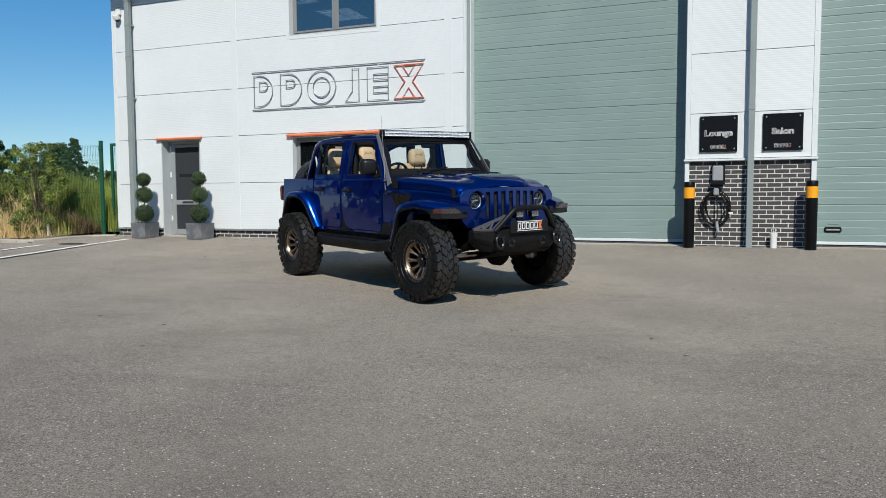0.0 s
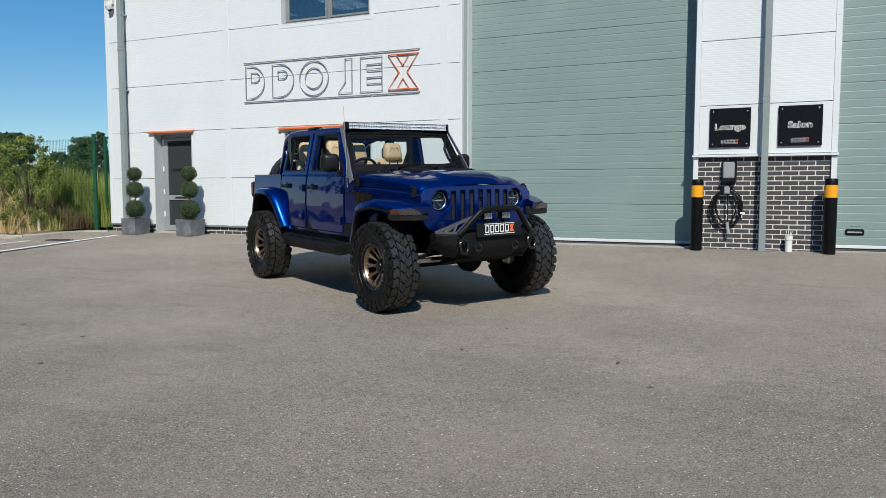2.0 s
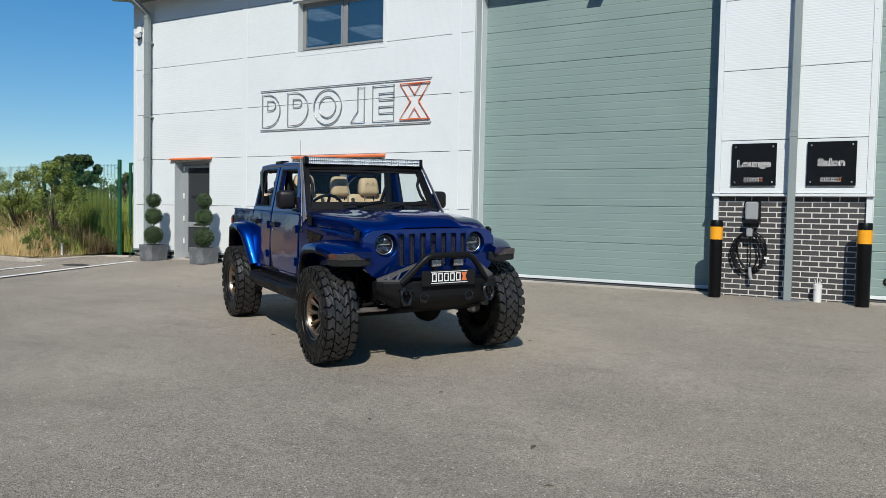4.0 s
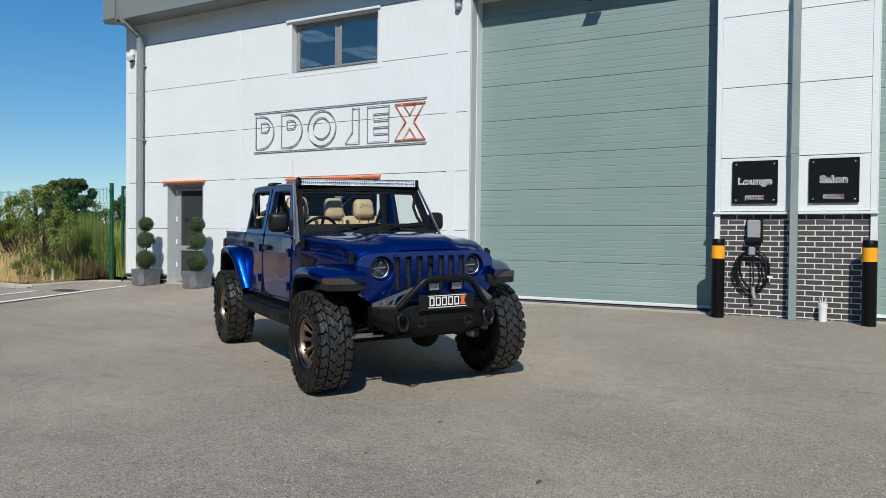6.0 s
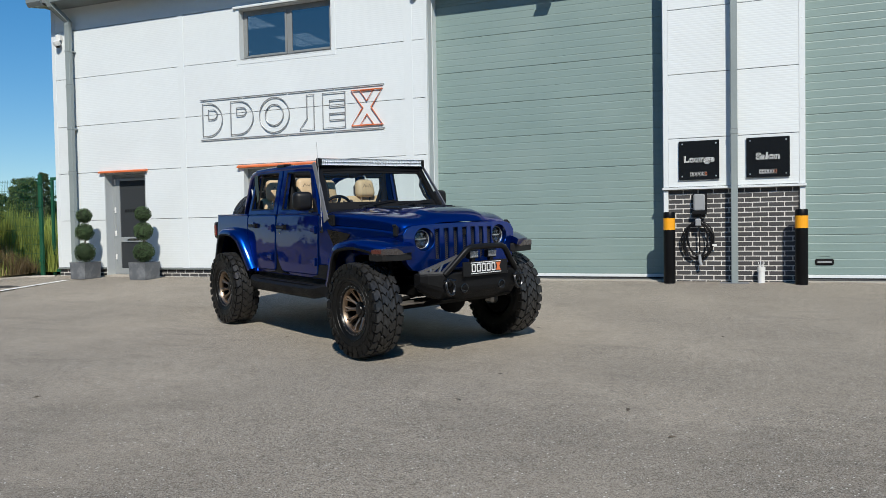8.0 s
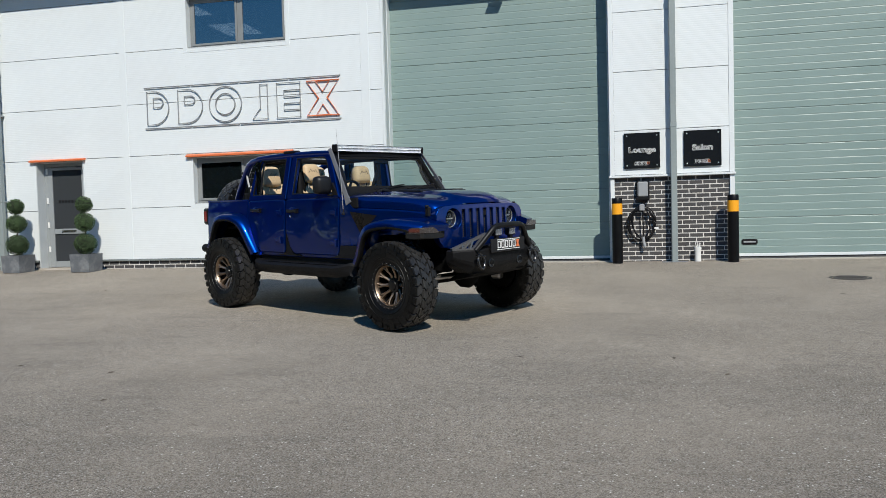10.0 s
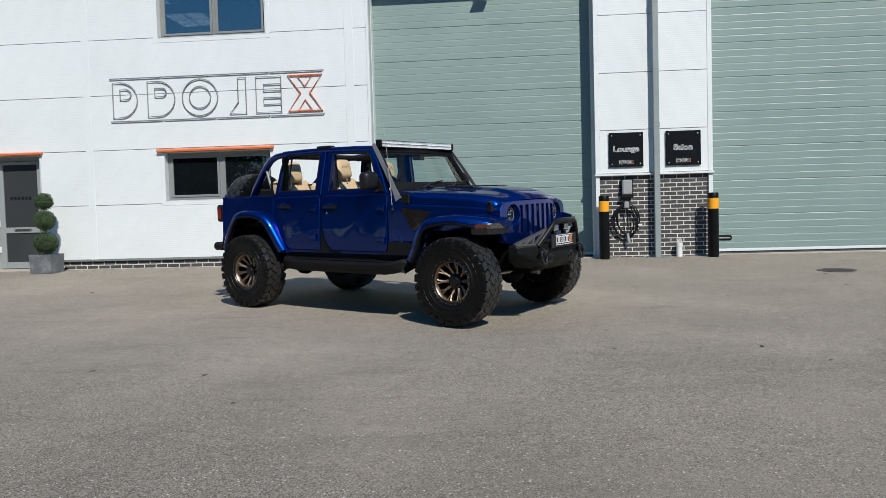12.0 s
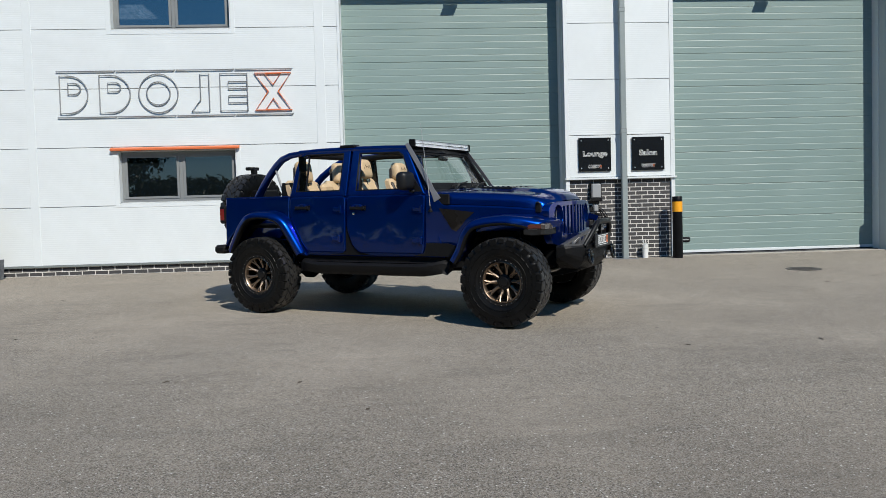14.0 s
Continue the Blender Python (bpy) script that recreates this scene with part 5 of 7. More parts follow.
# --- roof rails, sport bar, windscreen
for s in (-1, 1):
    bm = bmesh.new()
    y0 = s * 0.655
    tube(bm, [(1.86, y0, 1.715), (1.6, y0, 1.728), (1.2, y0, 1.737), (0.8, y0, 1.738), (0.5, y0, 1.730)], 0.03, 10)
    rr = part("roof_rail", bm, BLUE, car, smooth=True)
    bm = bmesh.new()
    bar_pts = [(0.62, 0.625, 1.722), (0.46, 0.622, 1.724), (0.33, 0.61, 1.712), (0.19, 0.575, 1.677), (0.07, 0.54, 1.605), (-0.06, 0.505, 1.50), (-0.195, 0.478, 1.36), (-0.29, 0.456, 1.25), (-0.36, 0.44, 0.95)]
    tube(bm, [(x, s * y, z) for x, y, z in bar_pts], [0.03, 0.032, 0.036, 0.04, 0.042, 0.044, 0.046, 0.048, 0.048], 12)
    part("rear_bar", bm, BLUE, car, smooth=True)
    part("roof_latch", boxes((1.04, 1.24, s * 0.64 - 0.05, s * 0.64 + 0.05, 1.75, 1.785), bevel=0.012), SATIN, rr)
    bm = bmesh.new()
    yy = s * 0.60
    tube(bm, [(1.24, yy, 0.62), (1.20, yy, 1.3), (1.19, yy * 0.98, 1.70), (1.19, yy * 0.9, 1.745)], 0.042, 10)
    part("sport_bar_post", bm, CABIN, car, smooth=True)
    bm = bmesh.new()
    tube(bm, [(1.19, yy * 0.98, 1.715), (0.8, yy * 0.98, 1.72), (0.50, yy * 0.98, 1.70)], 0.035, 10)
    part("sport_bar_side", bm, CABIN, car, smooth=True)
    bm = bmesh.new()
    tube(bm, [(0.045, s * 0.54, 1.60), (0.20, s * 0.575, 1.25)], 0.013, 8)
    part("support_strut", bm, GREY_PLASTIC, car, "bright metal support strut", smooth=True)
for x, z in ((1.19, 1.735), (0.47, 1.71)):
    bm = bmesh.new()
    tube(bm, [(x, -0.6, z), (x, 0.6, z)], 0.036, 10)
    part("sport_bar_cross", bm, CABIN, car, smooth=True)

WT, WB = Vector((1.875, 0, 1.735)), Vector((2.205, 0, 1.215))
def screen_pt(u, y):
    p = WT.lerp(WB, u)
    return Vector((p.x - 0.045 * (y / 0.7) ** 2, y, p.z))


bm = bmesh.new()
ox, ix = [], []
for u, y in ((0, -0.655), (0, 0), (0, 0.655), (0.5, 0.688), (1, 0.722), (1, 0), (1, -0.722), (0.5, -0.688)):
    ox.append(screen_pt(u, y))
for u, y in ((0.13, -0.605), (0.12, 0), (0.13, 0.605), (0.5, 0.633), (0.88, 0.667), (0.9, 0), (0.88, -0.667), (0.5, -0.633)):
    ix.append(screen_pt(u, y))
nrm = Vector((0.52, 0, 0.33)).normalized()
rows = [[p + nrm * d for p in r] for r, d in ((ox, -0.03), (ox, 0.02), (ix, 0.02), (ix, -0.03))]
vs = [[bm.verts.new(p) for p in r] for r in rows]
for a in range(4):
    A, B = vs[a], vs[(a + 1) % 4]
    for j in range(8):
        bm.faces.new((A[j], A[(j + 1) % 8], B[(j + 1) % 8], B[j]))
wf = part("windscreen_frame", bm, SATIN, car, "black windscreen frame")
bm = bmesh.new()
loft(bm, [[screen_pt(u, y) + nrm * 0.004 for y in (-0.66, -0.33, 0, 0.33, 0.66)] for u in (0.1, 0.5, 0.92)])
pane = part("windscreen", bm, SCREEN, wf, smooth=True)
pane.visible_shadow = False
# dark ceramic band round the glass
bm = bmesh.new()
loft(bm, [[screen_pt(u, y) + nrm * 0.007 for y in (-0.62, -0.3, 0, 0.3, 0.62)] for u in (0.115, 0.16)])
loft(bm, [[screen_pt(u, y) + nrm * 0.007 for y in (-0.66, -0.35, 0, 0.35, 0.66)] for u in (0.74, 0.895)])
part("glass_border", bm, CABIN, wf)
for s in (-1, 1):
    # light-bar bracket running down the pillar
    bm = bmesh.new()
    line_pts = [(1.85, 0.678, 1.76, 0.03), (1.89, 0.686, 1.70, 0.036), (2.04, 0.722, 1.48, 0.038), (2.175, 0.757, 1.27, 0.04), (2.235, 0.772, 1.175, 0.07)]
    loft(bm, [[(x - w * 0.45, s * (y + 0.006), z - w * 0.25), (x + w * 0.5, s * (y - 0.004), z + w * 0.28), (x + w * 0.5, s * (y - 0.016), z + w * 0.28), (x - w * 0.45, s * (y - 0.006), z - w * 0.25)] for x, y, z, w in line_pts], close_rows=True, caps=True)
    part("bar_bracket", bm, GUNMETAL, car, "satin gunmetal light-bar bracket")
    part("cowl_bracket", boxes((2.19, 2.36, s * 0.745 - 0.012, s * 0.745 + 0.012, 1.125, 1.235), bevel=0.01), TEXTURED, car)
# light bar
lb = part("light_bar", boxes((1.868, 1.91, -0.638, 0.638, 1.727, 1.803), bevel=0.01), SATIN, car, "long slim roof light bar")
for s in (-1, 1):
    part("end_cap", boxes((1.862, 1.932, s * 0.643 - 0.012, s * 0.643 + 0.012, 1.725, 1.805), bevel=0.006), SATIN, lb)
bm = bmesh.new()
NB = 60
for r in range(2):
    for i in range(NB):
        y, z = -0.618 + 1.236 * (i + 0.5) / NB, 1.748 + 0.033 * r
        q = [bm.verts.new((1.924, y + a * 0.0085, z + b * 0.0135)) for a, b in ((-1, -1), (1, -1), (1, 1), (-1, 1))]
        c = [bm.verts.new((1.9125, y + a * 0.004, z + b * 0.005)) for a, b in ((-1, -1), (1, -1), (1, 1), (-1, 1))]
        for j in range(4):
            bm.faces.new((q[j], q[(j + 1) % 4], c[(j + 1) % 4], c[j]))
        bm.faces.new(c)
tagged(part("led_array", bm, LED, lb, "two rows of small led reflectors"), kind="stuff")
bar_lens = part("lens", boxes((1.926, 1.9285, -0.626, 0.626, 1.73, 1.8)), LAMP_GLASS, lb)
bar_lens.visible_shadow = False
for y0 in (-0.39, 0.09):
    bm = bmesh.new()
    tube(bm, [(2.25, y0, 1.262), (2.225, y0 + 0.06, 1.295), (2.175, y0 + 0.24, 1.335)], [0.017, 0.012, 0.008], 8)
    wp = part("wiper_arm", bm, BLACK_PLASTIC, car, smooth=True)
    bm = bmesh.new()
    tube(bm, [(2.19, y0 + 0.03, 1.318), (2.145, y0 + 0.5, 1.365)], 0.007, 6)
    part("wiper_blade", bm, BLACK_PLASTIC, wp)
bm = bmesh.new()
tube(bm, [(2.158, -0.775, 1.08), (2.13, -0.765, 1.35), (2.055, -0.745, 1.95)], [0.006, 0.0035, 0.002], 6)
an = part("aerial", bm, GREY_PLASTIC, car)
bm = bmesh.new()
lathe(bm, [(0.022, 0), (0.022, 0.015), (0.01, 0.03), (0.007, 0.06)], 12, pose(2.158, -0.775, 1.06))
part("aerial_base", bm, BLACK_PLASTIC, an)
# roof-mounted reading mirror
bm = bmesh.new()
box(bm, 1.90, 1.925, -0.105, 0.105, 1.60, 1.655, bevel=0.012)
tube(bm, [(1.915, 0, 1.64), (1.92, 0, 1.69)], 0.012, 8)
part("rear_view_mirror", bm, CABIN, car)

# --- bonnet
HX = [2.20, 2.45, 2.75, 3.0, 3.165, 3.28, 3.352, 3.385]
HC = [1.292, 1.292, 1.289, 1.282, 1.266, 1.238, 1.202, 1.146]
HE = [1.262, 1.254, 1.241, 1.224, 1.205, 1.184, 1.158, 1.116]
HS = [1.138, 1.128, 1.115, 1.100, 1.085, 1.072, 1.070, 1.080]
HW = [0.735, 0.715, 0.69, 0.668, 0.65, 0.635, 0.622, 0.60]
def bonnet_row(i):
    x, c, e, lo, w = HX[i], HC[i], HE[i], HS[i], HW[i]
    k = 0.40 - 0.10 * (x - 2.2) / 1.16
    half = [(0, c), (k * 0.5, c - 0.001), (k - 0.02, c - 0.003), (k + 0.018, e + 0.014), (w - 0.16, e + 0.008), (w - 0.055, e - 0.004), (w - 0.018, e - 0.022), (w - 0.004, e - 0.05), (w, lo)]
    left = [(x - 0.10 * (y / 0.7) ** 2 * (1 if x > 3.2 else 0.2), y, z) for y, z in half]
    return [(p[0], -p[1], p[2]) for p in left[::-1]] + left[1:]


bm = bmesh.new()
loft(bm, [bonnet_row(i) for i in range(len(HX))])
bonnet = part("bonnet", bm, BLUE, car, smooth=True)
sub = bonnet.modifiers.new("round", "SUBSURF")
sub.levels = sub.render_levels = 1
part("bonnet_lining", boxes((2.22, 3.28, -0.58, 0.58, 1.05, 1.08)), UNDER, car)
for s in (-1, 1):
    v = part("bonnet_vent", boxes((2.50, 2.86, s * 0.24 - 0.10, s * 0.24 + 0.10, 1.262, 1.2885), bevel=0.006), BLACK_PLASTIC, bonnet, "black louvred bonnet vent")
    v.rotation_euler = (0, radians(0), 0)
    for j in range(6):
        part("vent_slat", boxes((2.515 + j * 0.056, 2.55 + j * 0.056, s * 0.24 - 0.088, s * 0.24 + 0.088, 1.275, 1.302 - j * 0.001), bevel=0.006), BLACK_GLOSS, bonnet)
    la = part("bonnet_latch", boxes((3.225, 3.285, s * 0.655 - 0.012, s * 0.655 + 0.022, 1.03, 1.125), (3.235, 3.275, s * 0.655 - 0.03, s * 0.655 + 0.01, 1.115, 1.14), bevel=0.01), BLACK_PLASTIC, car, "black rubber bonnet latch")
    part("bump_stop", boxes((2.26, 2.32, s * 0.3 - 0.04, s * 0.3 + 0.04, 1.285, 1.312), bevel=0.01), BLACK_PLASTIC, bonnet)
part("cowl", boxes((2.12, 2.26, -0.71, 0.71, 1.20, 1.245), bevel=0.012), CABIN, car)
for y in (-0.45, -0.3, 0.0, 0.3, 0.42):
    bm = bmesh.new()
    lathe(bm, [(0.025, 0), (0.02, 0.012), (0.008, 0.016)], 10, pose(2.24, y, 1.262))
    part("washer_jet", bm, BLACK_PLASTIC, car)

# --- front wings, vent panels
def wing_y(x):
    t = [(2.05, 0.79), (2.22, 0.772), (2.45, 0.745), (2.75, 0.71), (3.0, 0.686), (3.2, 0.668), (3.3, 0.65)]
    for (a, p), (b, q) in zip(t, t[1:]):
        if x <= b:
            return p + (q - p) * (x - a) / (b - a)
    return 0.65


def wing_top(x):
    return np.interp(x, HX, HS) - 0.006


for s in (-1, 1):
    bm = bmesh.new()
    xs_ = [2.105, 2.2, 2.3, 2.45, 2.6, 2.75, 2.9, 3.05, 3.2, 3.3]
    rows = []
    for x in xs_:
        lo = 0.60 if x < 2.46 else 0.86
        top = 1.235 if x < 2.15 else (1.22 if x < 2.21 else wing_top(x))
        y = wing_y(x)
        rows.append([(x, s * (y - 0.05), lo), (x, s * (y - 0.012), lo), (x, s * y, lo + 0.02), (x, s * y, (lo + top) / 2), (x, s * (y - 0.006), top - 0.015), (x, s * (y - 0.02), top), (x, s * (y - 0.06), top)])
    loft(bm, rows)
    wg = part("front_wing", bm, BLUE, car, smooth=True)
    bm = bmesh.new()
    poly = [(2.25, 1.095), (2.62, 1.05), (2.58, 1.015), (2.53, 0.975), (2.47, 0.90), (2.43, 0.86), (2.385, 0.88)]
    o = [bm.verts.new((x, s * (wing_y(x) + 0.006), z)) for x, z in poly]
    bm.faces.new(o)
    thicken(bm, 0.008)
    part("wing_vent", bm, VENT, wg, "dark brown-grey wing vent panel")
    part("side_badge", boxes((2.47, 2.5, s * wing_y(2.48) - 0.008, s * wing_y(2.48) + 0.008, 0.94, 0.965), bevel=0.003), SATIN, wg)
    bm = bmesh.new()
    loft(bm, [[(3.008 + r * math.cos(a), s * y, 0.45 + r * math.sin(a)) for y in (0.30, 0.66)] for r in (0.54,) for a in [radians(v) for v in range(55, 166, 10)]])
    part("wheel_arch_liner", bm, UNDER, car)
    bm = bmesh.new()
    loft(bm, [[(0 + r * math.cos(a), s * y, 0.45 + r * math.sin(a)) for y in (0.40, 0.77)] for r in (0.585,) for a in [radians(v) for v in range(20, 161, 10)]])
    part("wheel_arch_liner", bm, UNDER, car)


def sweep(path, prof, s, slim=(0, 0)):
    """Carries a (y, outward offset) profile along an arch of (x, z) points."""
    bm = bmesh.new()
    rows = []
    for i, (x, z) in enumerate(path):
        a, b = path[max(0, i - 1)], path[min(len(path) - 1, i + 1)]
        t = Vector((b[0] - a[0], b[1] - a[1])).normalized()
        nn = Vector((-t.y, t.x))
        k = max(0.0, min(1.0, (x - 2.95) / 0.36)) * 0.38
        u = i / (len(path) - 1)
        f = 1 - slim[0] * max(0.0, 1 - u / 0.35) - slim[1] * max(0.0, 1 - (1 - u) / 0.35)
        rows.append([(x + nn.x * o + k * max(0.0, 0.95 - y), s * (0.74 + (y - 0.74) * f if y > 0.74 else y), z + nn.y * o) for y, o in prof])
    loft(bm, rows, close_rows=True, caps=True)
    return bm


def smooth_path(pts, n=5):
    out = []
    for i in range(len(pts) - 1):
        p0, p1, p2, p3 = (Vector(pts[max(0, i - 1)]), Vector(pts[i]), Vector(pts[i + 1]), Vector(pts[min(len(pts) - 1, i + 2)]))
        for j in range(n):
            t = j / n
            out.append(tuple(0.5 * ((2 * p1) + (p2 - p0) * t + (2 * p0 - 5 * p1 + 4 * p2 - p3) * t * t + (3 * p1 - p0 - 3 * p2 + p3) * t ** 3)))
    out.append(pts[-1])
    return out


FP = smooth_path([(2.42, 0.60), (2.485, 0.70), (2.56, 0.865), (2.685, 0.975), (2.92, 1.015), (3.06, 1.014), (3.18, 0.996), (3.27, 0.97), (3.335, 0.945)])
RP = smooth_path([(-0.42, 0.66), (-0.33, 0.80), (-0.21, 0.965), (-0.085, 1.065), (0.06, 1.09), (0.28, 1.072), (0.42, 0.985), (0.53, 0.80), (0.615, 0.635)])
for s in (-1, 1):
    fl = part("front_flare", sweep(FP, [(0.60, 0.012), (0.78, 0.012), (0.885, 0.005), (0.935, -0.010), (0.950, -0.028), (0.954, -0.064), (0.944, -0.070), (0.60, -0.045)], s, (0.15, 0.42)), BLUE, car, smooth=True)
    part("flare_lip", sweep(FP, [(0.90, -0.066), (0.956, -0.066), (0.958, -0.074), (0.95, -0.088), (0.92, -0.092), (0.90, -0.085)], s, (0.15, 0.42)), TEXTURED, fl, "black textured flare lip", smooth=True)
    bm = bmesh.new()
    plan = [(3.20, 0.90), (3.30, 0.882), (3.36, 0.872), (3.386, 0.85), (3.402, 0.70), (3.41, 0.60), (3.38, 0.585), (3.20, 0.62)]
    prism(bm, [(x, s * y) for x, y in plan], "z", 0.832, 0.915, bevel=0.014)
    cap = part("flare_end", bm, FLARE_GREY, fl, "grained grey plastic flare end")
    bm = bmesh.new()
    prism(bm, [(x, s * y) for x, y in [(3.22, 0.899), (3.30, 0.886), (3.364, 0.876), (3.392, 0.852), (3.407, 0.70), (3.411, 0.645), (3.39, 0.645), (3.365, 0.84), (3.22, 0.86)]], "z", 0.885, 0.938, bevel=0.006)
    part("marker_lamp", bm, SMOKE, fl, "smoked side marker lamp")
    bm = bmesh.new()
    prism(bm, [(x, s * y) for x, y in [(3.235, 0.901), (3.36, 0.881), (3.36, 0.86), (3.235, 0.87)]], "z", 0.895, 0.930, bevel=0.003)
    part("amber_marker", bm, AMBER, fl, "amber marker lens")
    rf = part("rear_flare", sweep(RP, [(0.70, 0.012), (0.80, 0.012), (0.87, 0.005), (0.918, -0.012), (0.931, -0.030), (0.934, -0.060), (0.925, -0.066), (0.70, -0.045)], s, (0.3, 0.38)), BLUE, car, smooth=True)
    part("flare_lip", sweep(RP, [(0.85, -0.062), (0.936, -0.062), (0.938, -0.069), (0.928, -0.080), (0.87, -0.084)], s, (0.3, 0.38)), TEXTURED, rf, "black textured flare lip", smooth=True)
    # side step
    bm = bmesh.new()
    loft(bm, [[(x, s * y, z) for y, z in ((0.70, zt - 0.085), (0.72, zt - 0.02), (0.80, zt), (0.885 + out, zt - 0.005), (0.912 + out, zt - 0.03), (0.905 + out, zt - 0.085), (0.86, zt - 0.13))] for x, zt, out in ((0.58, 0.548, -0.09), (0.63, 0.572, -0.05), (0.72, 0.562, -0.01), (0.84, 0.546, 0), (1.5, 0.543, 0), (2.1, 0.545, 0), (2.22, 0.56, -0.01), (2.32, 0.58, -0.05), (2.37, 0.565, -0.1))], close_rows=True, caps=True)
    st = part("side_step", bm, TEXTURED, car, "black textured side step", smooth=True)
    for j in range(4):
        part("step_bracket", boxes((0.75 + j * 0.45, 0.80 + j * 0.45, s * 0.58 - 0.16, s * 0.58 + 0.16, 0.45, 0.48)), UNDER, st)
    part("tread_strip", boxes((0.78, 2.16, s * 0.825 - 0.045, s * 0.825 + 0.045, 0.546, 0.5515), bevel=0.002), BLACK_PLASTIC, st)

# --- grille and headlamps
GX = 3.385
SLOT, SLOT_HALF = 0.1015, 0.0275
LAMP_Y, LAMP_Z, LAMP_R = 0.437, 1.0, 0.1
ycols = [-0.645, -0.61, -0.555, -0.44]
for i in range(-3, 4):
    ycols += [i * SLOT - SLOT_HALF, i * SLOT + SLOT_HALF]
ycols += [0.44, 0.555, 0.61, 0.645]
def g_top(y):
    return np.interp(abs(y), [0, 0.38, 0.48, 0.555, 0.61, 0.645], [1.137, 1.133, 1.13, 1.122, 1.098, 1.05])


def g_bot(y):
    return np.interp(abs(y), [0, 0.38, 0.48, 0.555, 0.61, 0.645], [0.70, 0.70, 0.708, 0.735, 0.79, 0.88])


def g_x(y, z):
    return GX + 0.02 - 0.11 * y * y - 0.05 * max(0, z - 1.0) - 0.03 * max(0, 0.85 - z)


bm = bmesh.new()
grid = []
for y in ycols:
    b, t = g_bot(y), g_top(y)
    inner_b, inner_t = 0.806 + 0.02 * (abs(y) / 0.4) ** 2, 1.094 - 0.012 * (abs(y) / 0.4) ** 2
    zz = [b, min(max(b + 0.02, 0.76), inner_b - 0.02) if abs(y) < 0.45 else b + (t - b) * 0.2, inner_b if abs(y) < 0.45 else b + (t - b) * 0.4, inner_t if abs(y) < 0.45 else b + (t - b) * 0.8, t]
    grid.append([bm.verts.new((g_x(y, z), y, z)) for z in zz])
for c in range(len(ycols) - 1):
    yc = (ycols[c] + ycols[c + 1]) / 2
    slot = abs(yc) < 0.34 and abs(ycols[c + 1] - ycols[c] - 2 * SLOT_HALF) < 1e-6
    if abs(yc) > 0.34:
        continue
    for r in range(4):
        if slot and r == 2:
            continue
        bm.faces.new((grid[c][r], grid[c + 1][r], grid[c + 1][r + 1], grid[c][r + 1]))
# cheeks with a round opening for each headlamp
for s, cols in ((-1, grid[:5]), (1, grid[-5:][::-1])):
    loop = [c[0] for c in cols] + cols[4][1:4] + [c[4] for c in cols[::-1]] + cols[0][3:0:-1]
    ring = []
    for j in range(28):
        y, z = s * LAMP_Y + LAMP_R * math.cos(j * math.pi / 14), LAMP_Z + LAMP_R * math.sin(j * math.pi / 14)
        ring.append(bm.verts.new((g_x(y, z), y, z)))
    edges = []
    for q in (loop, ring):
        for a, b in zip(q, q[1:] + q[:1]):
            edges.append(bm.edges.get((a, b)) or bm.edges.new((a, b)))
    bmesh.ops.triangle_fill(bm, use_beauty=True, use_dissolve=False, edges=edges, normal=(1, 0, 0))
bmesh.ops.delete(bm, geom=[v for v in bm.verts if not v.link_faces], context="VERTS")
bmesh.ops.recalc_face_normals(bm, faces=bm.faces)
r = bmesh.ops.extrude_edge_only(bm, edges=[e for e in bm.edges if e.is_boundary])
for v in r["geom"]:
    if isinstance(v, bmesh.types.BMVert):
        v.co.x -= 0.07
gr = part("grille", bm, BLUE, car, "blue seven-slot grille panel", smooth=True)
bv = gr.modifiers.new("soft_edges", "BEVEL")
bv.width, bv.segments, bv.limit_method = 0.009, 2, "ANGLE"
part("radiator", boxes((3.20, 3.26, -0.42, 0.42, 0.72, 1.11)), UNDER, gr)
for i in range(-3, 4):
    bm = bmesh.new()
    y0 = i * SLOT
    x = g_x(y0, 0.95) - 0.03
    for j in range(-14, 16):
        z = 0.95 + j * 0.019
        for d in (-1, 1):
            a, b = Vector((x, y0 - 0.029, z - d * 0.015)), Vector((x, y0 + 0.029, z + d * 0.015))
            if 0.80 < a.z < 1.11 and 0.80 < b.z < 1.11:
                tube(bm, [a, b], 0.0028, 4)
    part("slot_mesh", bm, MESH_WIRE, gr)
    bm = bmesh.new()
    zb_, zt_ = 0.812 + 0.02 * (y0 / 0.4) ** 2, 1.09 - 0.012 * (y0 / 0.4) ** 2
    tube(bm, [(g_x(y0, z) - 0.003, y0 + a * 0.0265, z) for a, z in ((-1, zb_), (1, zb_), (1, zt_), (-1, zt_))], 0.005, 6, True)
    part("slot_trim", bm, BLUE, gr)
part("slot_badge", boxes((g_x(0, 1.05) - 0.012, g_x(0, 1.05) - 0.004, -0.022, 0.022, 1.02, 1.075), bevel=0.003), SATIN, gr)
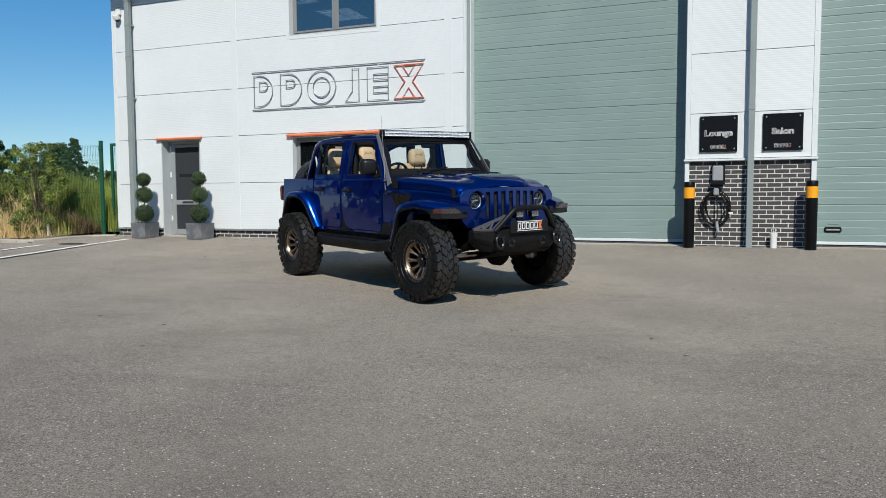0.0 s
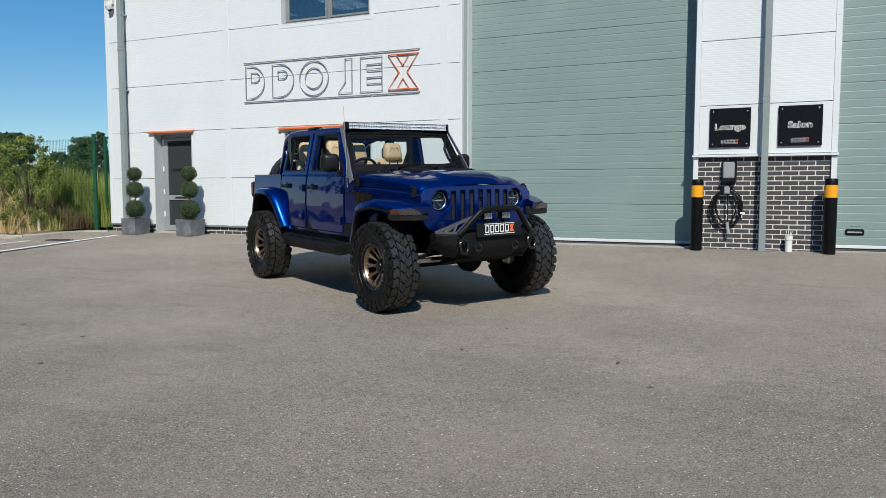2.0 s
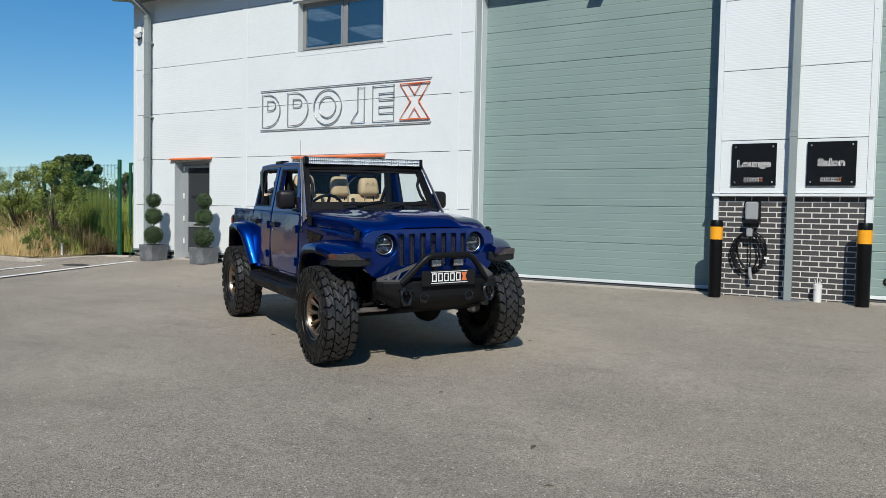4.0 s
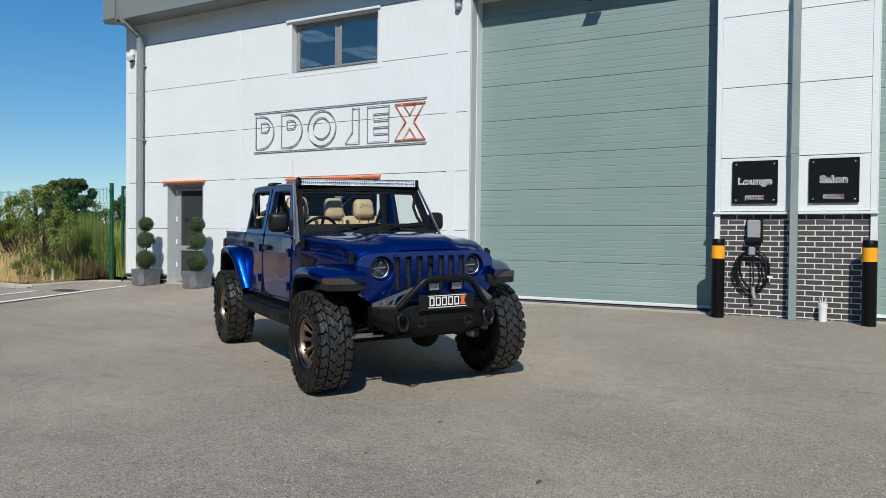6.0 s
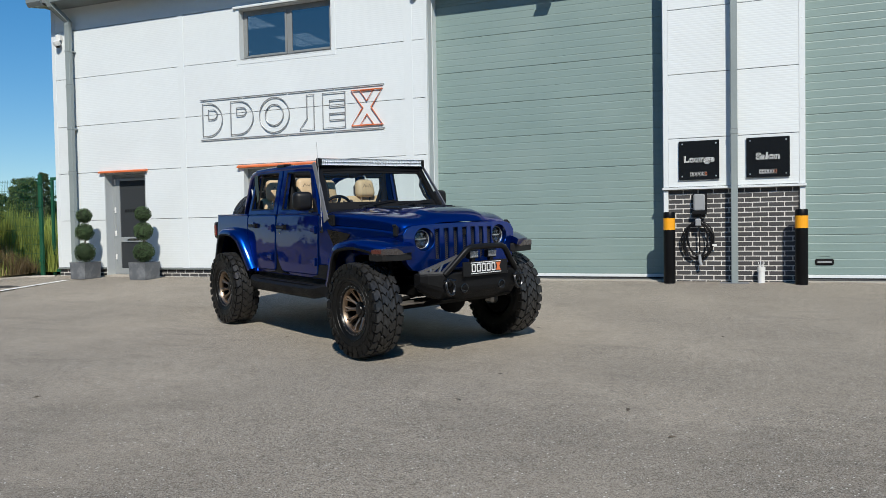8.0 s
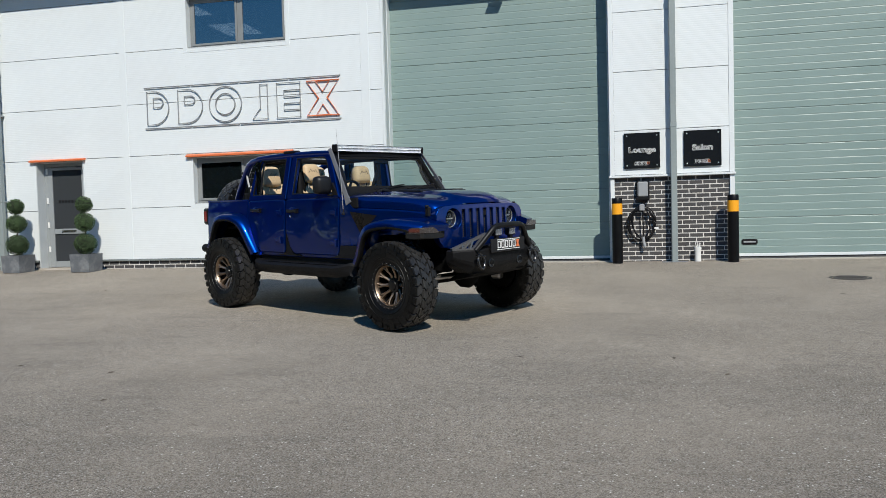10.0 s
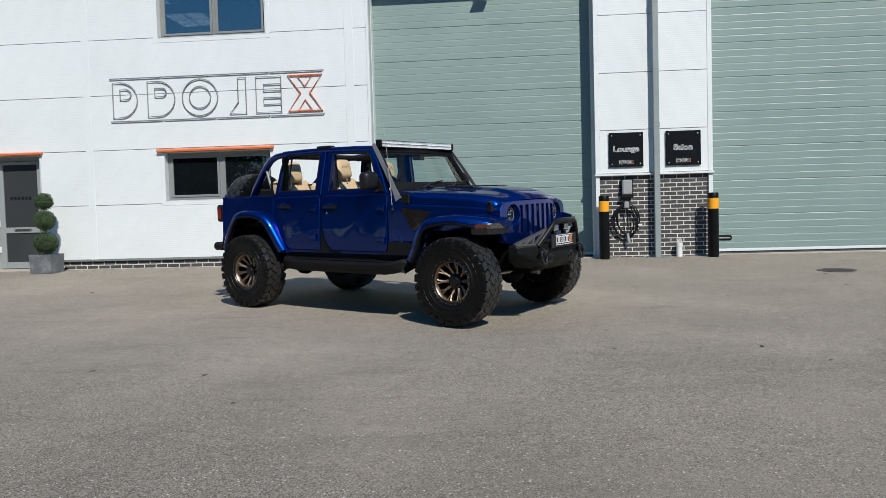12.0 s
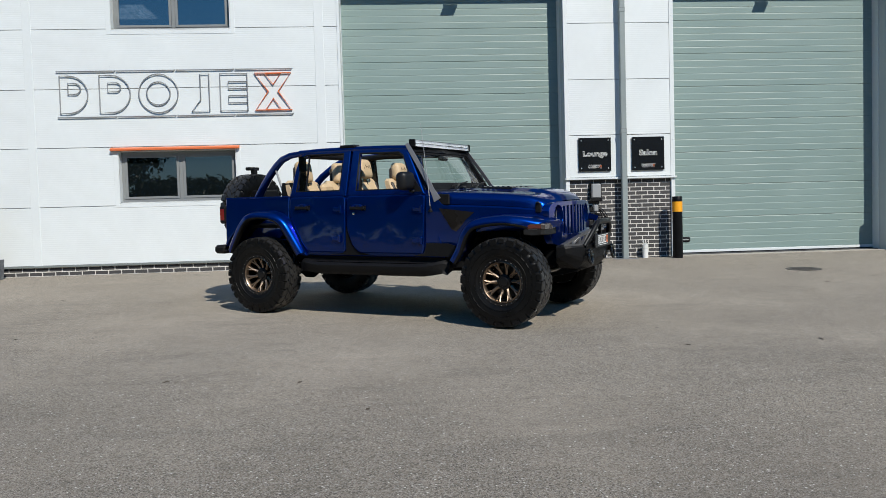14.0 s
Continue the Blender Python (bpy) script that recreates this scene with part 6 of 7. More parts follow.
for s in (-1, 1):
    hy, hz = s * LAMP_Y, LAMP_Z
    hx = g_x(hy, hz) - 0.06
    m = pose(hx, hy, hz, 0, 90, 0)
    bm = bmesh.new()
    lathe(bm, [(0.0985, 0.05), (0.0975, 0.02), (0.095, 0.008), (0.089, 0.004), (0.086, -0.005)], 40, m, cap=False)
    hl = part("headlamp", bm, BLUE, car, "round headlamp with led ring", smooth=True)
    bm = bmesh.new()
    lathe(bm, [(0.09, -0.008), (0.088, 0.010), (0.083, 0.013), (0.081, 0.006)], 40, m, cap=False)
    part("bezel", bm, SATIN, hl, smooth=True)
    bm = bmesh.new()
    lathe(bm, [(0.083, 0.008), (0.0805, 0.011), (0.0765, 0.008)], 40, m, cap=False)
    part("halo_ring", bm, HALO, hl, smooth=True)
    bm = bmesh.new()
    lathe(bm, [(0.0765, 0.008), (0.073, -0.006), (0.066, -0.022)], 40, m, cap=False)
    part("reflector_bowl", bm, LAMP_DARK, hl, smooth=True)
    bm = bmesh.new()
    lathe(bm, [(0.068, -0.02), (0.06, -0.026), (0.0005, -0.03)], 40, m, cap=False)
    part("reflector_back", bm, LAMP_DARK, hl, smooth=True)
    part("reflector_bar", boxes((hx - 0.03, hx - 0.008, hy - 0.062, hy + 0.062, hz - 0.003, hz + 0.005), bevel=0.003), HALO, hl)
    for dz in (0.036, -0.036):
        for j in range(2):
            bm = bmesh.new()
            lathe(bm, [(0.026, 0.014), (0.02, 0.0), (0.004, -0.004)], 18, pose(hx - 0.026, hy + (j - 0.5) * 0.056, hz + dz, 0, 90, 0), cap=False)
            part("projector", bm, LAMP_DARK, hl, smooth=True)
    bm = bmesh.new()
    lathe(bm, [(0.084, 0.01), (0.06, 0.018), (0.03, 0.022), (0.0005, 0.023)], 40, m, cap=False)
    p = part("lens", bm, LAMP_GLASS, hl, smooth=True)
    p.visible_shadow = False

# --- front bumper
bm = bmesh.new()
rows = []
for y, xb, xf, lo, hi in ((-0.575, 3.40, 3.49, 0.60, 0.70), (-0.535, 3.38, 3.545, 0.56, 0.708), (-0.42, 3.38, 3.625, 0.485, 0.712), (-0.2, 3.38, 3.65, 0.47, 0.712), (0.2, 3.38, 3.65, 0.47, 0.712), (0.42, 3.38, 3.625, 0.485, 0.712), (0.545, 3.38, 3.54, 0.56, 0.708), (0.59, 3.40, 3.485, 0.60, 0.70)):
    h = hi - lo
    rows.append([(xb, y, lo), (xf - 0.07, y, lo), (xf - 0.012, y, lo + h * 0.3), (xf, y, lo + h * 0.45), (xf, y, hi - 0.014), (xf - 0.012, y, hi), (xb, y, hi)])
loft(bm, rows, close_rows=True, caps=True)
bp_ = part("front_bumper", bm, TEXTURED, car, "black steel winch bumper with hoop", smooth=False)
bm = bmesh.new()
hoop = [(3.62, -0.41, 0.70), (3.65, -0.335, 0.78), (3.683, -0.245, 0.88), (3.69, -0.215, 0.908), (3.692, -0.17, 0.925), (3.693, 0.0, 0.928), (3.692, 0.17, 0.925), (3.69, 0.215, 0.908), (3.683, 0.245, 0.88), (3.65, 0.335, 0.78), (3.62, 0.41, 0.70)]
tube(bm, hoop, 0.026, 12)
part("hoop", bm, SATIN, bp_, smooth=True)
for s in (-1, 1):
    bm = bmesh.new()
    A, B, C = Vector((3.455, s * 0.56, 0.716)), Vector((3.645, s * 0.285, 0.852)), Vector((3.60, s * 0.41, 0.716))
    def bar(a, b, w=0.012):
        d = (b - a).normalized()
        side = Vector((0.9, s * 0.3, 0)).normalized() * 0.02
        upv = side.cross(d).normalized() * w
        loft(bm, [[p + side + upv, p + side - upv, p - side - upv, p - side + upv] for p in (a, b)], close_rows=True, caps=True)
    bar(A, B)
    bar(A, C, 0.009)
    bar(B, C, 0.012)
    for t0, t1 in ((0.3, 0.45), (0.6, 0.45), (0.6, 0.8)):
        bar(A.lerp(B, t0), A.lerp(C, t1), 0.008)
    part("wing_brace", bm, BRACE, bp_, "cut-out triangular wing brace")
    bm = bmesh.new()
    tube(bm, [(3.675 - 0.012 * math.cos(a), s * 0.395 + 0.044 * math.sin(a), 0.598 + 0.066 * math.cos(a)) for a in [radians(v) for v in range(0, 360, 20)]], 0.0145, 8, True)
    part("shackle", bm, SHACKLE, bp_, "dark polished steel recovery shackle", smooth=True)
    bm = bmesh.new()
    tube(bm, [(3.668, s * 0.395 - 0.062, 0.648), (3.668, s * 0.395 + 0.062, 0.648)], 0.014, 10)
    part("shackle_pin", bm, SHACKLE, bp_, smooth=True)
    part("shackle_tab", boxes((3.60, 3.685, s * 0.395 - 0.012, s * 0.395 + 0.012, 0.605, 0.672), bevel=0.008), SATIN, bp_)
    bm = bmesh.new()
    lathe(bm, [(0.04, -0.01), (0.042, 0.006), (0.034, 0.008), (0.03, -0.004), (0.0005, -0.006)], 22, pose(3.645, s * 0.216, 0.572, 0, 90, 0), cap=False)
    part("fog_lamp", bm, BLACK_GLOSS, bp_, smooth=True)
    part("frame_bracket", boxes((3.25, 3.42, s * 0.42 - 0.05, s * 0.42 + 0.05, 0.52, 0.66)), UNDER, bp_)
    pod = part("pod_lamp", boxes((3.60, 3.655, s * 0.105 - 0.054, s * 0.105 + 0.054, 0.822, 0.895), bevel=0.008), SATIN, bp_, "small black led pod lamp")
    part("lens", boxes((3.652, 3.659, s * 0.105 - 0.046, s * 0.105 + 0.046, 0.83, 0.887), bevel=0.003), POD_LENS, pod)
    part("pod_foot", boxes((3.61, 3.645, s * 0.105 - 0.02, s * 0.105 + 0.02, 0.735, 0.824)), SATIN, pod)
bm = bmesh.new()
prism(bm, [(3.585, 0.478), (3.545, 0.455), (3.27, 0.395), (3.25, 0.41), (3.40, 0.49)], "y", -0.40, 0.40, bevel=0.008)
part("skid_plate", bm, UNDER, bp_)
part("winch_tray", boxes((3.44, 3.60, -0.3, 0.3, 0.70, 0.74), bevel=0.01), SATIN, bp_)
pl = part("show_plate", boxes((3.672, 3.687, -0.258, 0.258, 0.672, 0.80), bevel=0.004), BLACK_PLASTIC, bp_, "black plate with plain white and orange blocks")
PLX = 3.689
for i in range(6):
    a, b = -0.165 + i * 0.057, -0.165 + i * 0.057 + 0.044
    bm = bmesh.new()
    if i < 5:
        t = 0.009
        for q in ((a, b, 0.768, 0.778), (a, b, 0.708, 0.718), (a, a + t, 0.718, 0.768), (b - t, b, 0.718, 0.768)):
            box(bm, PLX, PLX + 0.002, *q)
    else:
        prism(bm, [(a - 0.004, 0.778), (b + 0.006, 0.778), ((a + b) / 2 + 0.012, 0.743), (b + 0.006, 0.708), (a - 0.004, 0.708), ((a + b) / 2 - 0.012, 0.743)], "x", PLX, PLX + 0.002)
    part("plate_block", bm, ORANGE if i == 5 else LETTER_WHITE, pl)
part("plate_rule", boxes((PLX, PLX + 0.002, -0.175, 0.175, 0.785, 0.791), (PLX, PLX + 0.002, -0.175, 0.175, 0.692, 0.698)), LETTER_WHITE, pl)
part("rear_bumper", boxes((-0.72, -0.54, -0.78, 0.78, 0.60, 0.70), bevel=0.03), TEXTURED, car)

# --- door mirrors
for s in (-1, 1):
    bm = bmesh.new()
    box(bm, 1.87, 1.985, s * 0.855 - 0.09, s * 0.855 + 0.09, 1.280, 1.468, bevel=0.05, seg=4)
    for v in bm.verts:
        v.co.x += 0.25 * (abs(v.co.y) - 0.855) * -0.9
    dm = part("door_mirror", bm, BLACK_PLASTIC, car, "black door mirror", smooth=True)
    part("mirror_glass", boxes((1.863, 1.869, s * 0.855 - 0.066, s * 0.855 + 0.066, 1.31, 1.44), bevel=0.002), CHROME, dm)
    part("mirror_arm", boxes((1.93, 1.985, s * 0.77 - 0.03, s * 0.77 + 0.10, 1.258, 1.284), bevel=0.008), BLACK_PLASTIC, dm)
    bm = bmesh.new()
    prism(bm, [(1.97, 1.26), (2.07, 1.26), (1.97, 1.40)], "y", s * 0.735, s * 0.765)
    part("mirror_base", bm, BLACK_PLASTIC, dm)

# --- cabin
def headrest(x, y, z0, z1):
    bm = bmesh.new()
    box(bm, x - 0.07, x + 0.055, y - 0.125, y + 0.125, z0 - 0.02, z1 - 0.005, bevel=0.058, seg=5)
    for v in bm.verts:
        t = (v.co.z - z0) / (z1 - z0)
        v.co.y = y + (v.co.y - y) * (1.0 - 0.16 * t)
        v.co.x -= 0.03 * t
    hr = part("headrest", bm, LEATHER, car, "tan leather headrest with dark stitching", smooth=True)
    part("headrest_panel", boxes((x - 0.107, x - 0.03, y - 0.118, y + 0.118, z0 - 0.02, z1 - 0.05), bevel=0.035), LEATHER_DARK, hr)
    for k in (-1, 1):
        bm = bmesh.new()
        tube(bm, [(x, y + k * 0.055, z0 - 0.08), (x, y + k * 0.055, z0 + 0.02)], 0.008, 8)
        part("headrest_post", bm, CHROME, hr)
    # embroidered mark as a plain zigzag of thread
    bm = bmesh.new()
    zc = (z0 + z1) / 2 + 0.01
    zig = [(-0.062, -0.02), (-0.03, 0.022), (-0.018, -0.008), (0.002, 0.008), (0.016, -0.012), (0.034, 0.022), (0.058, -0.02)]
    tube(bm, [(x + 0.0545 - 0.03 * ((zc + q - z0) / (z1 - z0)), y + p, zc + q) for p, q in zig], 0.0035, 5)
    part("headrest_mark", bm, LEATHER_DARK, hr)


def seat(x, y, w, label_, hz0=1.45, hz1=1.65, hy=None):
    hy = y if hy is None else hy
    bm = bmesh.new()
    rows = []
    for t, d, ww in ((0.0, 0.10, 0.9), (0.1, 0.115, 1.0), (0.45, 0.10, 1.0), (0.8, 0.085, 1.0), (0.95, 0.07, 0.94), (1.0, 0.04, 0.8)):
        bx, bz = x + 0.16 - 0.215 * t, 0.86 + 0.575 * t
        h = w / 2 * ww
        rows.append([(bx - d * 0.5, y - h, bz), (bx + d * 0.25, y - h, bz), (bx + d * 0.62, y - h * 0.8, bz), (bx + d * 0.4, y - h * 0.5, bz), (bx + d * 0.4, y + h * 0.5, bz), (bx + d * 0.62, y + h * 0.8, bz), (bx + d * 0.25, y + h, bz), (bx - d * 0.5, y + h, bz)])
    loft(bm, rows, close_rows=True, caps=True)
    st_ = part("seat_back", bm, LEATHER, car, label_, smooth=True)
    bm = bmesh.new()
    box(bm, x + 0.12, x + 0.62, y - w / 2, y + w / 2, 0.78, 0.93, bevel=0.045, seg=3)
    part("seat_cushion", bm, LEATHER, car, smooth=True)
    headrest(x, hy, hz0, hz1)
    for k in (-1, 1):
        bm = bmesh.new()
        box(bm, x - 0.02, x + 0.06, y + k * w * 0.40 - 0.022, y + k * w * 0.40 + 0.022, 0.98, 1.39, bevel=0.012, m=Matrix.Translation((x + 0.035, 0, 1.17)) @ Matrix.Rotation(radians(-21), 4, "Y") @ Matrix.Translation((-x, 0, -1.17)))
        part("seat_stripe", bm, LEATHER_DARK, st_)


seat(1.16, -0.40, 0.50, "tan leather front seat with dark bolsters", 1.445, 1.65)
seat(1.16, 0.37, 0.50, "tan leather front seat with dark bolsters", 1.435, 1.63)
seat(0.33, -0.36, 0.56, "tan leather rear seat", 1.425, 1.66)
seat(0.33, 0.345, 0.56, "tan leather rear seat", 1.425, 1.66)
for s in (-1, 1):
    part("seat_bolster", boxes((0.20, 0.50, s * 0.615 - 0.012, s * 0.615 + 0.012, 0.9, 1.41), bevel=0.01), CABIN, car, "black outer seat bolster")
part("seat_back_shell", boxes((0.16, 0.24, -0.6, 0.62, 0.92, 1.39), bevel=0.02), CABIN, car)
part("rear_seat_middle", boxes((0.30, 0.40, -0.10, 0.12, 0.9, 1.40), bevel=0.04), LEATHER, car)
bm = bmesh.new()
prism(bm, [(1.88, 0.98), (1.86, 1.12), (1.93, 1.26), (2.13, 1.285), (2.2, 1.0)], "y", -0.68, 0.68, bevel=0.015)
part("dashboard", bm, CABIN, car)
bm = bmesh.new()
mw = pose(1.72, -0.37, 1.255, 0, -62, 0)
tube(bm, [mw @ Vector((0.185 * math.cos(a), 0.185 * math.sin(a), 0)) for a in [i * math.pi / 16 for i in range(32)]], 0.016, 8, True)
for a in (0.1, 1.57, 3.04):
    tube(bm, [mw @ Vector((0, 0, -0.02)), mw @ Vector((0.18 * math.sin(a - 1.57), 0.18 * math.cos(a - 1.57), 0))], 0.016, 6)
tube(bm, [mw @ Vector((0, 0, -0.015)), (1.95, -0.37, 1.05)], 0.05, 10)
part("steering_wheel", bm, CABIN, car, smooth=True)
part("centre_console", boxes((1.2, 1.95, -0.11, 0.11, 0.6, 0.95), bevel=0.03), CABIN, car)
for s in (-1, 1):
    part("door_card", boxes((0.45, 1.12, s * 0.725 - 0.012, s * 0.725 + 0.012, 0.72, 1.235), (1.2, 2.03, s * 0.725 - 0.012, s * 0.725 + 0.012, 0.66, 1.235), bevel=0.004), CABIN, car)
    bm = bmesh.new()
    tube(bm, [(2.03, s * 0.64, 1.34), (1.99, s * 0.60, 1.42), (1.94, s * 0.585, 1.52), (1.92, s * 0.61, 1.60)], 0.016, 8)
    part("grab_handle", bm, CABIN, car, smooth=True)
    bm = bmesh.new()
    tube(bm, [(1.21, s * 0.57, 1.55), (1.16, s * 0.50, 1.3), (1.2, s * 0.45, 1.0)], 0.02, 5)
    part("seat_belt", bm, CABIN, car)
bm = bmesh.new()
box(bm, 0.05, 0.35, 0.2, 0.6, 0.93, 1.28, bevel=0.05)
part("cargo_bag", bm, CABIN, car)


def lengthen(ob):
    """Long-wheelbase rear body: draws out what lies behind the front doors' hinges."""
    for v in ob.data.vertices:
        if v.co.x < 2.1:
            v.co.x = 2.1 + (v.co.x - 2.1) * 1.03


RUNNING_GEAR = ("tyre", "tread", "sidewall", "rim", "lip_bolt", "inner_ring", "spoke", "hub_cap", "brake_disc", "backing_plate", "axle", "differential", "coil_spring", "shock")
done = set()
for ob in car.children_recursive:
    if ob.type == "MESH" and not ob.name.startswith(RUNNING_GEAR) and ob.data.name not in done:
        done.add(ob.data.name)
        lengthen(ob)
# ---- planting and fence ----
def leaf_material(name, color, vary=0.45, trans=0.38):
    """Thin leaf: part of the sunlight shines through it."""
    m = material(name, color, 0.6, vary=vary, scale=2.5, fine=12, per_piece=0.5, spec=0.3)
    b = m.node_tree.nodes["Principled BSDF"]
    if trans:
        n, lk = m.node_tree.nodes, m.node_tree.links
        out = next(x for x in n if x.type == "OUTPUT_MATERIAL")
        t, mx = n.new("ShaderNodeBsdfTranslucent"), n.new("ShaderNodeMixShader")
        mx.inputs[0].default_value = trans
        lk.new(b.inputs["Base Color"].links[0].from_socket, t.inputs["Color"])
        lk.new(b.outputs[0], mx.inputs[1])
        lk.new(t.outputs[0], mx.inputs[2])
        lk.new(mx.outputs[0], out.inputs["Surface"])
    return m


BOX_LEAF = leaf_material("box_leaf", (0.055, 0.095, 0.035), trans=0.0)
BUSH_LEAF = leaf_material("bush_leaf", (0.31, 0.36, 0.08))
BUSH_DARK = leaf_material("bush_leaf_dark", (0.145, 0.205, 0.055))
TREE_LEAF = leaf_material("tree_leaf", (0.05, 0.08, 0.035), trans=0.0)
REED = leaf_material("reed_grass", (0.31, 0.365, 0.085))
SCRUB = leaf_material("brown_scrub", (0.17, 0.125, 0.065))
STRAW = leaf_material("dry_straw", (0.82, 0.64, 0.33))
BARK = material("bark", (0.09, 0.07, 0.05), 0.9, vary=0.3, bump=0.004)
# near-black colour stands in for the shade inside the clipped foliage
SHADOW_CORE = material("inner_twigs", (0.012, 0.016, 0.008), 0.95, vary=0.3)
STRAW_BANK = material("straw_bank", (0.17, 0.15, 0.075), 0.95, vary=0.3, scale=2, fine=25, bump=0.02, bump_scale=20)
npr = np.random.RandomState(7)


def leaves_mesh(name, centers, normals, size, mat, aspect=0.5, jitter=0.35, fold=0.15):
    """Many small folded leaves as one mesh: two triangles on a midrib each."""
    n = len(centers)
    nr = normals + npr.normal(0, jitter, (n, 3))
    nr /= np.linalg.norm(nr, axis=1)[:, None] + 1e-9
    t = npr.normal(0, 1, (n, 3))
    t -= nr * (t * nr).sum(1)[:, None]
    t /= np.linalg.norm(t, axis=1)[:, None] + 1e-9
    b = np.cross(nr, t)
    s = (size * npr.uniform(0.6, 1.3, n))[:, None]
    v = np.stack([centers - t * s, centers + b * s * aspect + nr * s * fold, centers + t * s, centers - b * s * aspect + nr * s * fold], 1).reshape(-1, 3)
    i = np.arange(n)[:, None] * 4
    f = np.concatenate([i + [[0, 1, 2]], i + [[0, 2, 3]]], 1).reshape(-1, 3)
    me = bpy.data.meshes.new(name)
    me.from_pydata(v.tolist(), [], f.tolist())
    me.materials.append(mat)
    return me


def clump_points(n, clumps, spread):
    """Leaf places gathered in uneven clumps: (centre, radius) each."""
    w = np.array([r ** 2 for _, r in clumps])
    pick = npr.choice(len(clumps), n, p=w / w.sum())
    d = npr.normal(0, 1, (n, 3))
    d /= np.linalg.norm(d, axis=1)[:, None]
    c = np.array([clumps[k][0] for k in pick])
    r = np.array([clumps[k][1] for k in pick])
    rad = r * (1 - np.abs(npr.normal(0, spread, n)))
    return c + d * rad[:, None], d


def topiary(x, y):
    z = ground_z(y)
    t = thing("topiary_planter", "three-ball clipped box topiary in a square lead-grey planter", "potted plant", "topiary planters", at=pose(x, y, z, 0, 0, npr.uniform(-2, 2)))
    bm = bmesh.new()
    h, w0, w1 = 0.345, 0.195, 0.212
    rows = []
    for hw, zz in ((w0, 0.0), (w0 + 0.003, 0.03), (w1 - 0.004, 0.30), (w1, 0.335), (w1, h), (w1 - 0.03, h), (w1 - 0.035, 0.30)):
        rows.append([(-hw, -hw, zz), (hw, -hw, zz), (hw, hw, zz), (-hw, hw, zz)])
    loft(bm, rows, close_rows=True, caps=True)
    part("planter", bm, SLATE, t, "square lead-grey planter")
    bm = bmesh.new()
    tube(bm, [(0, 0, 0.28), (0.005, 0.004, 0.8), (-0.004, 0, 1.3)], 0.014, 7)
    part("stem", bm, BARK, t)
    for zc, r in ((0.545, 0.205), (0.965, 0.185), (1.305, 0.158)):
        bm = bmesh.new()
        bmesh.ops.create_icosphere(bm, subdivisions=2, radius=r * 0.86, matrix=Matrix.Translation((0, 0, zc)))
        ball = part("foliage_ball", bm, SHADOW_CORE, t, "clipped dense green ball round a core coloured as inner shade")
        n = int(2600 * (r / 0.2) ** 2)
        d = npr.normal(0, 1, (n, 3))
        d /= np.linalg.norm(d, axis=1)[:, None]
        bump_ = 1 + 0.03 * np.sin(7 * d[:, 0] + 3 * zc) * np.cos(6 * d[:, 2])
        c = d * (r * bump_ * npr.uniform(0.86, 1.03, n))[:, None] + np.array([0, 0, zc])
        lo = new("leaves", leaves_mesh("leaves", c, d, 0.0125, BOX_LEAF, 0.55, 0.55))
        lo.parent = ball
        lo["kind"] = "stuff"


topiary(-12.79, 13.22)
topiary(-11.25, 13.22)


def bush(name, label, x, y, h, w, n, leaf, mats, seed, base_z=None, category="bush", bare=0.0, dense=1, stem=1.0, puff=1.0):
    rg = random.Random(seed)
    z = (ground_z(y) + 0.09) if base_z is None else base_z
    t = thing(name, label, category, at=pose(x, y, z))
    tr = bmesh.new()
    clumps = []
    tube(tr, [(0, 0, -0.1), (0.03, 0.02, h * 0.3), (rg.uniform(-.1, .1) * w, 0, h * 0.62)], [0.05 * h / 2 * stem, 0.035 * h / 2 * stem, 0.015 * h / 2 * stem], 7)
    for k in range(int(14 + 6 * w) * dense):
        a = rg.uniform(0, 2 * math.pi)
        q = rg.random() ** 0.6
        top = bare + (1 - bare) * rg.random() ** 0.7
        rr = w * 0.5 * q * (0.55 + 0.7 * math.sin(math.pi * min(0.95, max(0.12, top))))
        p = Vector((rr * math.cos(a), rr * math.sin(a), h * (0.12 + 0.80 * top)))
        tube(tr, [(0, 0, h * 0.1 + 0.2 * p.z), p * 0.6 + Vector((0, 0, 0.12 * h)), p], [0.02 * h / 2 * stem, 0.012 * h / 2 * stem, 0.005 * stem], 5)
        clumps.append((tuple(p), rg.uniform(0.14, 0.27) * max(w, h * 0.7) * 0.55 * puff / dense ** 0.4))
    part("trunk", tr, BARK, t)
    crown = None
    for m, share in mats:
        c, d = clump_points(int(n * share), clumps, 0.42)
        keep = c[:, 2] > 0.02
        ob = new("crown", leaves_mesh("crown", c[keep], d[keep] + np.array([0, 0, 0.5]), leaf, m, 0.5, 0.8))
        ob.parent = t
        ob["kind"] = "stuff"
    return t


bush("bush", "tall sunlit yellow-green sapling before the green fence", -15.25, 12.5, 2.2, 1.15, 7000, 0.027, ((BUSH_LEAF, 0.55), (BUSH_DARK, 0.45)), 3, dense=3, stem=0.25)
bush("bush", "loose yellow-green shrub beside the green fence", -17.2, 12.85, 2.0, 1.2, 5000, 0.028, ((BUSH_LEAF, 0.5), (BUSH_DARK, 0.5)), 5, dense=3, stem=0.5)
bush("bush", "low dark scrub tangled under the sapling", -15.3, 12.25, 0.6, 0.9, 2600, 0.022, ((BUSH_DARK, 0.75), (BUSH_LEAF, 0.25)), 10)
bush("bush", "low dark scrub on the verge", -17.6, 13.3, 1.0, 1.8, 4000, 0.026, ((BUSH_DARK, 0.7), (BUSH_LEAF, 0.3)), 12)
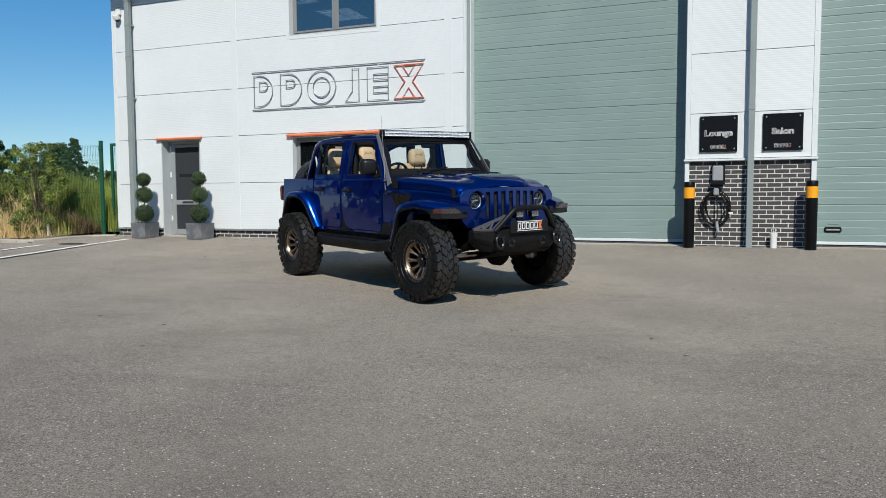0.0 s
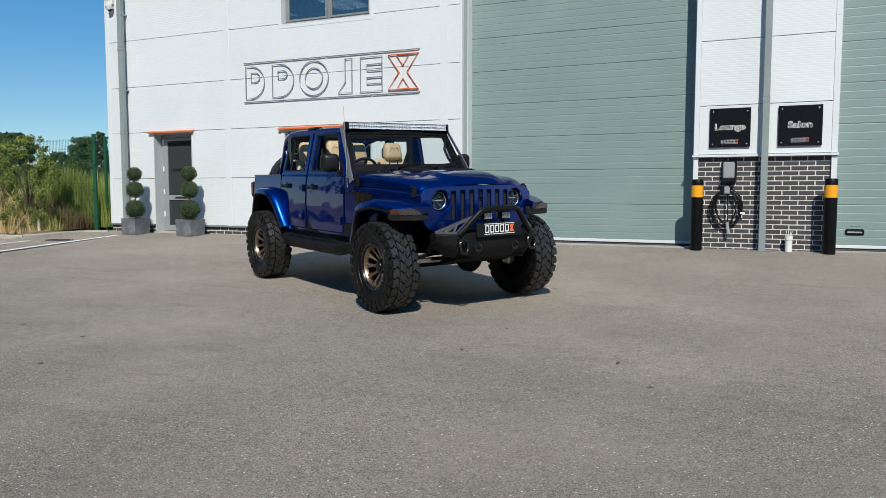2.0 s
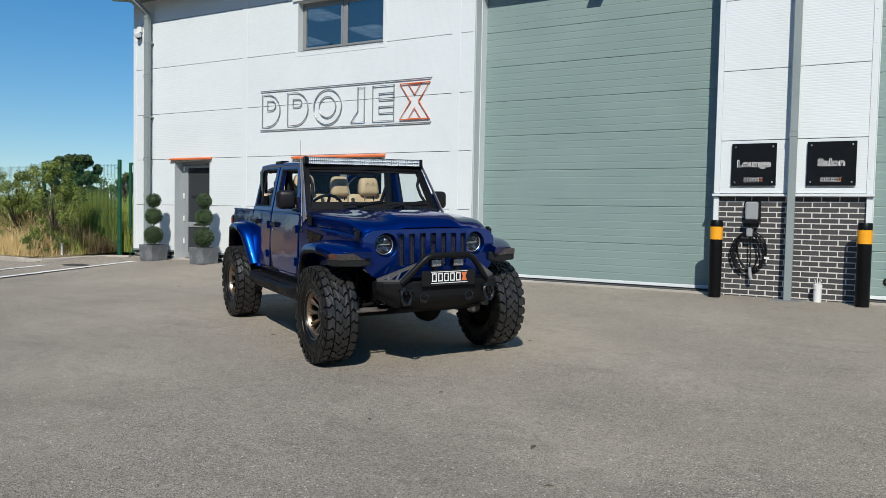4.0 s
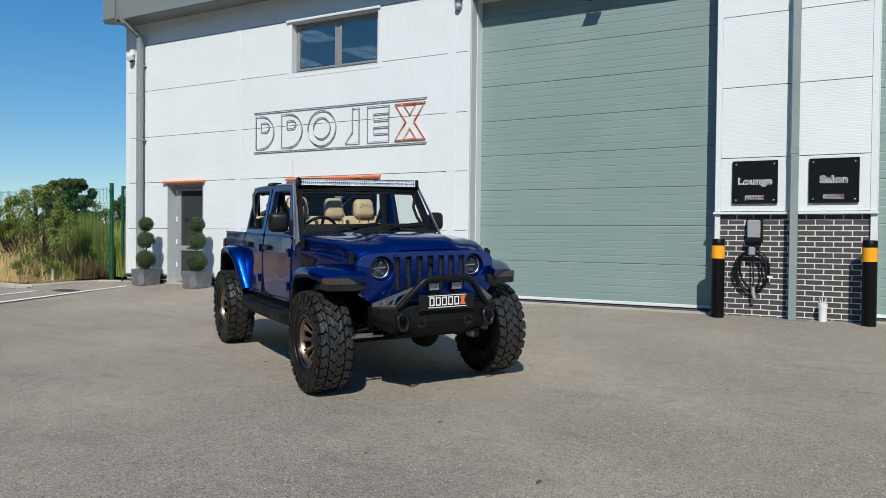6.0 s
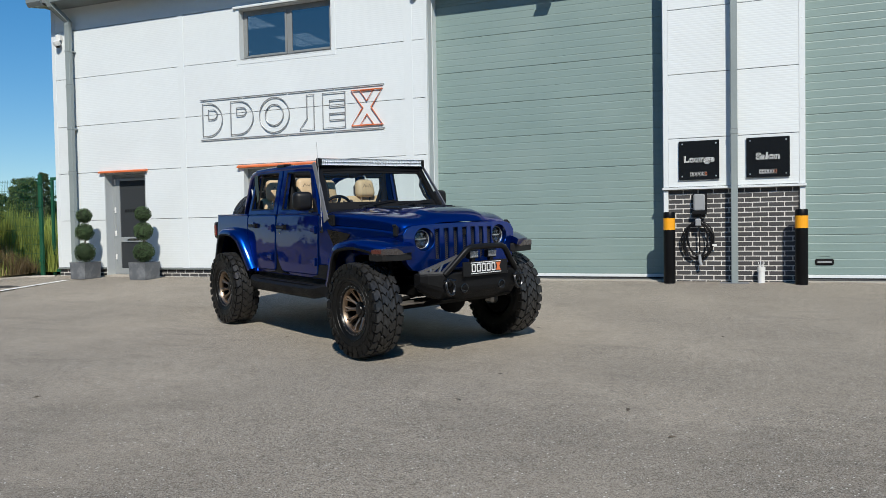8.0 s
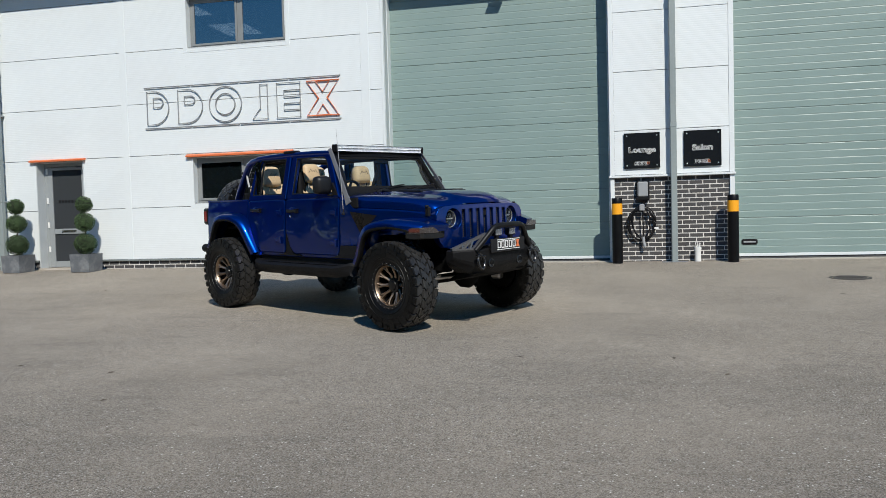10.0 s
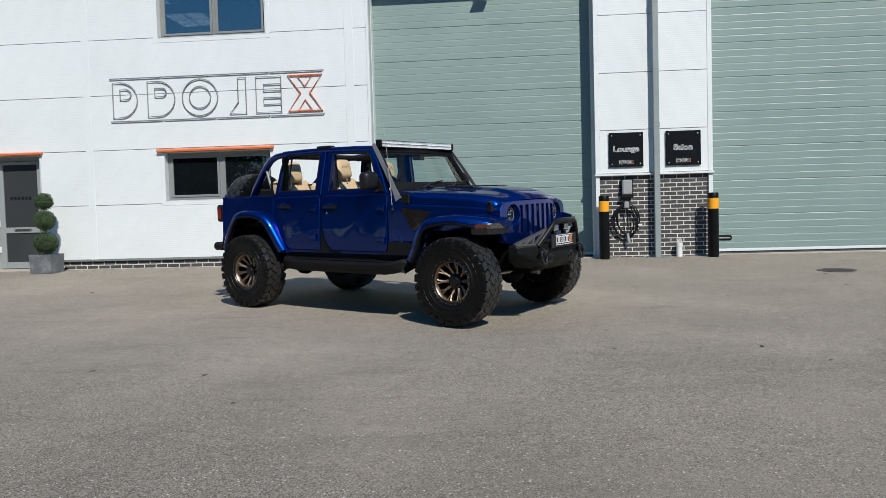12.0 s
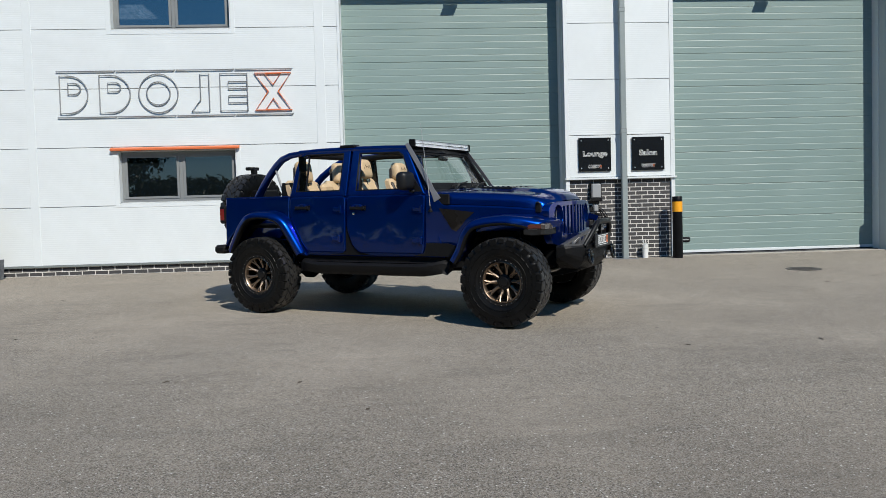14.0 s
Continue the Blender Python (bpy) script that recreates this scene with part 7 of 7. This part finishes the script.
# far trees: a dark dense one, one beyond with a conifer beside it, thin young poplars, a low hedge
FAR_TREES = ((-46, 34, 4.75, 4.6, 12000), (-72.9, 62.5, 7.4, 4.6, 10000), (-76.5, 62.0, 5.6, 4.6, 5000), (-69.2, 63.5, 4.6, 4.5, 5000), (-60, 58, 3.6, 5.0, 5000))
for i, (x, y, h, w, n_) in enumerate(FAR_TREES):
    bush("tree", "broad dark green tree far behind the fence", x, y, h, w * 0.68, int(n_ * 2.4), 0.1, ((TREE_LEAF, 0.6), (BUSH_DARK, 0.4)), 20 + i, base_z=0.6, category="tree", bare=0.0, dense=4, stem=0.6, puff=1.3)
for i, (x, y, h) in enumerate(((-31.85, 25.75, 2.75), (-31.2, 25.9, 2.35), (-33.0, 26.0, 2.2))):
    bush("tree", "thin young tree standing in the reeds", x, y, h, 0.45, 420, 0.06, ((BUSH_DARK, 1.0),), 40 + i, base_z=0.6, category="tree")
for i in range(8):
    x = -29.5 - 3.4 * i
    bush("hedge", "low dark green hedge behind the reeds", x, 34.5 - 0.6 * (i % 3), (2.5 if i == 0 else 1.9 - 0.2 * (i % 3)), 3.6, 2600, 0.1, ((TREE_LEAF, 0.6), (BUSH_DARK, 0.4)), 50 + i, base_z=0.6, category="hedge", dense=2)
h = 7.0
t = thing("conifer", "thin dark pointed conifer standing behind the fence", "tree", at=pose(-65.0, 58.0, 0.6))
bm = bmesh.new()
tube(bm, [(0, 0, -0.1), (0, 0, h)], [0.12, 0.015], 7)
cl = []
rg = random.Random(2)
for k in range(60):
    u = k / 60
    a = k * 2.4
    L = (0.2 + 1.9 * (1 - u) ** 0.8) * rg.uniform(0.55, 1.1)
    q = Vector((L * math.cos(a), L * math.sin(a), 0.8 + (h - 0.8) * u - 0.08 * L))
    tube(bm, [(0, 0, q.z + 0.15), q], [0.03, 0.01], 4)
    for s_ in (0.4, 0.7, 1.0):
        cl.append(((q.x * s_, q.y * s_, q.z), 0.17))
part("trunk", bm, BARK, t)
c, d = clump_points(11000, cl, 0.5)
ob = new("crown", leaves_mesh("crown", c, d, 0.13, TREE_LEAF, 0.3, 0.8))
ob.parent = t
ob["kind"] = "stuff"


def blades(name, n, xr, yr, h, hv, mat, label, lean=0.25, width=0.009, heads=False):
    """Upright tapered blades, bent at half height."""
    x = npr.uniform(*xr, n)
    y = npr.uniform(*yr, n)
    z = np.interp(y, GROUND_Y, GROUND_Z) + 0.08
    hh = h * (1 + npr.uniform(-hv, hv, n)) * (0.75 + 0.25 * np.sin(x * 2.1 + 3 * np.sin(y * 1.7)))
    a = npr.uniform(0, 2 * np.pi, n)
    la = npr.uniform(0, 2 * np.pi, n)
    ll = np.abs(npr.normal(0, lean, n)) * hh
    wd = width * npr.uniform(0.6, 1.5, n)
    base = np.stack([x, y, z], 1)
    side = np.stack([np.cos(a), np.sin(a), 0 * a], 1) * wd[:, None]
    bend = np.stack([np.cos(la), np.sin(la), 0 * la], 1) * ll[:, None]
    mid = base + bend * 0.3 + np.stack([0 * x, 0 * x, hh * 0.55], 1)
    tip = base + bend + np.stack([0 * x, 0 * x, hh * (1 - 0.25 * np.minimum(1, ll / hh))], 1)
    if heads:
        v = np.stack([base - side * 0.5, base + side * 0.5, mid + side * 0.5, mid - side * 0.5, tip + side * 0.9, tip - side * 0.9], 1).reshape(-1, 3)
        i = np.arange(n)[:, None] * 6
        f = np.concatenate([i + [[0, 1, 2, 3]], i + [[3, 2, 4, 5]]], 1).reshape(-1, 4)
    else:
        v = np.stack([base - side, base + side, mid + side * 0.8, mid - side * 0.8, tip], 1).reshape(-1, 3)
        i = np.arange(n)[:, None] * 5
        f = None
    me = bpy.data.meshes.new(name)
    if f is None:
        q = (np.arange(n)[:, None] * 5 + np.array([[0, 1, 2, 3]])).tolist()
        t3 = (np.arange(n)[:, None] * 5 + np.array([[3, 2, 4]])).tolist()
        me.from_pydata(v.tolist(), [], q + t3)
    else:
        me.from_pydata(v.tolist(), [], f.tolist())
    me.materials.append(mat)
    return tagged(new(name, me), label, "grass", kind="stuff")


blades("reed_grass", 16000, (-21, -14.2), (13.7, 14.9), 1.28, 0.3, REED, "tall green reed grass behind the mesh fence", 0.16, 0.007)
blades("reed_grass", 10000, (-26, -14.2), (14.9, 18), 1.35, 0.25, REED, "deep green reed bed behind the mesh fence", 0.2, 0.012)
blades("reed_grass", 7000, (-45, -14.5), (17.5, 32), 1.35, 0.3, REED, "tall green reed grass spreading behind the fence", 0.2, 0.03)
blades("dry_grass", 9000, (-23, -15.0), (11.8, 13.6), 0.5, 0.6, STRAW, "dry straw-coloured grass along the verge", 0.6, 0.004)
blades("dry_grass", 3600, (-23, -14.62), (11.8, 13.7), 0.2, 0.6, STRAW, "short dry grass along the kerb", 0.6, 0.004)
blades("dry_grass", 3200, (-23, -15.6), (12.3, 13.5), 0.85, 0.4, STRAW, "tall dry straw stalks by the fence", 0.45, 0.0045, heads=True)
blades("scrub", 5200, (-17.5, -14.5), (12.9, 13.62), 0.5, 0.6, SCRUB, "brown dead scrub along the foot of the fence", 0.4, 0.006)
blades("weeds", 5000, (-22, -14.62), (12.7, 13.7), 0.42, 0.6, REED, "green weeds among the dry verge grass", 0.45, 0.005)

# marker peg
tagged(part("marker_peg", boxes((-14.98, -14.94, 12.5, 12.54, ground_z(12.5) + 0.05, ground_z(12.5) + 0.34), bevel=0.004), WHITE_PLASTIC), "short pale marker peg in the verge", "peg")

# ---- mesh fence and side gate ----
FY = 13.6
fence = thing("fence", "green welded mesh fence with square posts", "fence")
FZ = ground_z(FY) + 0.02
for i in range(5):
    x = -14.42 - 2.88 * i
    part("post", boxes((x - 0.04, x + 0.04, FY - 0.03, FY + 0.03, FZ - 0.05, FZ + 2.2), bevel=0.006), FENCE_GREEN, fence)
    part("post_cap", boxes((x - 0.043, x + 0.043, FY - 0.033, FY + 0.033, FZ + 2.2, FZ + 2.215)), FENCE_GREEN, fence)
    for z in (0.3, 0.9, 1.5, 2.0):
        part("clamp", boxes((x - 0.05, x + 0.05, FY - 0.045, FY - 0.03, FZ + z, FZ + z + 0.04)), FENCE_GREEN, fence)
for i in range(4):
    x1, x0 = -14.46 - 2.88 * i, -14.46 - 2.88 * i - 2.80
    bm = bmesh.new()
    k = 56
    for j in range(k + 1):
        x = x0 + (x1 - x0) * j / k
        pts = [(x, FY - 0.034, FZ + 0.04)]
        for zf in (0.25, 1.0, 1.75):
            pts += [(x, FY - 0.034, FZ + zf - 0.05), (x, FY - 0.064, FZ + zf), (x, FY - 0.034, FZ + zf + 0.05)]
        pts.append((x, FY - 0.034, FZ + 2.12))
        tube(bm, pts, 0.0028, 4)
    for zf in [0.08 + 0.2 * q for q in range(11)] + [0.25, 1.0, 1.75]:
        yy = FY - 0.064 if zf in (0.25, 1.0, 1.75) else FY - 0.038
        tube(bm, [(x0, yy, FZ + zf), (x1, yy, FZ + zf)], 0.003, 4)
    part("mesh_panel", bm, FENCE_GREEN, fence)
gate = thing("side_gate", "narrow green steel side gate against the building corner", "gate")
GYY = 13.78
part("gate_frame", boxes((-14.33, -14.27, GYY, GYY + 0.05, FZ, FZ + 2.16), (-14.12, -14.07, GYY, GYY + 0.05, FZ, FZ + 2.16), (-14.27, -14.12, GYY, GYY + 0.05, FZ + 2.1, FZ + 2.16), (-14.27, -14.12, GYY, GYY + 0.05, FZ + 0.06, FZ + 0.12), bevel=0.004), FENCE_GREEN, gate)
bm = bmesh.new()
for j in range(4):
    x = -14.25 + 0.04 * j
    tube(bm, [(x, GYY + 0.025, FZ + 0.12), (x, GYY + 0.025, FZ + 2.1)], 0.003, 4)
for j in range(10):
    tube(bm, [(-14.27, GYY + 0.03, FZ + 0.25 + 0.19 * j), (-14.12, GYY + 0.03, FZ + 0.25 + 0.19 * j)], 0.003, 4)
part("mesh_panel", bm, FENCE_GREEN, gate)

# ---- the far side of the yard, seen only as reflections: a line of trees ----
for i in range(15):
    bush("tree", "tall dark tree along the far side of the yard", -48 + 7.0 * i, -27 - 3 * (i % 3), (5.0 if 4 <= i <= 5 else 13.5 + 1.6 * ((i * 7) % 3)), 9.5, 6500, 0.26, ((TREE_LEAF, 1.0),), 60 + i, base_z=-0.3, category="tree", bare=0.0, dense=3)
for i in range(14):
    bush("tree", "tall dark tree in a second row beyond the yard", -44 + 7.0 * i, -38 - 2 * (i % 2), (5.5 if 3 <= i <= 5 else 14.5 + 1.5 * ((i * 5) % 3)), 10.0, 5000, 0.3, ((TREE_LEAF, 1.0),), 90 + i, base_z=-0.3, category="tree", bare=0.0, dense=3)

for i in range(18):
    bush("hedge", "dense dark hedge along the far side of the yard", -54 + 6.0 * i, -24 - 0.5 * (i % 2), 3.4, 7.0, 5200, 0.13, ((TREE_LEAF, 1.0),), 120 + i, base_z=ground_z(-12) - 0.35, category="hedge", dense=2)

# ---- west of the yard: unseen rough bank and trees added to darken reflections and skylight ----
bm = bmesh.new()
rgw = random.Random(31)
loft(bm, [[(x, y, ground_z(y) + h + rgw.uniform(-0.05, 0.05)) for x, h in ((-24.0, -0.06), (-24.6, 0.12), (-26.0, 0.55), (-28.0, 0.95), (-60.0, 1.1))] for y in range(-40, 12, 2)])
tagged(part("bank", bm, STRAW_BANK), "unseen rough grass bank added along the yard", "bank", kind="structure")
for i in range(9):
    bush("tree", "unseen tall dark tree added on the bank to darken reflections", -31 - 3 * (i % 2), -34 + 5.2 * i, 10.5 + 1.4 * ((i * 7) % 3), 8.0, 6000, 0.24, ((TREE_LEAF, 1.0),), 160 + i, base_z=0.9, category="tree", bare=0.0, dense=3)
for i in range(9):
    bush("hedge", "unseen dense dark hedge added on the bank to darken reflections", -29.3 - 0.5 * (i % 2), -34 + 5.2 * i, 3.2, 6.0, 4200, 0.13, ((TREE_LEAF, 1.0),), 180 + i, base_z=0.85, category="hedge", dense=2)

# ---- small litter on the asphalt ----
rg = random.Random(15)
bm = bmesh.new()
for i in range(26):
    x, y = rg.uniform(-9, 3.5), rg.uniform(2.5, 11.5)
    z = ground_z(y) + 0.003
    L, w, a = rg.uniform(0.015, 0.05), rg.uniform(0.006, 0.014), rg.uniform(0, math.pi)
    d, n_ = Vector((math.cos(a), math.sin(a), 0.03)) * L, Vector((-math.sin(a), math.cos(a), 0)) * w
    c0 = Vector((x, y, z))
    q = [bm.verts.new(v) for v in (c0 - d, c0 + n_ + Vector((0, 0, 0.006)), c0 + d, c0 - n_ + Vector((0, 0, 0.002)))]
    bm.faces.new(q[:3])
    bm.faces.new((q[0], q[2], q[3]))
tagged(part("leaf_litter", bm, BARK), "scattered dark dry leaf and twig litter on the asphalt", "leaf litter", kind="stuff")
# ---- brickwork, piece by piece ----
def brickwork(name, x0, x1, z0, z1, y, label, limit=300):
    w = thing(name, label, "brick wall", kind="structure")
    part("mortar", boxes((x0, x1, y + 0.0025, y + 0.06, z0, z1)), MORTAR, w)
    full = bmesh.new()
    box(full, -0.106, 0.106, 0, 0.05, 0, 0.0625, bevel=0.003)
    short = bmesh.new()
    box(short, -0.05, 0.05, 0, 0.05, 0, 0.065, bevel=0.003)
    fm = part("brick", full, BRICK, w)
    fm.matrix_local = pose(x0 + 0.1075 + 0.002, y, z1 - 0.067)
    sm = None
    row, z, made = 0, z1 - 0.067, 0
    rest = bmesh.new()
    while z > z0 - 0.06:
        x = x0 + (0.0 if row % 2 == 0 else -0.1125)
        while x < x1 - 0.03:
            a, b = max(x, x0), min(x + 0.215, x1)
            full_one = b - a > 0.2
            if b - a > 0.04 and not (row == 0 and x == x0):
                jy = random.uniform(-0.0015, 0.0015)
                if full_one and made < limit:
                    shared("brick", fm.data, w, pose((a + b) / 2, y + jy, z, 0, 0, random.uniform(-0.25, 0.25)))
                    made += 1
                elif not full_one and made < limit:
                    if sm is None:
                        sm = part("brick", short, BRICK, w)
                        sm.matrix_local = pose((a + b) / 2, y, z) @ Matrix.Diagonal(((b - a) / 0.1, 1, 1, 1))
                    else:
                        shared("brick", sm.data, w, pose((a + b) / 2, y + jy, z) @ Matrix.Diagonal(((b - a) / 0.1, 1, 1, 1)))
                    made += 1
                else:
                    box(rest, a, b, y + jy, y + 0.05, z, z + 0.065, bevel=0.003)
            x += 0.225
        z -= 0.075
        row += 1
    if len(rest.verts):
        tagged(part("brick_rest", rest, BRICK, w), kind="stuff")
    else:
        rest.free()


brickwork("wall_brick_pier", -1.178, 0.708, 0.47, 1.948, WALL + 0.04, "charcoal brick pier with pale mortar joints")
brickwork("wall_brick_plinth", -11.56, -5.32, 0.45, 0.649, WALL + 0.02, "low charcoal brick plinth under white cladding")
brickwork("wall_brick_corner", -14.04, -12.72, 0.45, 0.649, WALL + 0.02, "low charcoal brick plinth at the building corner")
